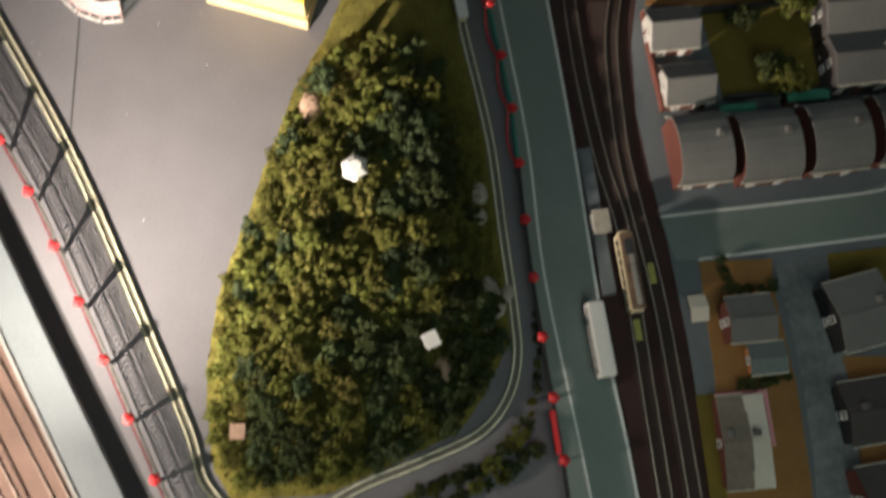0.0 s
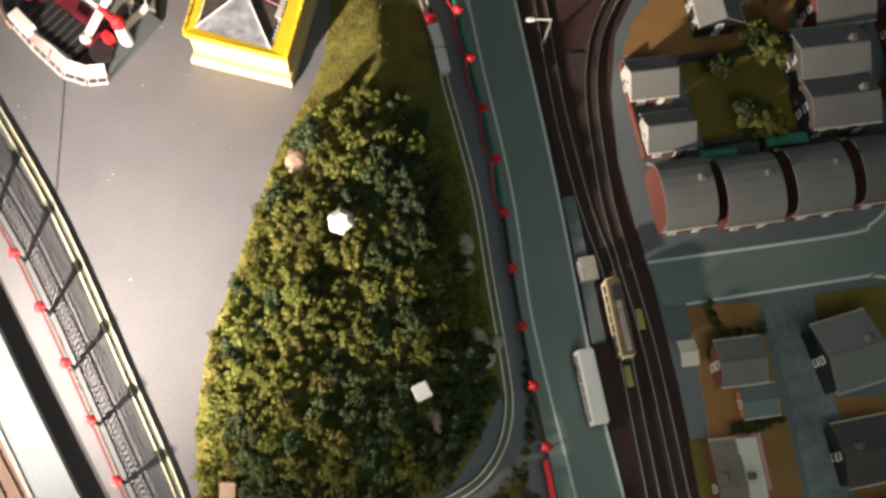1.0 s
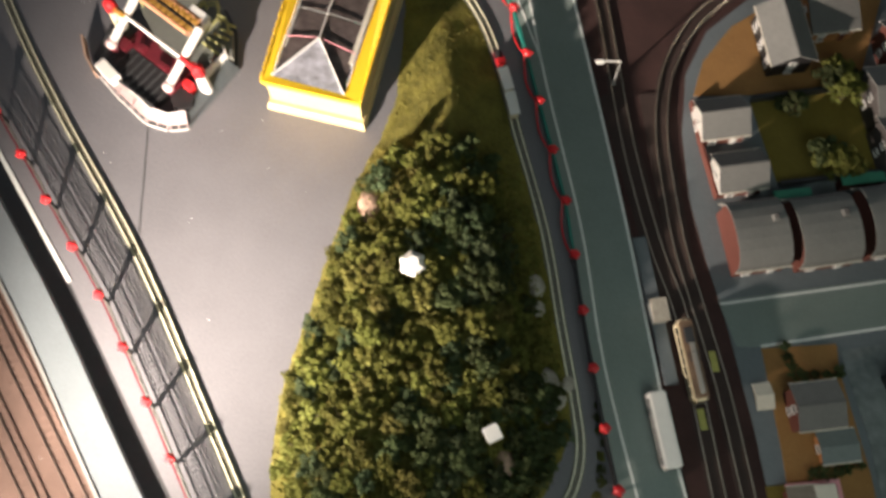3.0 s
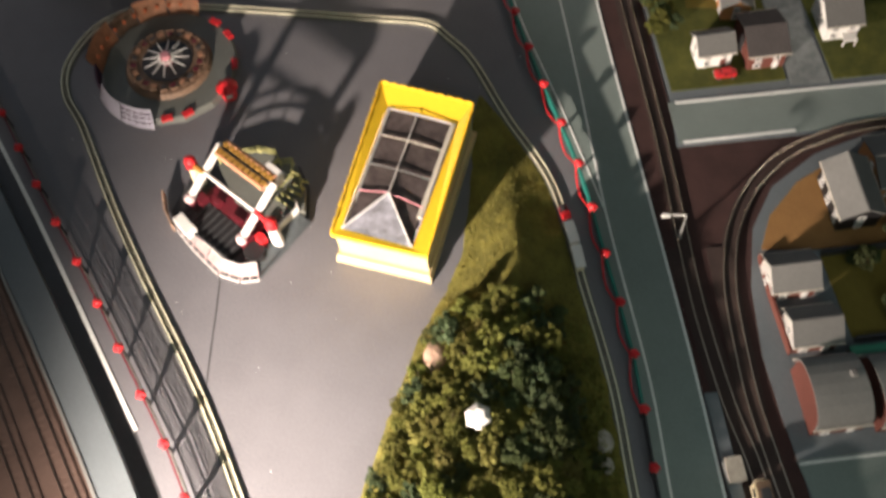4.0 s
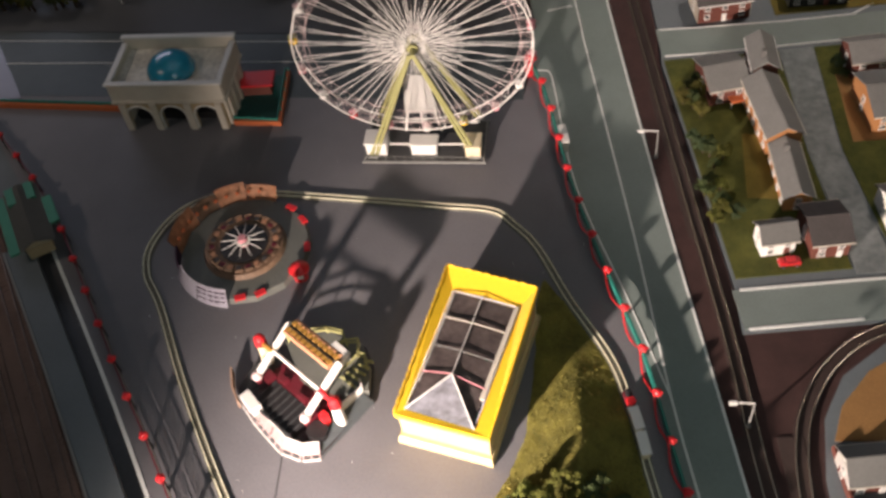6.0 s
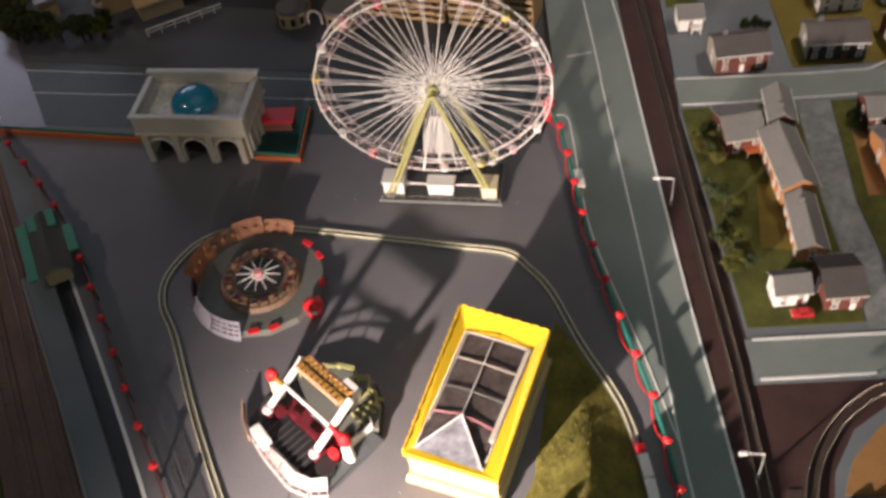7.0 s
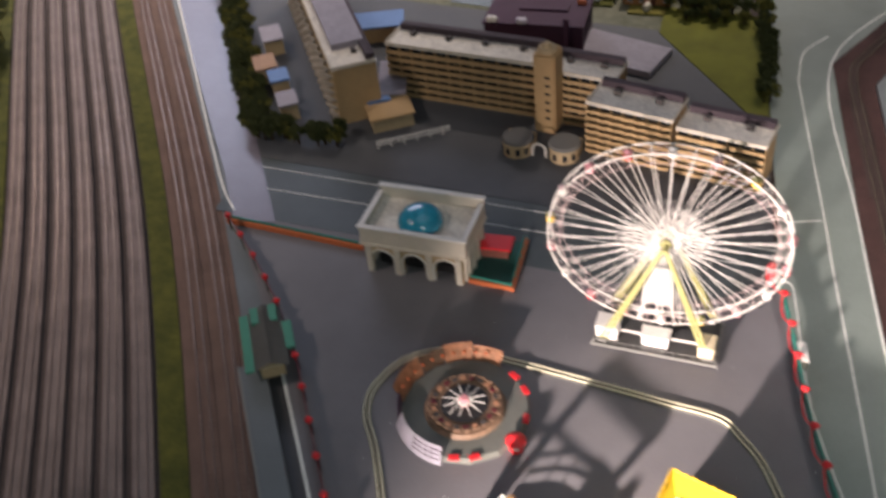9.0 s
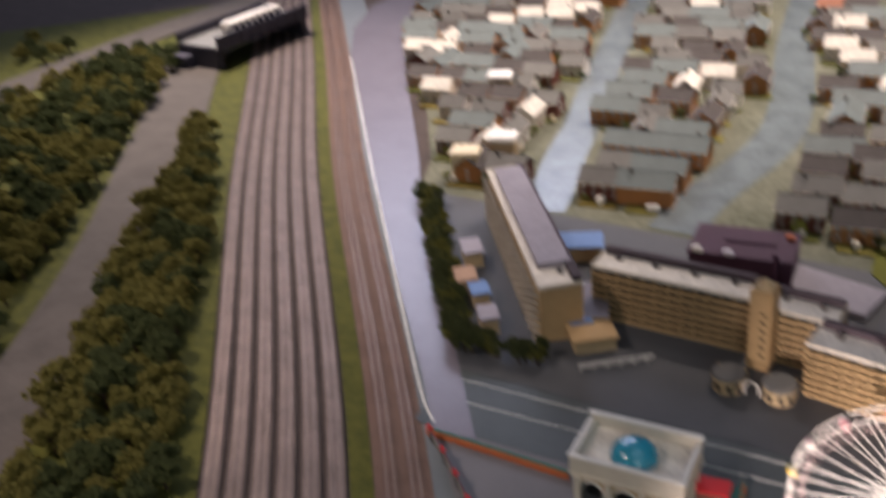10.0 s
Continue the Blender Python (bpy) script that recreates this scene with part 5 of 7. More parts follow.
    for x, y in ((-0.02, -0.02), (0.015, 0.018), (-0.018, 0.045), (0.02, -0.05), (0.018, 0.058), (-0.022, 0.01)):
        p = v * x + u * y
        car = thing("dodgem_car", pose(c.x + p.x, c.y + p.y, 0.0115, 0, 0, rng.uniform(0, 360)), "small dark dodgem car under the hall roof", "dodgem car", "dodgem cars")
        part("body", body if x < 0 else body2, None, car)
        part("pole", pole, None, car)


dodgem_hall()

# ---- fairground fences ----
def knob_mesh(material=M_RED, r=0.0042):
    bm = bmesh.new()
    ball(bm, (0, 0, 0), r, 8, (1, 1, 0.8))
    for k in range(5):
        a = k * 1.257
        ball(bm, (r * 0.7 * math.cos(a), r * 0.7 * math.sin(a), -r * 0.35 * (k % 2)), r * 0.62, 6)
    tube(bm, (0, 0, -r * 2.6), (r * 0.3, -r * 0.5, 0), r * 0.3, r * 0.6, 6)
    return to_mesh("knob", bm, material)


KNOB = knob_mesh()
bm = bmesh.new()
tube(bm, (0, 0, -0.002), (0, 0, 0.026), 0.002, seg=6)
POST = to_mesh("post", bm, M_BLACK)


def lattice_fence():
    """Dark lattice fence with red knobs between fairground and railway; one thing of posts, rails and panels."""
    line = smooth([(-0.1302, 0.0317), (-0.188, 0.126), (-0.243, 0.217), (-0.3, 0.307), (-0.346, 0.368), (-0.426, 0.473), (-0.488, 0.549), (-0.571, 0.656), (-0.672, 0.781), (-0.786, 0.887), (-0.893, 0.972)], 6)
    root = thing("lattice_fence", pose(0, 0, 0), "dark lattice fence with red knobs on its posts", "fence")
    posts = resample(line, 0.0545)
    for p, d in posts:
        q = part("post", POST, None, root, m=pose(p.x, p.y, 0))
        part("knob", KNOB, None, q, "red round knob", m=pose(0, 0, 0.0275))
    for (p, d), (q, e) in zip(posts, posts[1:]):
        bm = bmesh.new()
        seg = [p, q]
        for z, h in ((0.0222, 0.001), (0.003, 0.0008)):
            ribbon(bm, seg, -0.0004, 0.0004, z, z + h)
        n = 11
        for k in range(n):
            for u, v in ((k, k + 1), (k + 1, k)):
                a, b = p.lerp(q, u / n), p.lerp(q, v / n)
                tube(bm, (a.x, a.y, 0.0035), (b.x, b.y, 0.0115), 0.00062, seg=3)
        for z in (0.0115, 0.0145, 0.017, 0.0195):
            ribbon(bm, seg, -0.0005, 0.0005, z, z + 0.0011)
        tagged(part("panel", bm, M_GREY, root, "grey wire lattice panel"), kind="stuff")
        bm = bmesh.new()
        ribbon(bm, seg, -0.0008, 0.0008, 0.0233, 0.0243)
        part("top_rail", bm, M_MAROON, root, "dark red top rail")
    return root


lattice_fence()


def guard_rail():
    """Teal rail and red bunting along the main road, dark towards the near end."""
    line = smooth([(0.1985, 0.018)] + [(p.x - 0.003, p.y) for p in GUARD[1:]], 5)
    root = thing("guard_rail", pose(0, 0, 0), "teal guard rail with red bunting and red knobs along the road", "fence")
    posts = resample(line, 0.053)
    for p, d in posts:
        q = part("post", POST, None, root, m=pose(p.x, p.y, 0) @ Matrix.Diagonal((0.8, 0.8, 0.8, 1)))
        part("knob", KNOB, None, q, m=pose(0, 0, 0.0275) @ Matrix.Diagonal((1.25, 1.25, 1.1, 1)))
    for (p, d), (q, e) in zip(posts, posts[1:]):
        near = p.y < 0.38
        bm = bmesh.new()
        ribbon(bm, [p, q], -0.0012, 0.0012, 0.009, 0.018)
        part("rail", bm, M_BLACK if near else M_TEAL, root, "dark rail" if near else "teal rail")
        if 0.10 < p.y < 0.17:
            bm = bmesh.new()
            n = Vector((-d.y, d.x)) * 0.002
            ribbon(bm, [p.lerp(q, 0.1) + n, p.lerp(q, 0.8) + n], -0.0014, 0.0014, 0.008, 0.0195)
            part("board", bm, M_RED, root, "red board on the rail")
        if not near:
            bm = bmesh.new()
            n = Vector((-d.y, d.x)) * 0.003
            last = []
            for k in range(9):
                t = k / 8
                c = p.lerp(q, t) + n * (1 + 1.1 * math.sin(math.pi * t))
                last.append(Vector((c.x, c.y, 0.0195 - 0.009 * math.sin(math.pi * t))))
            sweep(bm, last, 0.001, 5)
            part("bunting", bm, M_RED, root, "drooping red bunting")
    booth = thing("sign_box", pose(-0.052, 0.945, 0, 0, 0, 14), "small ivory box beside the guard rail", "box")
    bm = bmesh.new()
    soft_box(bm, (0, 0, 0.008), (0.009, 0.03, 0.016), 0.001)
    part("body", bm, M_IVORY, booth)
    bm = bmesh.new()
    box(bm, (0, 0, 0.0168), (0.011, 0.032, 0.0014))
    part("lid", bm, M_WHITE, booth)
    gate = thing("entrance_post", pose(-0.108, 1.075, 0), "red entrance marker at the end of the guard rail", "post")
    bm = bmesh.new()
    box(bm, (0, 0, 0.012), (0.008, 0.016, 0.024), 20)
    part("board", bm, M_RED, gate)


guard_rail()


def gate_fence():
    for pts, lab in (([(-0.893, 0.972), (-0.66, 0.974)], "low orange wall with a teal railing"), ([(-0.488, 0.956), (-0.425, 0.957), (-0.44, 1.06)], "low orange wall with a teal railing")):
        line = [Vector(p) for p in pts]
        root = thing("gate_fence", pose(0, 0, 0), lab, "fence")
        bm = bmesh.new()
        ribbon(bm, line, -0.0022, 0.0022, -0.002, 0.0075)
        part("wall", bm, M_ORANGE, root, "low orange wall")
        bm = bmesh.new()
        ribbon(bm, line, 0.003, 0.0045, 0.0, 0.011)
        part("rail", bm, M_TEAL, root)
        for p, d in resample(line, 0.02):
            bm = bmesh.new()
            box(bm, (p.x, p.y + 0.004, 0.006), (0.0012, 0.0012, 0.013))
            part("post", bm, M_TEAL, root)
    bm = bmesh.new()
    prism(bm, [(-0.49, 0.96), (-0.43, 0.962), (-0.444, 1.055), (-0.5, 1.055)], -0.002, 0.0012)
    single("court", bm, M_TEAL_D, "dark teal floor of the side court", "floor", kind="structure")
    kiosk = thing("kiosk", pose(-0.474, 1.024, 0, 0, 0, 8), "small kiosk with a red roof beside the gate building", "kiosk")
    bm = bmesh.new()
    box(bm, (0, 0, 0.009), (0.04, 0.022, 0.018))
    part("body", bm, M_BRICK, kiosk)
    bm = bmesh.new()
    soft_box(bm, (0, 0, 0.0195), (0.05, 0.032, 0.003), 0.0008)
    part("roof", bm, M_RED, kiosk, "flat red roof")


gate_fence()


# ---- gate building with the blue dome ----
def gate_building():
    W, D, H = 0.149, 0.086, 0.075
    root = thing("gate_building", pose(-0.567, 0.991, 0, 0, 0, 4), "ivory gate building with three arches and a blue dome", "building")
    t = 0.006
    # front and back walls pierced by arches
    bays = (-0.0465, 0.0, 0.0465)
    for y, nm in ((-D / 2, "front_wall"), (D / 2, "back_wall")):
        bm = bmesh.new()
        xs = [-W / 2 + 0.004]
        r = 0.0165
        spans = []
        for b in bays:
            spans.append((b - r, b + r))
        edges = [-W / 2 + 0.004] + [e for s in spans for e in s] + [W / 2 - 0.004]
        for k in range(0, len(edges), 2):
            a, b = edges[k], edges[k + 1]
            box(bm, ((a + b) / 2, y, 0.0225), (b - a, t, 0.045))
        for a, b in spans:
            cx = (a + b) / 2
            n = 10
            for i in range(n):
                x0, x1 = a + (b - a) * i / n, a + (b - a) * (i + 1) / n
                z0 = 0.022 + math.sqrt(max(0.0, r * r - (x0 - cx) ** 2))
                z1 = 0.022 + math.sqrt(max(0.0, r * r - (x1 - cx) ** 2))
                q = [(x0, z0), (x1, z1), (x1, 0.045), (x0, 0.045)]
                lo = [bm.verts.new((x, y - t / 2, z)) for x, z in q]
                hi = [bm.verts.new((x, y + t / 2, z)) for x, z in q]
                bm.faces.new(lo)
                bm.faces.new(hi[::-1])
                bm.faces.new((lo[0], hi[0], hi[1], lo[1]))
        part(nm, bm, M_SAND, root, "sandstone arcade wall")
        s = -1 if y < 0 else 1
        for b in bays:
            bm = bmesh.new()
            pts = [(r + 0.0015) * math.cos(math.pi * i / 12) for i in range(13)]
            for i in range(12):
                a0, a1 = math.pi * i / 12, math.pi * (i + 1) / 12
                tube(bm, (b + (r + 0.001) * math.cos(a0), y + s * t / 2, 0.022 + (r + 0.001) * math.sin(a0)), (b + (r + 0.001) * math.cos(a1), y + s * t / 2, 0.022 + (r + 0.001) * math.sin(a1)), 0.0014, seg=5)
            for sx in (-1, 1):
                tube(bm, (b + sx * (r + 0.001), y + s * t / 2, 0), (b + sx * (r + 0.001), y + s * t / 2, 0.022), 0.0014, seg=5)
            part("arch_trim", bm, M_WHITE, root, "white arch moulding")
        for x in (-W / 2 + 0.009, -0.0235, 0.0235, W / 2 - 0.009):
            bm = bmesh.new()
            box(bm, (x, y + s * 0.0045, 0.022), (0.0085, 0.004, 0.044))
            part("pilaster", bm, M_IVORY, root)
    for x in (-W / 2 + 0.003, W / 2 - 0.003):
        bm = bmesh.new()
        box(bm, (x, 0, 0.0225), (t, D - t, 0.045))
        part("side_wall", bm, M_IVORY, root)
        for k in range(4):
            bm = bmesh.new()
            sx = 1 if x > 0 else -1
            box(bm, (x + sx * 0.004, -0.03 + k * 0.02, 0.022), (0.003, 0.006, 0.044))
            part("pilaster", bm, M_IVORY, root)
    bm = bmesh.new()
    box(bm, (0, 0, 0.006), (W - 0.03, D - 0.03, 0.012))
    part("inner_block", bm, M_BLACK, root, "dark inner passage")
    # attic storey and parapet
    bm = bmesh.new()
    soft_box(bm, (0, 0, 0.0465), (W + 0.008, D + 0.01, 0.004), 0.001)
    part("cornice", bm, M_IVORY, root)
    for nm, c, s in (("attic_front", (0, -D / 2, 0.061), (W + 0.004, 0.005, 0.027)), ("attic_back", (0, D / 2, 0.0645), (W + 0.004, 0.005, 0.034)),
                     ("attic_side", (-W / 2, 0, 0.061), (0.005, D - 0.005, 0.027)), ("attic_side", (W / 2, 0, 0.061), (0.005, D - 0.005, 0.027))):
        bm = bmesh.new()
        box(bm, c, s)
        part(nm, bm, M_IVORY, root)
    for c, s in (((0, -D / 2, 0.0755), (W + 0.01, 0.008, 0.003)), ((0, D / 2, 0.083), (W + 0.01, 0.008, 0.003)), ((-W / 2, 0, 0.0755), (0.008, D - 0.008, 0.003)), ((W / 2, 0, 0.0755), (0.008, D - 0.008, 0.003))):
        bm = bmesh.new()
        soft_box(bm, c, s, 0.0007)
        part("coping", bm, M_WHITE, root)
    bm = bmesh.new()
    box(bm, (0, 0, 0.062), (W - 0.005, D - 0.005, 0.003))
    part("roof", bm, M_ROOFW, root, "sunken sandy flat roof")
    bm = bmesh.new()
    disc(bm, (0, -0.006), 0.0335, 0.0635, 0.0655, 28)
    part("dome_ring", bm, M_IVORY, root)
    bm = bmesh.new()
    bmesh.ops.create_uvsphere(bm, u_segments=32, v_segments=18, radius=0.032, matrix=Matrix.Translation((0, -0.006, 0.068)) @ Matrix.Diagonal((1, 1, 0.72, 1)))
    for f in bm.faces:
        f.smooth = True
    part("dome", bm, M_DOME, root, "shiny blue dome")


gate_building()


# ---- signal cabin with green roof ----
def signal_cabin():
    root = thing("station_hut", pose(-0.682, 0.75, 0.012, 0, 0, 127), "low hut with a brown ridge and green edged roof", "hut")
    bm = bmesh.new()
    box(bm, (0, 0, 0.01), (0.098, 0.03, 0.02))
    part("wall", bm, M_SAND, root)
    bm = bmesh.new()
    for s in (-1, 1):
        vs = [(-0.054, 0, 0.03), (0.054, 0, 0.03), (0.054, s * 0.022, 0.02), (-0.054, s * 0.022, 0.02)]
        f = bm.faces.new([bm.verts.new(v) for v in vs])
        bmesh.ops.solidify(bm, geom=[f], thickness=0.0015)
    part("roof", bm, M_ROOF, root, "grey brown ridged roof")
    for s in (-1, 1):
        bm = bmesh.new()
        soft_box(bm, (0, s * 0.026, 0.019), (0.104 if s > 0 else 0.05, 0.014, 0.003), 0.0008)
        part("canopy", bm, M_GREEN, root, "green canopy")
    bm = bmesh.new()
    box(bm, (0.04, 0.0, 0.02), (0.03, 0.034, 0.014))
    part("end_bay", bm, M_GREEN, root)
    bm = bmesh.new()
    vs = [bm.verts.new(v) for v in ((-0.0502, -0.016, 0.018), (-0.0502, 0.016, 0.018), (-0.0502, 0, 0.0295))]
    f = bm.faces.new(vs)
    bmesh.ops.solidify(bm, geom=[f], thickness=0.001)
    part("gable", bm, M_CREAM, root, "pale gable")
    for k in range(5):
        bm = bmesh.new()
        box(bm, (-0.035 + k * 0.016, 0.0152, 0.011), (0.009, 0.001, 0.008))
        part("window", bm, M_WINDOW, root)


signal_cabin()

# ---- town houses ----
_pane = {}


def window_part(parent, m, w=0.0065, h=0.0075, frame=None):
    key = (w, h, frame.name if frame else "")
    if key not in _pane:
        bm = bmesh.new()
        for c, s in (((0, 0, h / 2), (w + 0.0014, 0.0012, 0.0008)), ((0, 0, -h / 2), (w + 0.0022, 0.0018, 0.0008)), ((-w / 2, 0, 0), (0.0008, 0.0012, h)), ((w / 2, 0, 0), (0.0008, 0.0012, h)), ((0, 0, 0), (0.0005, 0.001, h))):
            box(bm, c, s)
        fm = to_mesh("window", bm, frame or M_WHITE)
        bm = bmesh.new()
        box(bm, (0, 0.0001, 0), (w, 0.0006, h))
        _pane[key] = (fm, to_mesh("pane", bm, M_WINDOW))
    fm, pm = _pane[key]
    win = part("window", fm, None, parent, m=m)
    part("pane", pm, None, win)


def gable_mesh(w, d, h, rh):
    """Walls of a house with gables at its ends along x."""
    bm = bmesh.new()
    prof = [(-d / 2, 0), (d / 2, 0), (d / 2, h), (0, h + rh), (-d / 2, h)]
    a = [bm.verts.new((-w / 2, y, z)) for y, z in prof]
    b = [bm.verts.new((w / 2, y, z)) for y, z in prof]
    bm.faces.new(a[::-1])
    bm.faces.new(b)
    for i in range(5):
        bm.faces.new((a[i], a[(i + 1) % 5], b[(i + 1) % 5], b[i]))
    return bm


def roof_mesh(w, d, h, rh, over=0.003, t=0.0016):
    bm = bmesh.new()
    k = rh / (d / 2)
    e = d / 2 + over
    lo, top = h + rh - k * e, h + rh
    prof = [(-e, lo), (0, top), (e, lo), (e, lo + t), (0, top + t), (-e, lo + t)]
    a = [bm.verts.new((-w / 2 - over, y, z)) for y, z in prof]
    b = [bm.verts.new((w / 2 + over, y, z)) for y, z in prof]
    for i in range(6):
        bm.faces.new((a[i], a[(i + 1) % 6], b[(i + 1) % 6], b[i]))
    for q in (a, b):
        bm.faces.new((q[0], q[1], q[4], q[5]))
        bm.faces.new((q[1], q[2], q[3], q[4]))
    return bm


def arch_profile(d, h, rh, grow=0.0, n=10):
    """Half-oval section of a curved roof, from eave to eave."""
    e = d / 2 + grow
    return [(-e * math.cos(math.pi * i / n), h + (rh + grow) * math.sin(math.pi * i / n) ** 0.8) for i in range(n + 1)]


def curved_gable(w, d, h, rh):
    bm = bmesh.new()
    prof = [(d / 2, 0), (-d / 2, 0)] + arch_profile(d, h, rh)
    a = [bm.verts.new((-w / 2, y, z)) for y, z in prof]
    b = [bm.verts.new((w / 2, y, z)) for y, z in prof]
    bm.faces.new(a[::-1])
    bm.faces.new(b)
    k = len(prof)
    for i in range(k):
        bm.faces.new((a[i], a[(i + 1) % k], b[(i + 1) % k], b[i]))
    return bm


def curved_roof(w, d, h, rh, over=0.001):
    bm = bmesh.new()
    lo, hi = arch_profile(d, h, rh, 0.0004), arch_profile(d, h - 0.0005, rh, 0.0022)
    rows = [[bm.verts.new((x, y, z)) for y, z in prof] for x in (-w / 2 - over, w / 2 + over) for prof in (lo, hi)]
    k = len(lo)
    for i in range(k - 1):
        for p, q in ((rows[1], rows[3]), (rows[0], rows[2]), (rows[0], rows[1]), (rows[2], rows[3])):
            bm.faces.new((p[i], p[i + 1], q[i + 1], q[i]))
    for i in (0, k - 1):
        bm.faces.new((rows[0][i], rows[1][i], rows[3][i], rows[2][i]))
    return bm


def house(x, y, rz, w, d, h, rh, wall, roof, label, chimney=1, porch=None, gable=None, z=0.001, win=True, group="houses of the town", frame=None, sides="sw", curved=False):
    """w runs along the ridge; the front looks to -y."""
    root = thing("house", pose(x, y, z, 0, 0, rz), label, "house", group)
    part("wall", curved_gable(w, d, h, rh) if curved else gable_mesh(w, d, h, rh), wall, root)
    rf = part("roof", curved_roof(w, d, h, rh) if curved else roof_mesh(w, d, h, rh), roof, root)
    if not curved:
        bm = bmesh.new()
        box(bm, (0, 0, h + rh + 0.0018), (w + 0.006, 0.0018, 0.0012))
        part("ridge", bm, roof, rf)
    for s in (-1, 1):
        e = d / 2 + 0.0034 if not curved else d / 2 + 0.0028
        bm = bmesh.new()
        box(bm, (0, s * e, (h + rh - rh / (d / 2) * e if not curved else h) + 0.0006), (w + 0.006, 0.0012, 0.0012))
        part("gutter", bm, M_IVORY if chimney != 3 else M_WHITE, rf)
    if gable:
        for s in (-1, 1):
            bm = bmesh.new()
            f = bm.faces.new([bm.verts.new(v) for v in ((s * (w / 2 + 0.0006), -d / 2, 0.001), (s * (w / 2 + 0.0006), d / 2, 0.001), (s * (w / 2 + 0.0006), d / 2, h), (s * (w / 2 + 0.0006), 0, h + rh * 0.98), (s * (w / 2 + 0.0006), -d / 2, h))])
            bmesh.ops.solidify(bm, geom=[f], thickness=0.0005)
            part("gable", bm, gable, root)
    if chimney:
        cx = w * 0.28 * (1 if chimney == 1 else -1)
        bm = bmesh.new()
        box(bm, (cx, d * 0.1, h + rh * 0.9 + 0.003), (0.0052, 0.0058, 0.012))
        ch = part("chimney", bm, M_ROOF, root)
        bm = bmesh.new()
        for o in (-0.0012, 0.0012):
            tube(bm, (cx, d * 0.1 + o, h + rh * 0.9 + 0.009), (cx, d * 0.1 + o, h + rh * 0.9 + 0.0115), 0.0008, seg=6)
        part("pot", bm, M_ROOF_D, ch)
    if win:
        nx = max(1, int(w / 0.018))
        floors = [h * 0.32, h * 0.75] if h > 0.02 else [h * 0.5]
        turned = 45 < (rz % 180) < 135
        for s in (-1, 1):
            if sides == "sw" and s > 0 and not turned or sides == "sw" and s < 0 and turned:
                continue
            for i in range(nx):
                for k, zz in enumerate(floors):
                    xx = (i + 0.5) / nx * w - w / 2
                    if s < 0 and k == 0 and i == nx // 2:
                        bm = bmesh.new()
                        box(bm, (xx, -d / 2 - 0.0004, 0.006), (0.006, 0.0012, 0.012))
                        part("door", bm, M_BRICK if wall is not M_BRICK else M_WHITE, root)
                        continue
                    window_part(root, pose(xx, s * (d / 2 + 0.0004), zz, 0, 0, 180 if s > 0 else 0), 0.0062, min(0.0072, h * 0.35), frame)
        for s in () if curved else (-1, 1) if sides != "sw" else (-1,):
            for zz in floors:
                window_part(root, pose(s * (w / 2 + 0.0009), 0, zz, 0, 0, 90 if s > 0 else -90), 0.0058, min(0.0068, h * 0.35), frame)
    if porch:
        bm = bmesh.new()
        box(bm, (w * 0.18, -d / 2 - 0.006, h * 0.42), (w * 0.4, 0.012, 0.0018))
        p = part("porch_roof", bm, porch, root)
        bm = bmesh.new()
        for o in (-0.18, 0.18):
            tube(bm, (w * (0.18 + o), -d / 2 - 0.011, 0), (w * (0.18 + o), -d / 2 - 0.011, h * 0.42), 0.0007, seg=5)
        part("porch_post", bm, M_WHITE, p)
    return root


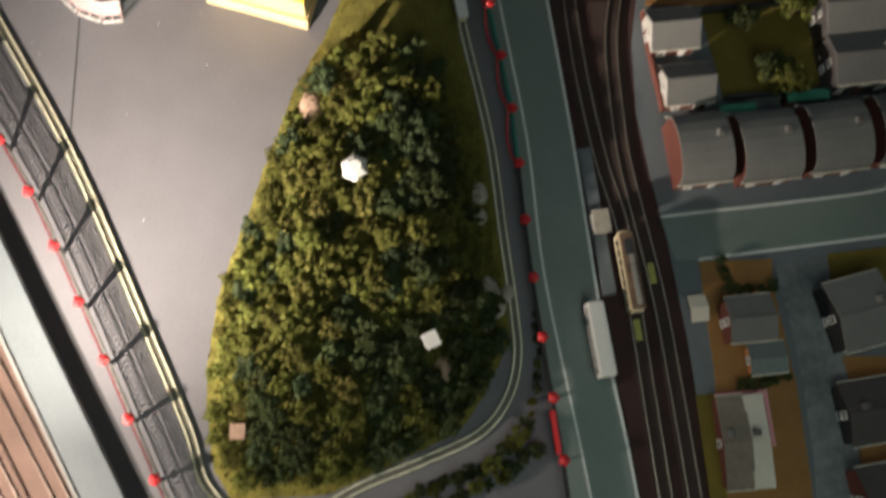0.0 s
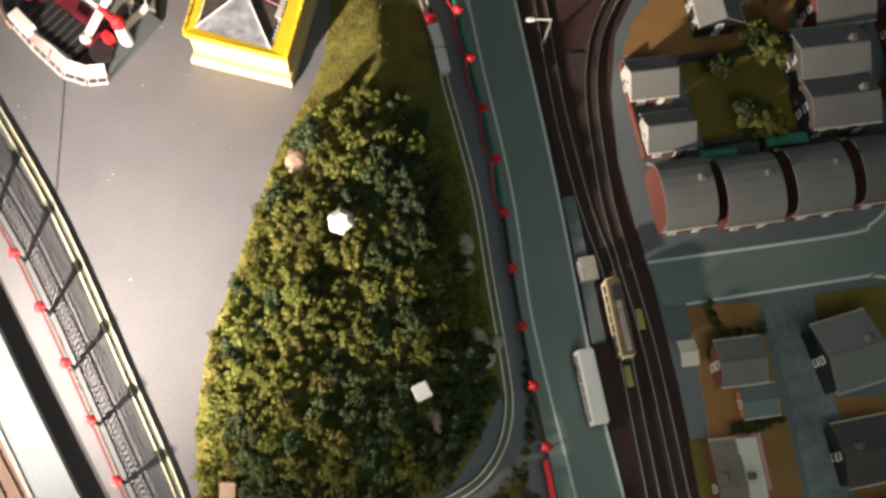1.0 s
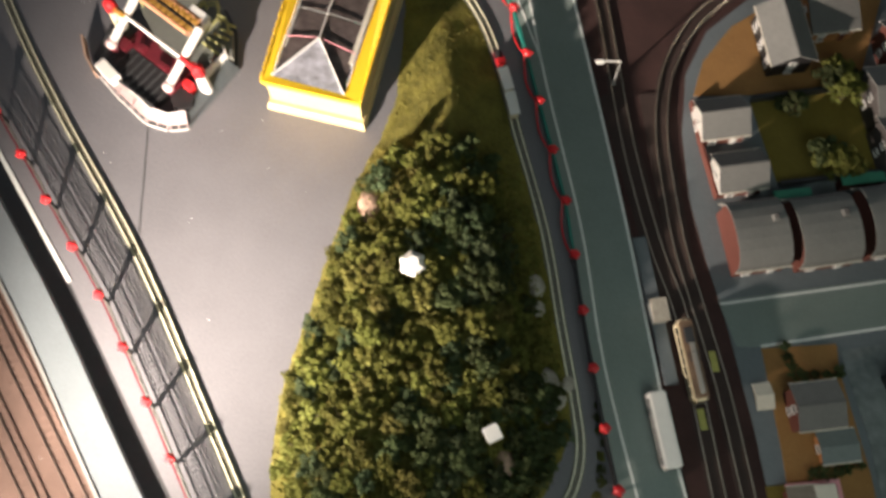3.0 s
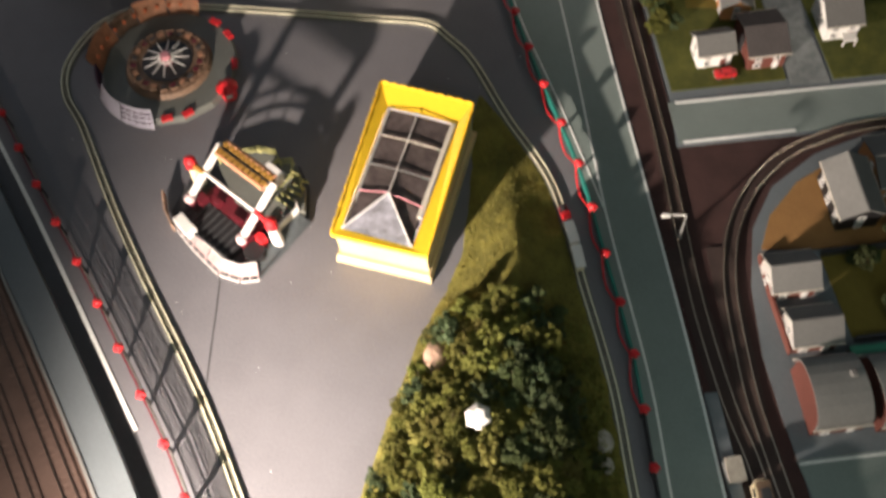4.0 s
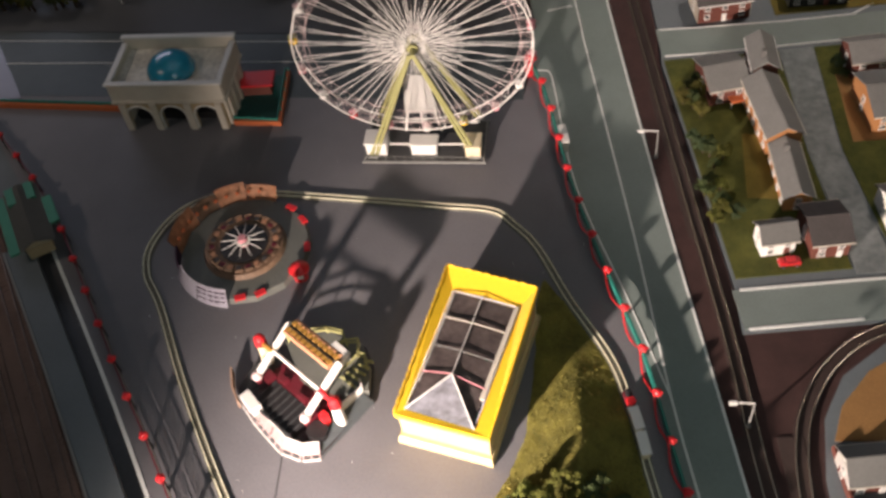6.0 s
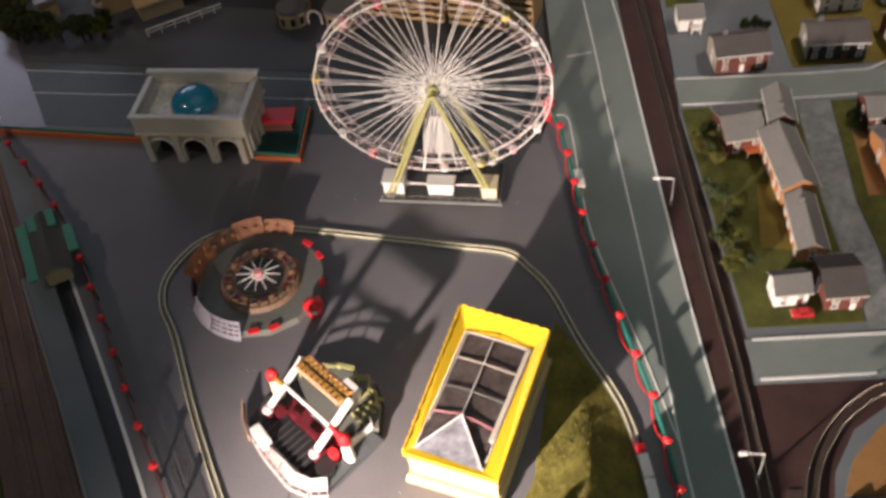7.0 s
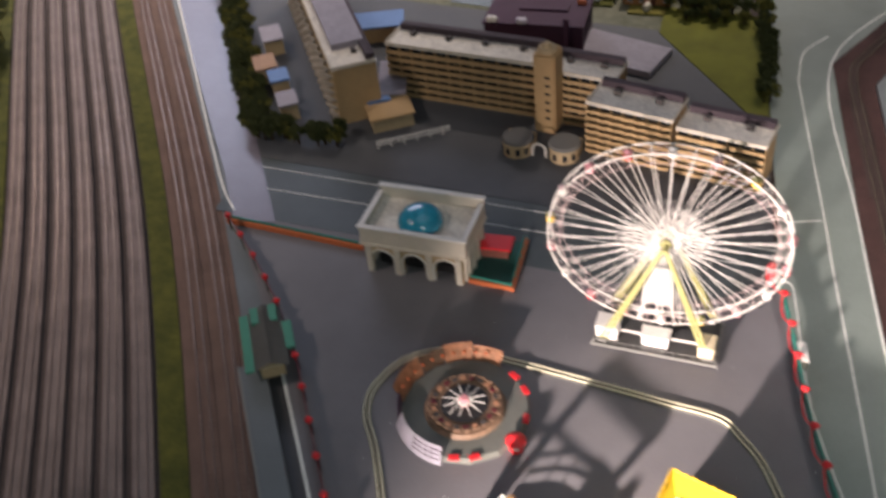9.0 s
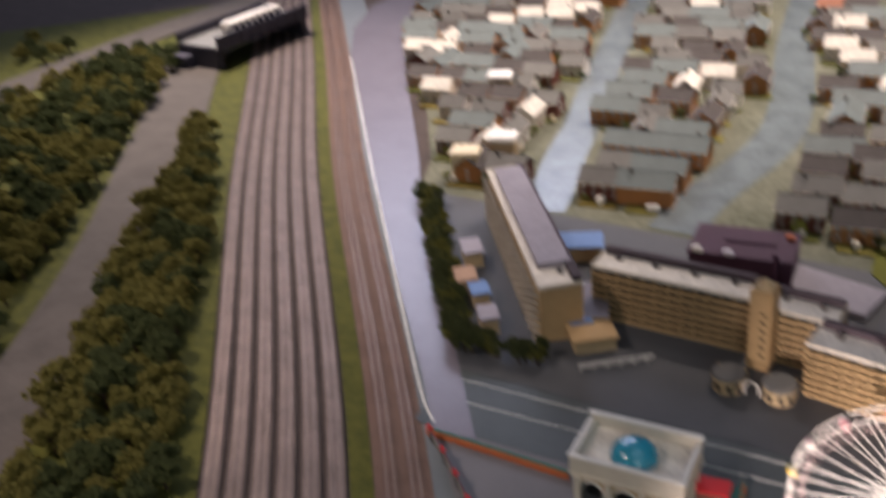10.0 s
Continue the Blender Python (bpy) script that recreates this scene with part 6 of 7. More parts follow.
def town():
    A = 12.0
    g, d_, r_ = M_ROOF, M_ROOF_D, M_ROOF_R
    white = "small white gabled house with a grey slate roof"
    house(0.258, 0.528, A, 0.041, 0.036, 0.023, 0.013, M_BRICK, g, white, 0, gable=M_WHITE)
    house(0.274, 0.474, A, 0.041, 0.034, 0.023, 0.013, M_BRICK, g, white, 0, gable=M_WHITE)
    row = "terraced house with dark red brick gables and a curved grey roof"
    for x, y, w in ((0.286, 0.411, 0.047), (0.347, 0.42, 0.053), (0.412, 0.436, 0.053), (0.476, 0.452, 0.05)):
        house(x, y, A, w, 0.062, 0.021, 0.022, M_BRICK, g, row, 1, curved=True)
    big = "large two-part house with a broad grey roof and chimneys"
    house(0.438, 0.514, A, 0.062, 0.047, 0.036, 0.01, M_ROOF_D, g, big, 1)
    house(0.43, 0.564, A, 0.064, 0.048, 0.037, 0.011, M_ROOF_D, g, big, 1)
    house(0.321, 0.622, A + 90, 0.062, 0.04, 0.028, 0.012, M_BLACK, g, "dark walled house with a grey roof in an ochre garden", 0)
    house(0.366, 0.66, A, 0.044, 0.056, 0.024, 0.01, M_BRICK_O, g, "low house with orange brick walls and a grey roof", 1)
    house(0.446, 0.622, A, 0.056, 0.04, 0.034, 0.013, M_BRICK, g, "brick house with a grey roof and white gutters", 3)
    house(0.53, 0.535, A, 0.06, 0.05, 0.034, 0.014, M_BRICK, g, row, 1)
    house(0.53, 0.61, A, 0.06, 0.05, 0.034, 0.014, M_BRICK, g, row, 1)
    # south of the cross road
    house(0.3335, 0.2565, 11, 0.036, 0.035, 0.029, 0.007, M_BRICK, g, "brick house with a shallow grey roof", 0)
    house(0.354, 0.225, 11, 0.028, 0.022, 0.015, 0.003, M_BRICK_O, M_ROOF_T, "low annex with a flat grey green roof", 0)
    house(0.293, 0.265, 11, 0.01, 0.016, 0.009, 0.003, M_BLACK, M_IVORY, "tiny pale shed beside the pavement", 0, win=False)
    # black walls here put the shade on the unlit west face into the colour
    house(0.433, 0.272, 20, 0.048, 0.058, 0.03, 0.01, M_BLACK, g, "house with walls blackened for shade and a broad grey roof", 1)
    house(0.324, 0.149, 9, 0.019, 0.074, 0.02, 0.006, M_BRICK, M_ROOF_B, "long house with a worn brown grey roof", 2)
    house(0.344, 0.152, 9, 0.012, 0.072, 0.021, 0.003, M_IVORY, M_IVORY, "pale flat-roofed annex with roof boxes", 2)
    house(0.447, 0.187, 14, 0.05, 0.05, 0.022, 0.01, M_BLACK, d_, "black walled house with a dark roof", 2)
    house(0.457, 0.115, 14, 0.045, 0.05, 0.026, 0.012, M_BRICK, d_, "brick house with a black roof", 1)
    house(0.338, 0.06, 9, 0.045, 0.05, 0.024, 0.01, M_BRICK, M_ROOF_B, "brick house with a brown grey roof", 1)
    # between the second and third cross road
    house(0.1915, 0.7985, 14, 0.036, 0.029, 0.025, 0.011, M_WHITE, g, "white gabled house with a grey roof on a green lawn", 0)
    house(0.2435, 0.813, 12, 0.04, 0.056, 0.026, 0.011, M_BRICK, d_, "brick house with a dark brown roof", 0)
    house(0.213, 0.893, 98, 0.084, 0.03, 0.024, 0.009, M_BRICK_O, g, "long house with orange brick walls and a grey roof", 1)
    house(0.196, 0.99, 104, 0.1, 0.04, 0.032, 0.012, M_BRICK_O, g, "tall long house with orange brick walls and a grey roof", 0)
    house(0.139, 1.056, 18, 0.048, 0.062, 0.026, 0.012, M_BRICK, g, "brick house with a grey roof and an orange porch", 0, porch=M_ORANGE)
    house(0.187, 1.078, 96, 0.058, 0.03, 0.04, 0.01, M_BRICK, g, "narrow house with a grey roof and white gutters", 3)
    house(0.327, 0.853, A, 0.036, 0.045, 0.026, 0.013, M_WHITE, g, "white house with a porch and a grey roof", 1, porch=M_WHITE)
    house(0.328, 1.024, A, 0.046, 0.076, 0.028, 0.014, M_BRICK_O, g, "orange brick house with white trim and a grey roof", 1, porch=M_WHITE)
    house(0.318, 1.105, A, 0.05, 0.046, 0.028, 0.012, M_BRICK, g, "brick house with a pale grey roof", 0)
    house(0.36, 0.92, A, 0.05, 0.045, 0.028, 0.012, M_WHITE, g, "white house with a grey roof", 1)
    # north of the third cross road
    house(0.14, 1.216, 14, 0.07, 0.05, 0.03, 0.013, M_BRICK, d_, "dark roofed house with white gable edges", 3, gable=M_IVORY)
    house(0.268, 1.252, 8, 0.078, 0.052, 0.03, 0.013, M_BLACK, d_, "black walled house with a dark brown roof", 3, gable=M_IVORY)
    house(0.072, 1.297, 12, 0.034, 0.034, 0.022, 0.01, M_WHITE, g, "small bright white house with a porch", 0, porch=M_WHITE)
    house(0.11, 1.42, 102, 0.07, 0.056, 0.032, 0.015, M_BRICK, g, "brick house with a large grey roof", 1)
    house(0.21, 1.44, A, 0.058, 0.06, 0.03, 0.016, M_BRICK, g, "dark brick house with a grey roof", 1)
    house(0.28, 1.365, A, 0.062, 0.05, 0.026, 0.012, M_WHITE, r_, "white house with an orange red tiled roof", 0)
    house(0.27, 1.455, A, 0.05, 0.05, 0.03, 0.014, M_WHITE, g, "bright white house with a grey roof", 1, porch=M_WHITE)
    for x, y, wall, roof in ((0.37, 1.28, M_BRICK, g), (0.37, 1.39, M_WHITE, g), (0.1, 1.56, M_BRICK_O, g), (0.2, 1.56, M_WHITE, r_), (0.3, 1.58, M_BRICK, g), (0.12, 1.69, M_WHITE, g), (0.22, 1.71, M_BRICK, d_)):
        house(x, y, A, 0.06, 0.05, 0.03, 0.014, wall, roof, "town house with a pitched slate roof" if roof is not r_ else "town house with a red tiled roof", 1)
    # pink kerb round the long house, olive strip beside the pavement
    slab("kerb_pink", [(0.311, 0.191), (0.357, 0.199), (0.366, 0.15), (0.363, 0.1495), (0.3545, 0.194), (0.3115, 0.187)], 0.006, M_PINK, "low faded pink kerb round a garden", "kerb")
    slab("verge_town", [(0.295, 0.188), (0.311, 0.191), (0.321, 0.123), (0.335, 0.02), (0.322, 0.02), (0.306, 0.122)], 0.003, M_LAWN, "olive strip beside the pavement", "verge")


town()


def garden_things():
    rng = random.Random(21)
    for x, y, s in ((0.35, 0.498, 1.3), (0.363, 0.494, 1.6), (0.375, 0.489, 1.3), (0.362, 0.505, 1.2), (0.363, 0.576, 1.4), (0.378, 0.564, 1.5), (0.372, 0.588, 1.3), (0.385, 0.58, 1.2), (0.329, 0.55, 1.0), (0.338, 0.555, 0.9), (0.32, 0.553, 0.7)):
        tree(x, y, 0.002, s, rng.random() < 0.6, "bushy green garden tree on the lawn", "garden trees")
    for x, y in ((0.314, 0.312), (0.316, 0.303), (0.319, 0.295), (0.322, 0.288), (0.331, 0.287), (0.341, 0.288), (0.351, 0.29), (0.36, 0.292), (0.334, 0.201), (0.344, 0.203), (0.354, 0.205), (0.364, 0.208), (0.374, 0.211)):
        tree(x, y, 0.0, rng.uniform(0.45, 0.6), True, "small dark green hedge bush", "hedge bushes")
    for i in range(26):
        y = 0.82 + 0.26 * rng.random()
        x = 0.15 - (y - 0.745) * 0.2 + rng.uniform(-0.008, 0.026)
        tree(x, y, 0.0, rng.uniform(0.5, 1.0), rng.random() < 0.5, "dark green garden bush behind houses", "garden bushes")
    for i in range(8):
        tree(0.06 + rng.uniform(-0.012, 0.012) - i * 0.004, 1.36 + i * 0.024, 0.0, rng.uniform(0.6, 1.0), rng.random() < 0.5, "dark green garden bush behind houses", "garden bushes")
    for x, y, s in ((0.15, 1.278, 0.9), (0.165, 1.283, 1.0), (0.18, 1.283, 0.8), (0.29, 1.08, 0.7), (0.285, 1.1, 0.8)):
        tree(x, y, 0.0, s, True, "dark green garden bush behind houses", "garden bushes")
    # green sheds behind the terrace
    for x, y, w in ((0.324, 0.456, 0.036), (0.391, 0.477, 0.042)):
        root = thing("shed", pose(x, y, 0.001, 0, 0, 11), "low green garden shed behind the terrace", "shed", "green sheds")
        bm = bmesh.new()
        box(bm, (0, 0, 0.008), (w * 0.95, 0.008, 0.016))
        part("wall", bm, M_BRICK, root)
        bm = bmesh.new()
        soft_box(bm, (0, 0, 0.017), (w, 0.0105, 0.0022), 0.0006)
        part("roof", bm, M_GREEN, root, "green roof")
    # garden walls
    for pts, lab in (([(0.233, 0.552), (0.241, 0.51), (0.256, 0.452)], "dark red brick garden wall"), ([(0.292, 0.559), (0.4, 0.583)], "grey garden wall"), ([(0.316, 0.471), (0.418, 0.492)], "dark garden wall"), ([(0.404, 0.582), (0.422, 0.497)], "dark garden wall")):
        bm = bmesh.new()
        ribbon(bm, [Vector(p) for p in pts], -0.0012, 0.0012, -0.002, 0.011)
        single("garden_wall", bm, M_BRICK if "red" in lab else M_DGREY, lab, "wall")


garden_things()


# ---- vehicles ----
def wheel_set(root, xs, ys, r=0.0026):
    bm = bmesh.new()
    tube(bm, (-0.0012, 0, 0), (0.0012, 0, 0), r, seg=12)
    tyre = to_mesh("wheel", bm, M_BLACK)
    bm = bmesh.new()
    tube(bm, (-0.0014, 0, 0), (0.0014, 0, 0), r * 0.5, seg=10)
    rim = to_mesh("rim", bm, M_GREY)
    for x in xs:
        for y in ys:
            w = part("wheel", tyre, None, root, m=pose(x, y, r))
            part("rim", rim, None, w)


def bus():
    root = thing("bus", pose(0.2045, 0.228, 0.0012, 0, 0, 13.5), "white single-deck bus on the main road", "bus")
    L, W, H = 0.067, 0.0155, 0.019
    bm = bmesh.new()
    soft_box(bm, (0, 0, 0.0022 + H / 2), (W, L, H), 0.0015)
    part("body", bm, M_WHITE, root)
    for s in (-1, 1):
        for k in range(7):
            bm = bmesh.new()
            box(bm, (s * W / 2, -L / 2 + 0.008 + k * 0.0085, 0.0145), (0.0006, 0.0075, 0.006))
            part("window", bm, M_WINDOW, root)
        bm = bmesh.new()
        box(bm, (s * W / 2, 0, 0.0065), (0.0007, L * 0.96, 0.0022))
        part("stripe", bm, M_DGREY, root)
        bm = bmesh.new()
        box(bm, (0, s * L / 2, 0.0145), (W * 0.84, 0.0007, 0.007))
        part("windscreen", bm, M_WINDOW, root)
    wheel_set(root, (-W / 2 + 0.001, W / 2 - 0.001), (-L * 0.32, L * 0.32))


bus()


def tram():
    root = thing("tram", pose(0.2285, 0.291, 0.0036, 0, 0, 12.5), "silver and ochre tram waiting at the stop", "tram")
    L, W, H = 0.074, 0.0145, 0.019
    bm = bmesh.new()
    soft_box(bm, (0, 0, 0.001 + H / 2), (W, L, H), 0.0028)
    part("body", bm, M_CREAM, root)
    bm = bmesh.new()
    soft_box(bm, (0, 0, 0.0205), (W * 0.86, L * 0.95, 0.002), 0.0007)
    part("roof", bm, M_BROWNP, root, "dark bronze roof")
    bm = bmesh.new()
    soft_box(bm, (0.001, -0.004, 0.0219), (W * 0.3, L * 0.74, 0.0014), 0.0005)
    part("roof_ridge", bm, M_SILVER, root, "shiny silver roof ridge")
    bm = bmesh.new()
    soft_box(bm, (0, 0.021, 0.0225), (W * 0.55, 0.014, 0.0025), 0.0006)
    part("roof_box", bm, M_DGREY, root)
    bm = bmesh.new()
    for a, b in (((-0.004, 0.005, 0.0215), (-0.004, -0.004, 0.0265)), ((0.004, 0.005, 0.0215), (0.004, -0.004, 0.0265)), ((-0.004, -0.004, 0.0265), (-0.004, 0.004, 0.03)), ((0.004, -0.004, 0.0265), (0.004, 0.004, 0.03)), ((-0.0055, 0.004, 0.03), (0.0055, 0.004, 0.03))):
        tube(bm, a, b, 0.0003, seg=4)
    part("pantograph", bm, M_BLACK, root)
    for s in (-1, 1):
        for k in range(7):
            bm = bmesh.new()
            box(bm, (s * W / 2, -L / 2 + 0.01 + k * 0.009, 0.013), (0.0006, 0.0075, 0.006))
            part("window", bm, M_WINDOW, root)
        bm = bmesh.new()
        box(bm, (0, s * L / 2, 0.013), (W * 0.6, 0.0007, 0.0065))
        part("windscreen", bm, M_WINDOW, root)
    wheel_set(root, (-0.0052, 0.0052), (-0.022, 0.022), 0.0018)


tram()


def park_train():
    """Little train on the park railway."""
    names = (("locomotive", M_RED, 0.017, 0.0), ("coach", M_WHITE, 0.0255, 0.026), ("coach", M_WHITE, 0.0255, 0.0535))
    pts = resample(smooth([(-0.067, 0.774), (-0.026, 0.705), (0.024, 0.63), (0.05, 0.559), (0.064, 0.51), (0.095, 0.409)], 24), 0.0005)
    start = 440
    for name, material, L, off in names:
        p, d = pts[start + int(off / 0.0005)]
        rz = math.degrees(math.atan2(d.y, d.x)) - 90
        loco = name == "locomotive"
        root = thing(name, pose(p.x, p.y, 0.0036, 0, 0, rz), "small red and black locomotive on the park railway" if loco else "small coach with a flat white roof on the park railway", "locomotive" if loco else "railway coach", "" if loco else "coaches of the park train")
        bm = bmesh.new()
        soft_box(bm, (0, 0, 0.0045), (0.0085, L * 0.92, 0.007), 0.0008)
        part("body", bm, M_MAROON if loco else M_CREAM, root)
        if loco:
            bm = bmesh.new()
            tube(bm, (0, 0.006, 0.0085), (0, -0.007, 0.0085), 0.0032, seg=10)
            part("boiler", bm, M_BLACK, root)
            bm = bmesh.new()
            tube(bm, (0, -0.005, 0.01), (0, -0.005, 0.0145), 0.0011, 0.0015, 8)
            part("funnel", bm, M_BLACK, root)
            bm = bmesh.new()
            box(bm, (0, 0.006, 0.0105), (0.0085, 0.006, 0.006))
            part("cab", bm, M_RED, root)
        else:
            bm = bmesh.new()
            for sx in (-1, 1):
                for k in range(4):
                    tube(bm, (sx * 0.0036, -L * 0.4 + k * L * 0.266, 0.007), (sx * 0.0036, -L * 0.4 + k * L * 0.266, 0.0118), 0.0004, seg=4)
            part("roof_post", bm, M_GREY, root)
            bm = bmesh.new()
            soft_box(bm, (0, 0, 0.0124), (0.0105, L, 0.0014), 0.0004)
            part("roof", bm, M_WHITE, root)
        wheel_set(root, (-0.003, 0.003), (-L * 0.28, L * 0.28), 0.0012)


park_train()


def car(x, y, z, rz, material, label):
    root = thing("car", pose(x, y, z, 0, 0, rz), label, "car", "parked cars")
    bm = bmesh.new()
    soft_box(bm, (0, 0, 0.0042), (0.0105, 0.024, 0.0045), 0.0012)
    part("body", bm, material, root)
    bm = bmesh.new()
    soft_box(bm, (0, -0.001, 0.0078), (0.009, 0.0125, 0.0035), 0.0012)
    cabin = part("cabin", bm, material, root)
    for s in (-1, 1):
        bm = bmesh.new()
        box(bm, (s * 0.0045, -0.001, 0.0079), (0.0005, 0.0095, 0.002))
        part("side_window", bm, M_WINDOW, cabin)
        bm = bmesh.new()
        box(bm, (0, -0.001 + s * 0.0063, 0.0079), (0.0075, 0.0005, 0.002))
        part("windscreen", bm, M_WINDOW, cabin)
        bm = bmesh.new()
        box(bm, (s * 0.0035, 0.012, 0.0044), (0.002, 0.0006, 0.0012))
        part("headlight", bm, M_WHITE, root)
    wheel_set(root, (-0.0048, 0.0048), (-0.0072, 0.0072), 0.002)


car(0.2065, 0.7725, 0.0022, 101, M_RED, "small red car parked on the lawn edge")


# ---- street furniture ----
def street_lamp(x, y, rz):
    root = thing("street_lamp", pose(x, y, 0.0005, 0, 0, rz), "grey street lamp with a white head over the road", "street lamp", "street lamps")
    bm = bmesh.new()
    tube(bm, (0, 0, 0), (0, 0, 0.045), 0.0012, 0.0008, 8)
    disc(bm, (0, 0), 0.0022, 0, 0.003, 10)
    part("pole", bm, M_GREY, root)
    bm = bmesh.new()
    tube(bm, (0, 0, 0.0445), (-0.019, 0, 0.048), 0.0008, seg=6)
    part("arm", bm, M_WHITE, root)
    bm = bmesh.new()
    soft_box(bm, (-0.0205, 0, 0.0475), (0.0085, 0.0045, 0.003), 0.0009)
    part("head", bm, M_WHITE, root, "white lamp head")


for x, y in ((0.157, 0.569), (0.0615, 0.9265)):
    street_lamp(x, y, 10)
for x, y in ((0.2475, 0.295), (0.2365, 0.242)):
    bm = bmesh.new()
    box(bm, (0, 0, 0), (0.006, 0.019, 0.0016))
    single("crossing_plate", bm, M_YPATCH, "pale yellow plate between the tram rails", "plate", "crossing plates", m=pose(x + 0.0045, y, 0.0012, 0, 0, 12))

# ---- blocks of flats ----
def flats_block(x, y, rz, L, D, H, floors, bays, label, zig=0.0, front=None, back=None):
    """Long slab: the balcony front looks to -y."""
    root = thing("flats", pose(x, y, 0, 0, 0, rz), label, "block of flats", "blocks of flats")
    bm = bmesh.new()
    box(bm, (0, D * 0.05, H / 2), (L, D * 0.9, H))
    part("wall", bm, M_TAN, root)
    fh = H / floors
    for f in range(floors):
        z = f * fh
        bm = bmesh.new()
        n = bays * 2
        pts = [Vector((-L / 2 + L * i / n, -D / 2 - 0.0035 - (zig if i % 2 else 0.0))) for i in range(n + 1)]
        ribbon(bm, pts, -0.0012, 0.0012, z + 0.0012, z + fh * 0.5)
        bal = part("balcony", bm, front or M_TAN, root, "tan balcony parapet" if not front else "ivory balcony parapet")
        bm = bmesh.new()
        box(bm, (0, -D / 2 + 0.001, z + 0.0008), (L, 0.011, 0.0016))
        part("floor_slab", bm, M_SAND, bal)
        bm = bmesh.new()
        box(bm, (0, -D * 0.4 - 0.0006, z + fh * 0.56), (L * 0.99, 0.001, fh * 0.72))
        band_ = part("window_band", bm, back or M_WINDOW, root, "dark window band")
        bm = bmesh.new()
        for i in range(bays + 1):
            box(bm, (-L / 2 + L * i / bays, -D * 0.45, z + fh / 2), (0.0012, D * 0.1, fh))
        tagged(part("fin", bm, M_TAN, band_), kind="stuff")
    bm = bmesh.new()
    soft_box(bm, (0, 0.0, H + 0.0015), (L + 0.004, D + 0.004, 0.003), 0.0008)
    rf = part("roof", bm, M_ROOFW, root, "pale flat roof")
    bm = bmesh.new()
    box(bm, (0, D * 0.4, H + 0.0085), (L * 0.98, D * 0.2, 0.011))
    part("roof_house", bm, M_PLUM, rf, "dark plum ridge along the roof")
    for i in range(max(2, bays // 3)):
        bm = bmesh.new()
        box(bm, (-L / 2 + L * (i + 0.5) / max(2, bays // 3), D * 0.12, H + 0.006), (0.01, 0.009, 0.008))
        part("vent", bm, M_ROOF_D, rf)
    bm = bmesh.new()
    for s in (-1, 1):
        box(bm, (s * (L / 2 + 0.0012), 0, H + 0.0045), (0.0018, D, 0.004))
    box(bm, (0, -D / 2 - 0.0008, H + 0.0045), (L, 0.0018, 0.004))
    part("parapet", bm, M_IVORY, rf)
    return root


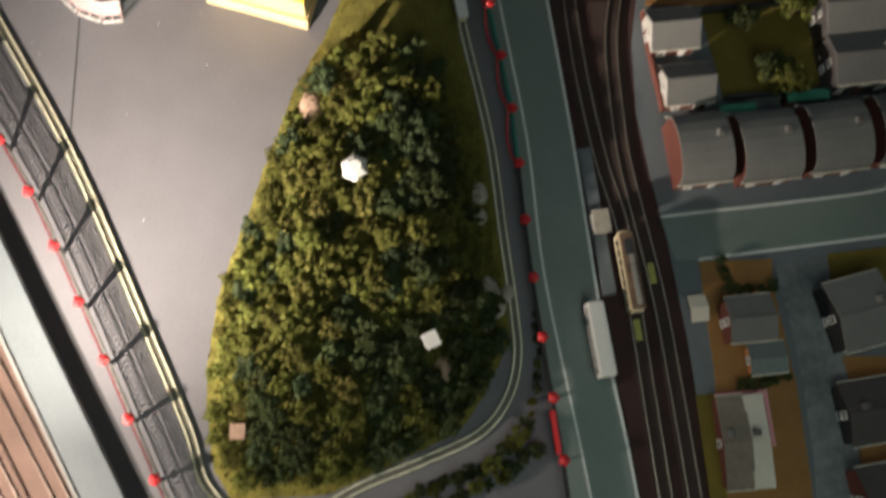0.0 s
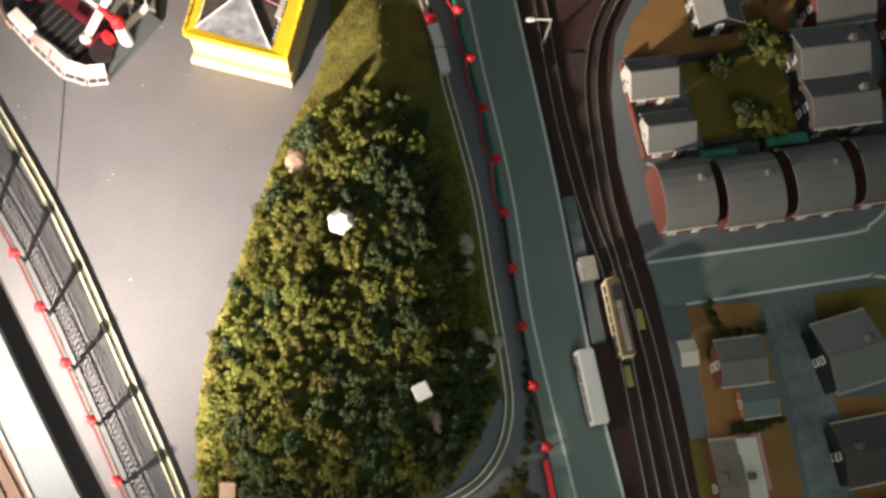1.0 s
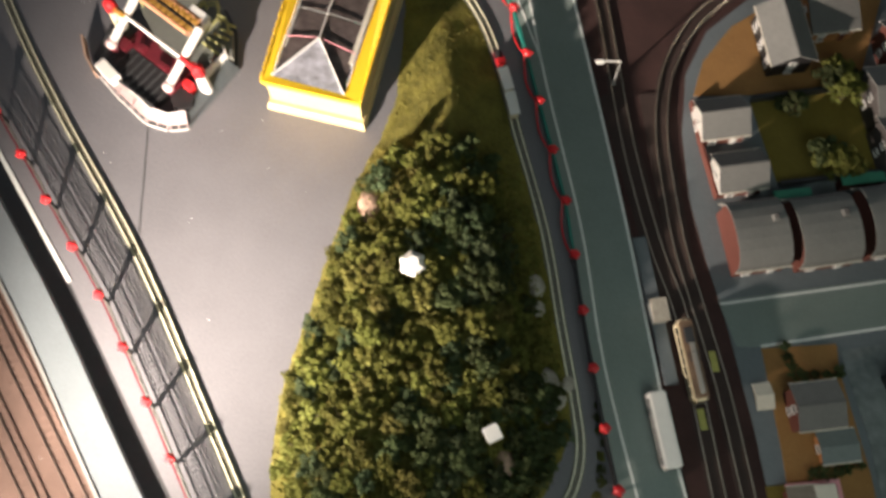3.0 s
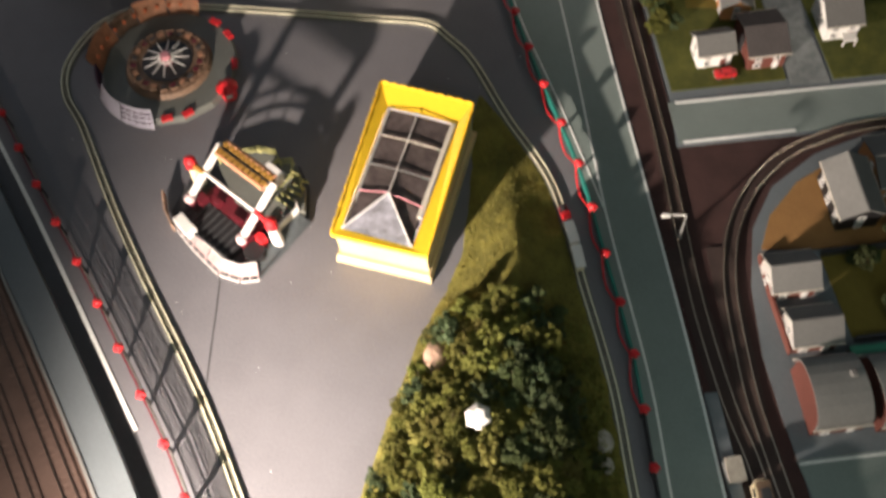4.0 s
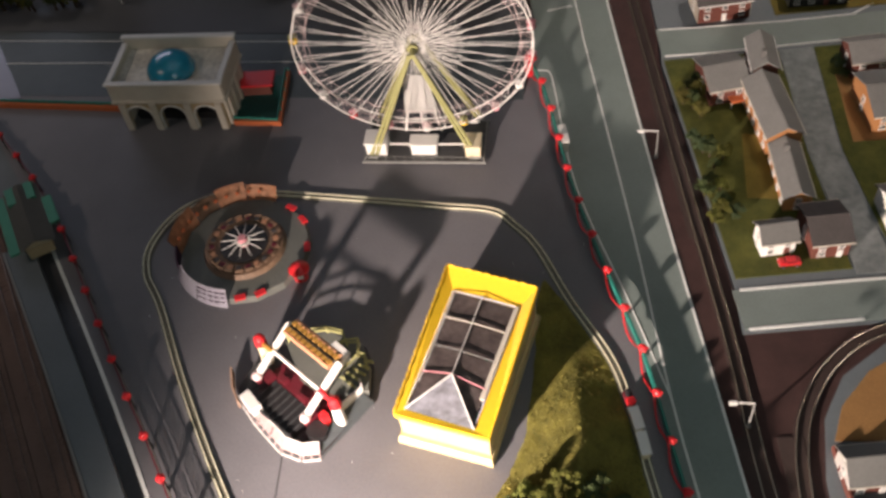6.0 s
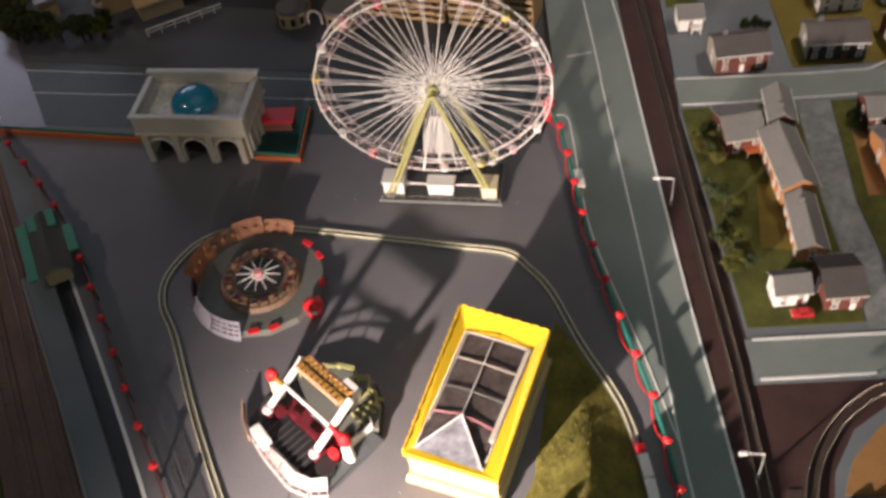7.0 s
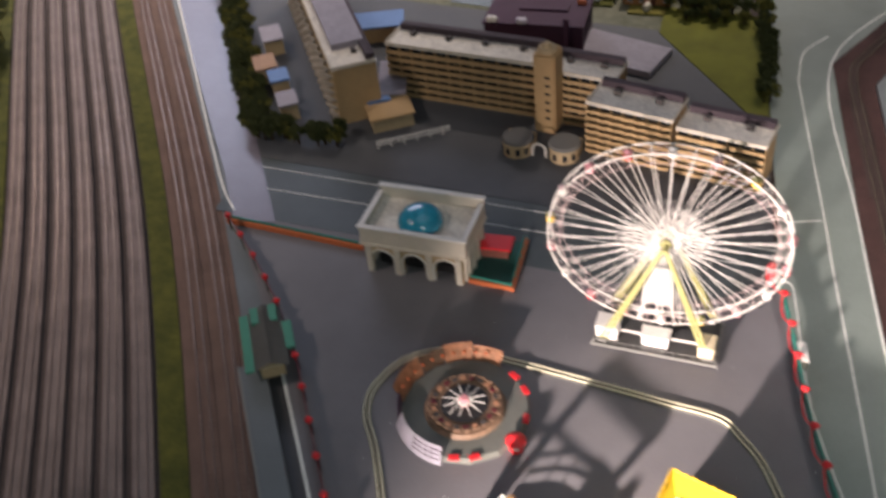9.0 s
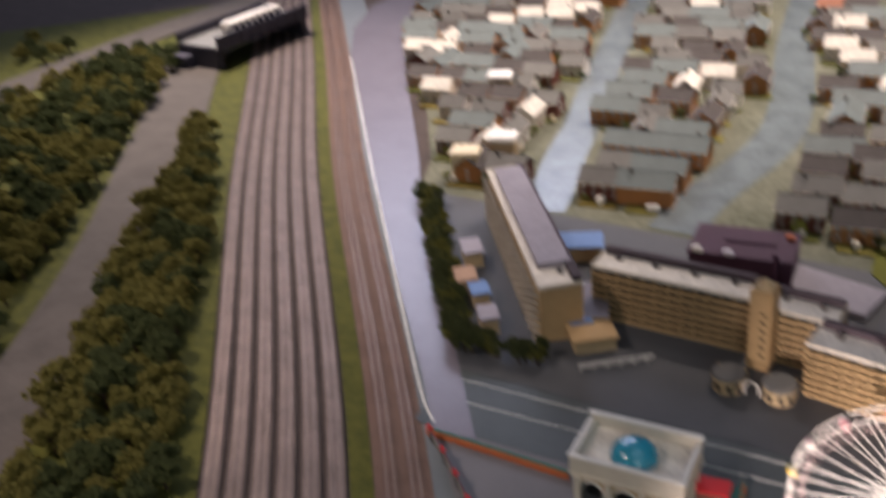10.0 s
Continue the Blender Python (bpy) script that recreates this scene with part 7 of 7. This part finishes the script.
def flats():
    lab = "tan block of flats with dark balcony bands and a pale roof"
    flats_block(-0.665, 1.405, -1, 0.27, 0.065, 0.095, 7, 12, lab)
    flats_block(-0.452, 1.392, -4, 0.115, 0.06, 0.09, 7, 6, lab)
    flats_block(-0.352, 1.322, -8, 0.135, 0.065, 0.085, 7, 7, "tan block of flats with stepped balconies and a pale roof", 0.003)
    flats_block(-0.212, 1.302, -7, 0.13, 0.06, 0.075, 6, 7, lab)
    # stair tower
    root = thing("stair_tower", pose(-0.5, 1.345, 0, 0, 0, -3), "tall tan stair tower with a round top", "tower")
    bm = bmesh.new()
    soft_box(bm, (0, 0, 0.072), (0.036, 0.04, 0.144), 0.003)
    part("wall", bm, M_TAN, root)
    bm = bmesh.new()
    disc(bm, (0, -0.002), 0.0165, 0.144, 0.15, 20, 0.014)
    disc(bm, (0, -0.002), 0.008, 0.15, 0.157, 16, 0.005)
    part("cap", bm, M_SAND, root)
    for k in range(6):
        bm = bmesh.new()
        box(bm, (0.006, -0.0203, 0.03 + k * 0.015), (0.008, 0.001, 0.004))
        part("window", bm, M_WINDOW, root)
    # twin round pavilions before the tower
    for x, y in ((-0.528, 1.268), (-0.452, 1.272)):
        root = thing("pavilion", pose(x, y, 0), "low sand coloured pavilion with a rounded front and a grey roof", "pavilion", "round pavilions")
        bm = bmesh.new()
        disc(bm, (0, 0), 0.024, 0, 0.022, 20)
        box(bm, (0, 0.014, 0.011), (0.046, 0.024, 0.022))
        part("wall", bm, M_SAND, root)
        bm = bmesh.new()
        disc(bm, (0, 0.004), 0.0265, 0.022, 0.026, 20, 0.024)
        part("roof", bm, M_ROOF, root)
        for a in (215, 250, 290, 325):
            bm = bmesh.new()
            box(bm, (0.0242 * math.cos(radians(a)), 0.0242 * math.sin(radians(a)), 0.011), (0.001, 0.007, 0.012), a)
            part("window", bm, M_WINDOW, root)
    root = thing("porch_arch", pose(-0.49, 1.262, 0), "small white arch between the pavilions", "arch")
    bm = bmesh.new()
    for i in range(10):
        a0, a1 = math.pi * i / 10, math.pi * (i + 1) / 10
        tube(bm, (0.011 * math.cos(a0), 0, 0.012 + 0.011 * math.sin(a0)), (0.011 * math.cos(a1), 0, 0.012 + 0.011 * math.sin(a1)), 0.0016, seg=6)
    for s in (-1, 1):
        tube(bm, (s * 0.011, 0, 0), (s * 0.011, 0, 0.012), 0.0016, seg=6)
    part("arch_frame", bm, M_WHITE, root)
    # west block, turned, with a plain tan end
    root = flats_block(-0.973, 1.476, 309.3, 0.5, 0.074, 0.105, 7, 18, "long tan block of flats with zigzag pale balconies", 0.009, M_ROCK, M_ROOF_D)
    bm = bmesh.new()
    box(bm, (-0.02, 0.003, 0.1125), (0.42, 0.056, 0.014))
    part("roof_storey", bm, M_LILAC, root, "long lilac grey roof storey")
    # porch with blue awning at its foot
    root = thing("porch", pose(-0.758, 1.282, 0, 0, 0, 38), "ochre entrance porch with a blue awning and white railings", "porch")
    bm = bmesh.new()
    box(bm, (0, 0.01, 0.012), (0.07, 0.05, 0.024))
    part("wall", bm, M_SAND, root)
    bm = bmesh.new()
    soft_box(bm, (0, 0.01, 0.0255), (0.078, 0.056, 0.003), 0.0008)
    part("roof", bm, M_TAN, root)
    bm = bmesh.new()
    box(bm, (-0.012, 0.05, 0.022), (0.04, 0.035, 0.02))
    part("awning", bm, M_BLUE, root, "blue awning")
    bm = bmesh.new()
    for k in range(6):
        tube(bm, (-0.038 + k * 0.022, -0.062, 0), (-0.038 + k * 0.022, -0.062, 0.014), 0.0011, seg=5)
    tube(bm, (-0.04, -0.062, 0.0135), (0.085, -0.062, 0.0135), 0.0013, seg=5)
    tube(bm, (-0.04, -0.062, 0.0075), (0.085, -0.062, 0.0075), 0.0009, seg=5)
    part("railing", bm, M_WHITE, root, "white railing")
    # blue pool roof between the blocks
    for x, y, rz, w, d, mt, lab2 in ((-0.928, 1.556, 25, 0.12, 0.06, M_BLUE, "low hall with a bright blue roof"), (-0.797, 1.375, 22, 0.045, 0.11, M_LILAC, "low lilac grey link roof between the flats"), (-1.1, 1.465, 309, 0.06, 0.035, M_LILAC, "low lilac roofed garage beside the hedge"), (-1.055, 1.365, 309, 0.05, 0.035, M_ROCKP, "low pinkish roofed garage beside the hedge"), (-1.005, 1.33, 309, 0.04, 0.03, M_BLUE, "low blue roofed garage beside the hedge"), (-0.95, 1.265, 309, 0.045, 0.03, M_LILAC, "low lilac roofed garage beside the hedge")):
        root = thing("low_hall", pose(x, y, 0, 0, 0, rz), lab2, "hall")
        bm = bmesh.new()
        box(bm, (0, 0, 0.015), (w, d, 0.03))
        part("wall", bm, M_SAND, root)
        bm = bmesh.new()
        soft_box(bm, (0, 0, 0.032), (w + 0.006, d + 0.006, 0.004), 0.001)
        part("roof", bm, mt, root)
    root = thing("cinema", pose(-0.607, 1.612, 0, 0, 0, 7), "dark purple flat-roofed hall with bright signs", "hall")
    bm = bmesh.new()
    box(bm, (0, 0, 0.03), (0.18, 0.11, 0.06))
    part("wall", bm, M_PURPLE, root)
    bm = bmesh.new()
    box(bm, (0.062, -0.06, 0.04), (0.01, 0.008, 0.08))
    part("sign_post", bm, M_PURPLE, root)
    bm = bmesh.new()
    soft_box(bm, (0, 0, 0.062), (0.186, 0.116, 0.004), 0.001)
    rf = part("roof", bm, M_PURPLE, root)
    bm = bmesh.new()
    box(bm, (0.01, 0.01, 0.066), (0.09, 0.03, 0.004))
    part("roof_panel", bm, M_PURPLE, rf)
    for x, y, mt, w in ((-0.075, -0.052, M_WHITE, 0.018), (-0.02, -0.053, M_SIGN, 0.018), (0.075, 0.03, M_ORANGE, 0.016)):
        bm = bmesh.new()
        soft_box(bm, (x, y, 0.068), (w, 0.012, 0.01), 0.002)
        part("sign", bm, mt, root, "bright roof sign")
    bm = bmesh.new()
    prism(bm, [(-0.53, 1.56), (-0.38, 1.53), (-0.36, 1.62), (-0.52, 1.66)], -0.002, 0.012)
    single("forecourt", bm, M_LILAC, "blue grey forecourt behind the flats", "pavement", kind="structure")
    # hedges and trees round the flats
    rng = random.Random(31)
    spots = []
    for a, b, n, s0 in (((-1.35, 1.68), (-0.995, 1.21), 60, 1.45), ((-0.99, 1.19), (-0.82, 1.2), 22, 1.5), ((-1.33, 1.685), (-0.97, 1.22), 50, 1.2), ((-0.4, 1.78), (-0.235, 1.8), 16, 1.4), ((-0.23, 1.79), (-0.178, 1.49), 20, 1.3), ((-0.38, 1.745), (-0.25, 1.76), 9, 1.1)):
        for i in range(n):
            t = (i + rng.uniform(-0.3, 0.3)) / max(1, n - 1)
            spots.append((a[0] + (b[0] - a[0]) * t + rng.uniform(-0.01, 0.01), a[1] + (b[1] - a[1]) * t + rng.uniform(-0.01, 0.01), 0.0, s0 * rng.uniform(0.8, 1.15), rng.random() < 0.7))
    tree_stuff("hedge_trees", spots, "bushy dark green hedges and trees round the flats", "hedge")


flats()

# ---- far estate ----
def far_estate():
    rng = random.Random(17)
    kinds = []
    for wall, roof, w, d, h, lab in ((M_BRICK_O, M_ROOF_T, 0.1, 0.06, 0.035, "terrace with brick walls and a grey green roof"), (M_BRICK, M_ROOF, 0.075, 0.055, 0.032, "brick house with a grey roof on the far estate"),
                                     (M_WHITE, M_ROOF, 0.06, 0.05, 0.03, "white house with a grey roof on the far estate"), (M_BRICK_O, M_ROOF_D, 0.075, 0.055, 0.03, "brick house with a dark roof on the far estate"),
                                     (M_IVORY, M_ROOFW, 0.07, 0.05, 0.035, "pale house with a pale roof on the far estate"), (M_BRICK, M_ROOF_R, 0.06, 0.05, 0.03, "house with a red tiled roof on the far estate")):
        kinds.append((lab, house(0, 0, 0, w, d, h, 0.018, wall, roof, lab, 1, group="far estate houses")))
        kinds[-1][1].scale = (1.2, 1.2, 1.25)
    weights = (4, 4, 3, 5, 2, 0.4)
    lawn_rng = random.Random(23)
    first, green = set(), []
    for j in range(15):
        y = 1.83 + j * 0.105
        x = -1.98 - max(0, j - 6) * 0.06 if j > 2 else -1.42
        while x < 0.02 - j * 0.02:
            wx = x + rng.uniform(-0.012, 0.012)
            yy = y + rng.uniform(-0.012, 0.012)
            west = -1.5 - (yy - 1.86) * 0.72 + 0.04
            s1 = -1.1 - max(0, yy - 1.83) * 0.27
            s2 = -0.76 + 0.03 * math.sin((yy - 1.7) * 3) - max(0, yy - 2.5) * 0.22
            east = -0.28 - (yy - 1.8) * 0.18
            x += 0.108
            if wx < west + 0.03 or abs(wx - s1) < 0.085 or abs(wx - s2) < 0.09 or wx > east - 0.04:
                continue
            k = rng.choices(range(6), weights)[0]
            m = pose(wx, yy, 0, 0, 0, rng.choice((4, 6, 8, 186, 96)) + rng.uniform(-3, 3))
            if k not in first:
                first.add(k)
                kinds[k][1].matrix_basis = m @ Matrix.Diagonal((1.2, 1.2, 1.25, 1))
            else:
                copy_thing(kinds[k][1], m)
            w, d = lawn_rng.uniform(0.05, 0.1), lawn_rng.uniform(0.022, 0.04)
            bm = bmesh.new()
            box(bm, (0, 0, 0), (w, d, 0.004))
            single("garden_plot", bm, lawn_rng.choice((M_LAWN, M_GRASS_D, M_GRASS, M_GRASS_D)), "small green garden plot behind a far house", "garden", kind="structure", m=pose(wx + 0.01, yy - 0.055, 0.0006 + 0.0004 * lawn_rng.random(), 0, 0, 6))
            if lawn_rng.random() < 0.35:
                bm = bmesh.new()
                soft_box(bm, (0, 0, 0.008), (lawn_rng.uniform(0.012, 0.03), 0.012, 0.016), 0.003)
                single("shed", bm, lawn_rng.choice((M_WHITE, M_WHITE, M_IVORY, M_CREAM)), "small bright white shed in a garden", "shed", "garden sheds", m=pose(wx + lawn_rng.uniform(-0.04, 0.05), yy - 0.055, 0.001, 0, 0, lawn_rng.uniform(0, 90)))
            if rng.random() < 0.8:
                green.append((wx + rng.uniform(-0.05, 0.05), yy - 0.052, 0, rng.uniform(0.7, 1.3), rng.random() < 0.5))
    tree_stuff("garden_trees", green, "small bushy trees in the far gardens", "trees")
    # a few landmarks
    for x, y, mt, lab in ((-1.274, 1.918, M_WHITE, "bright white gabled hall with an ochre front"), (-1.315, 1.81, M_CREAM, "bright cream flat-roofed house"), (-1.499, 2.314, M_WHITE, "bright white domed house")):
        root = thing("landmark_house", pose(x, y, 0, 0, 0, 20), lab, "house")
        bm = bmesh.new()
        soft_box(bm, (0, 0, 0.03), (0.06, 0.055, 0.06), 0.002)
        part("wall", bm, M_SAND if mt is M_WHITE else M_CREAM, root)
        bm = bmesh.new()
        soft_box(bm, (0, 0, 0.065), (0.07, 0.062, 0.012), 0.004)
        part("roof", bm, mt, root)


far_estate()


# ---- wooded bank beyond the railway yard ----
def bank_wood():
    rng = random.Random(41)
    big_crowns = [crown_mesh(rng, m, 0.03, 22, 34, 0.0042, 0.85, 0.24, 0.4) for m in (M_LEAF, M_LEAF_D, M_LEAF_D)]
    n = 0
    spots = []
    while n < 560:
        y = rng.uniform(0.55, 2.3)
        # between the verge and the track bed, and beyond it
        px = -1.45 - (y - 0.5) * 0.68
        right = -1.21 - (y - 0.75) * 0.92 if y > 0.75 else -1.21 + (0.75 - y) * 0.8
        if rng.random() < 0.6:
            x = rng.uniform(px + 0.125, max(px + 0.14, right + (0.05 if y > 1.15 else 0.0)))
        else:
            x = px - 0.1 - abs(rng.gauss(0, 0.35))
        if x > right + 0.06 or abs(x - px) < 0.09 or (-3.29 < x < -3.03) or (y > 1.82 and x > px):
            continue
        if any((x - a) ** 2 + (y - b) ** 2 < 0.033 ** 2 for a, b in spots):
            n += 0.02
            continue
        spots.append((x, y))
        n += 1
    # crowns beside the track bed mostly yellow: the lit flank is put into colour
    tree_stuff("bank_wood", [(x, y, -0.003, rng.uniform(0.7, 1.15), rng.random() < (0.05 if 0 < x + 1.45 + (y - 0.5) * 0.68 < 0.2 else 0.5)) for x, y in spots], "dense olive green wood on the railway bank", "wood", (big_crowns[:1], big_crowns[1:]), M_LEAF_Y)
    # girder bridge over the tracks
    root = thing("girder_bridge", pose(-2.63, 2.5, 0, 0, 0, 86), "dark blue grey girder bridge over the railway yard", "bridge")
    bm = bmesh.new()
    box(bm, (0, 0, 0.07), (0.44, 0.2, 0.012))
    part("deck", bm, M_GREY, root)
    for s in (-1, 1):
        bm = bmesh.new()
        box(bm, (0, s * 0.1, 0.085), (0.44, 0.006, 0.05))
        g = part("girder", bm, M_NAVY, root, "dark plate girder")
        bm = bmesh.new()
        for k in range(10):
            box(bm, (-0.2 + k * 0.0446, s * 0.104, 0.085), (0.004, 0.004, 0.05))
        part("stiffener", bm, M_NAVY, g)
    for x in (-0.21, 0.2):
        bm = bmesh.new()
        box(bm, (x, 0, 0.032), (0.03, 0.19, 0.075))
        part("pier", bm, M_NAVY, root)
    root = thing("railcar", pose(-2.585, 2.5, 0.0765, 0, 0, 86), "bright white railcar crossing the girder bridge", "railcar")
    bm = bmesh.new()
    soft_box(bm, (0, 0, 0.026), (0.26, 0.05, 0.05), 0.006)
    part("body", bm, M_WHITE, root)
    for k in range(8):
        bm = bmesh.new()
        box(bm, (-0.1 + k * 0.028, -0.0252, 0.032), (0.018, 0.001, 0.016))
        part("window", bm, M_WINDOW, root)
    bm = bmesh.new()
    soft_box(bm, (-2.7, 2.27, 0.02), (0.07, 0.06, 0.05), 0.003)
    single("bank_hut", bm, M_NAVY, "dark blue grey hut beside the track", "hut")


bank_wood()
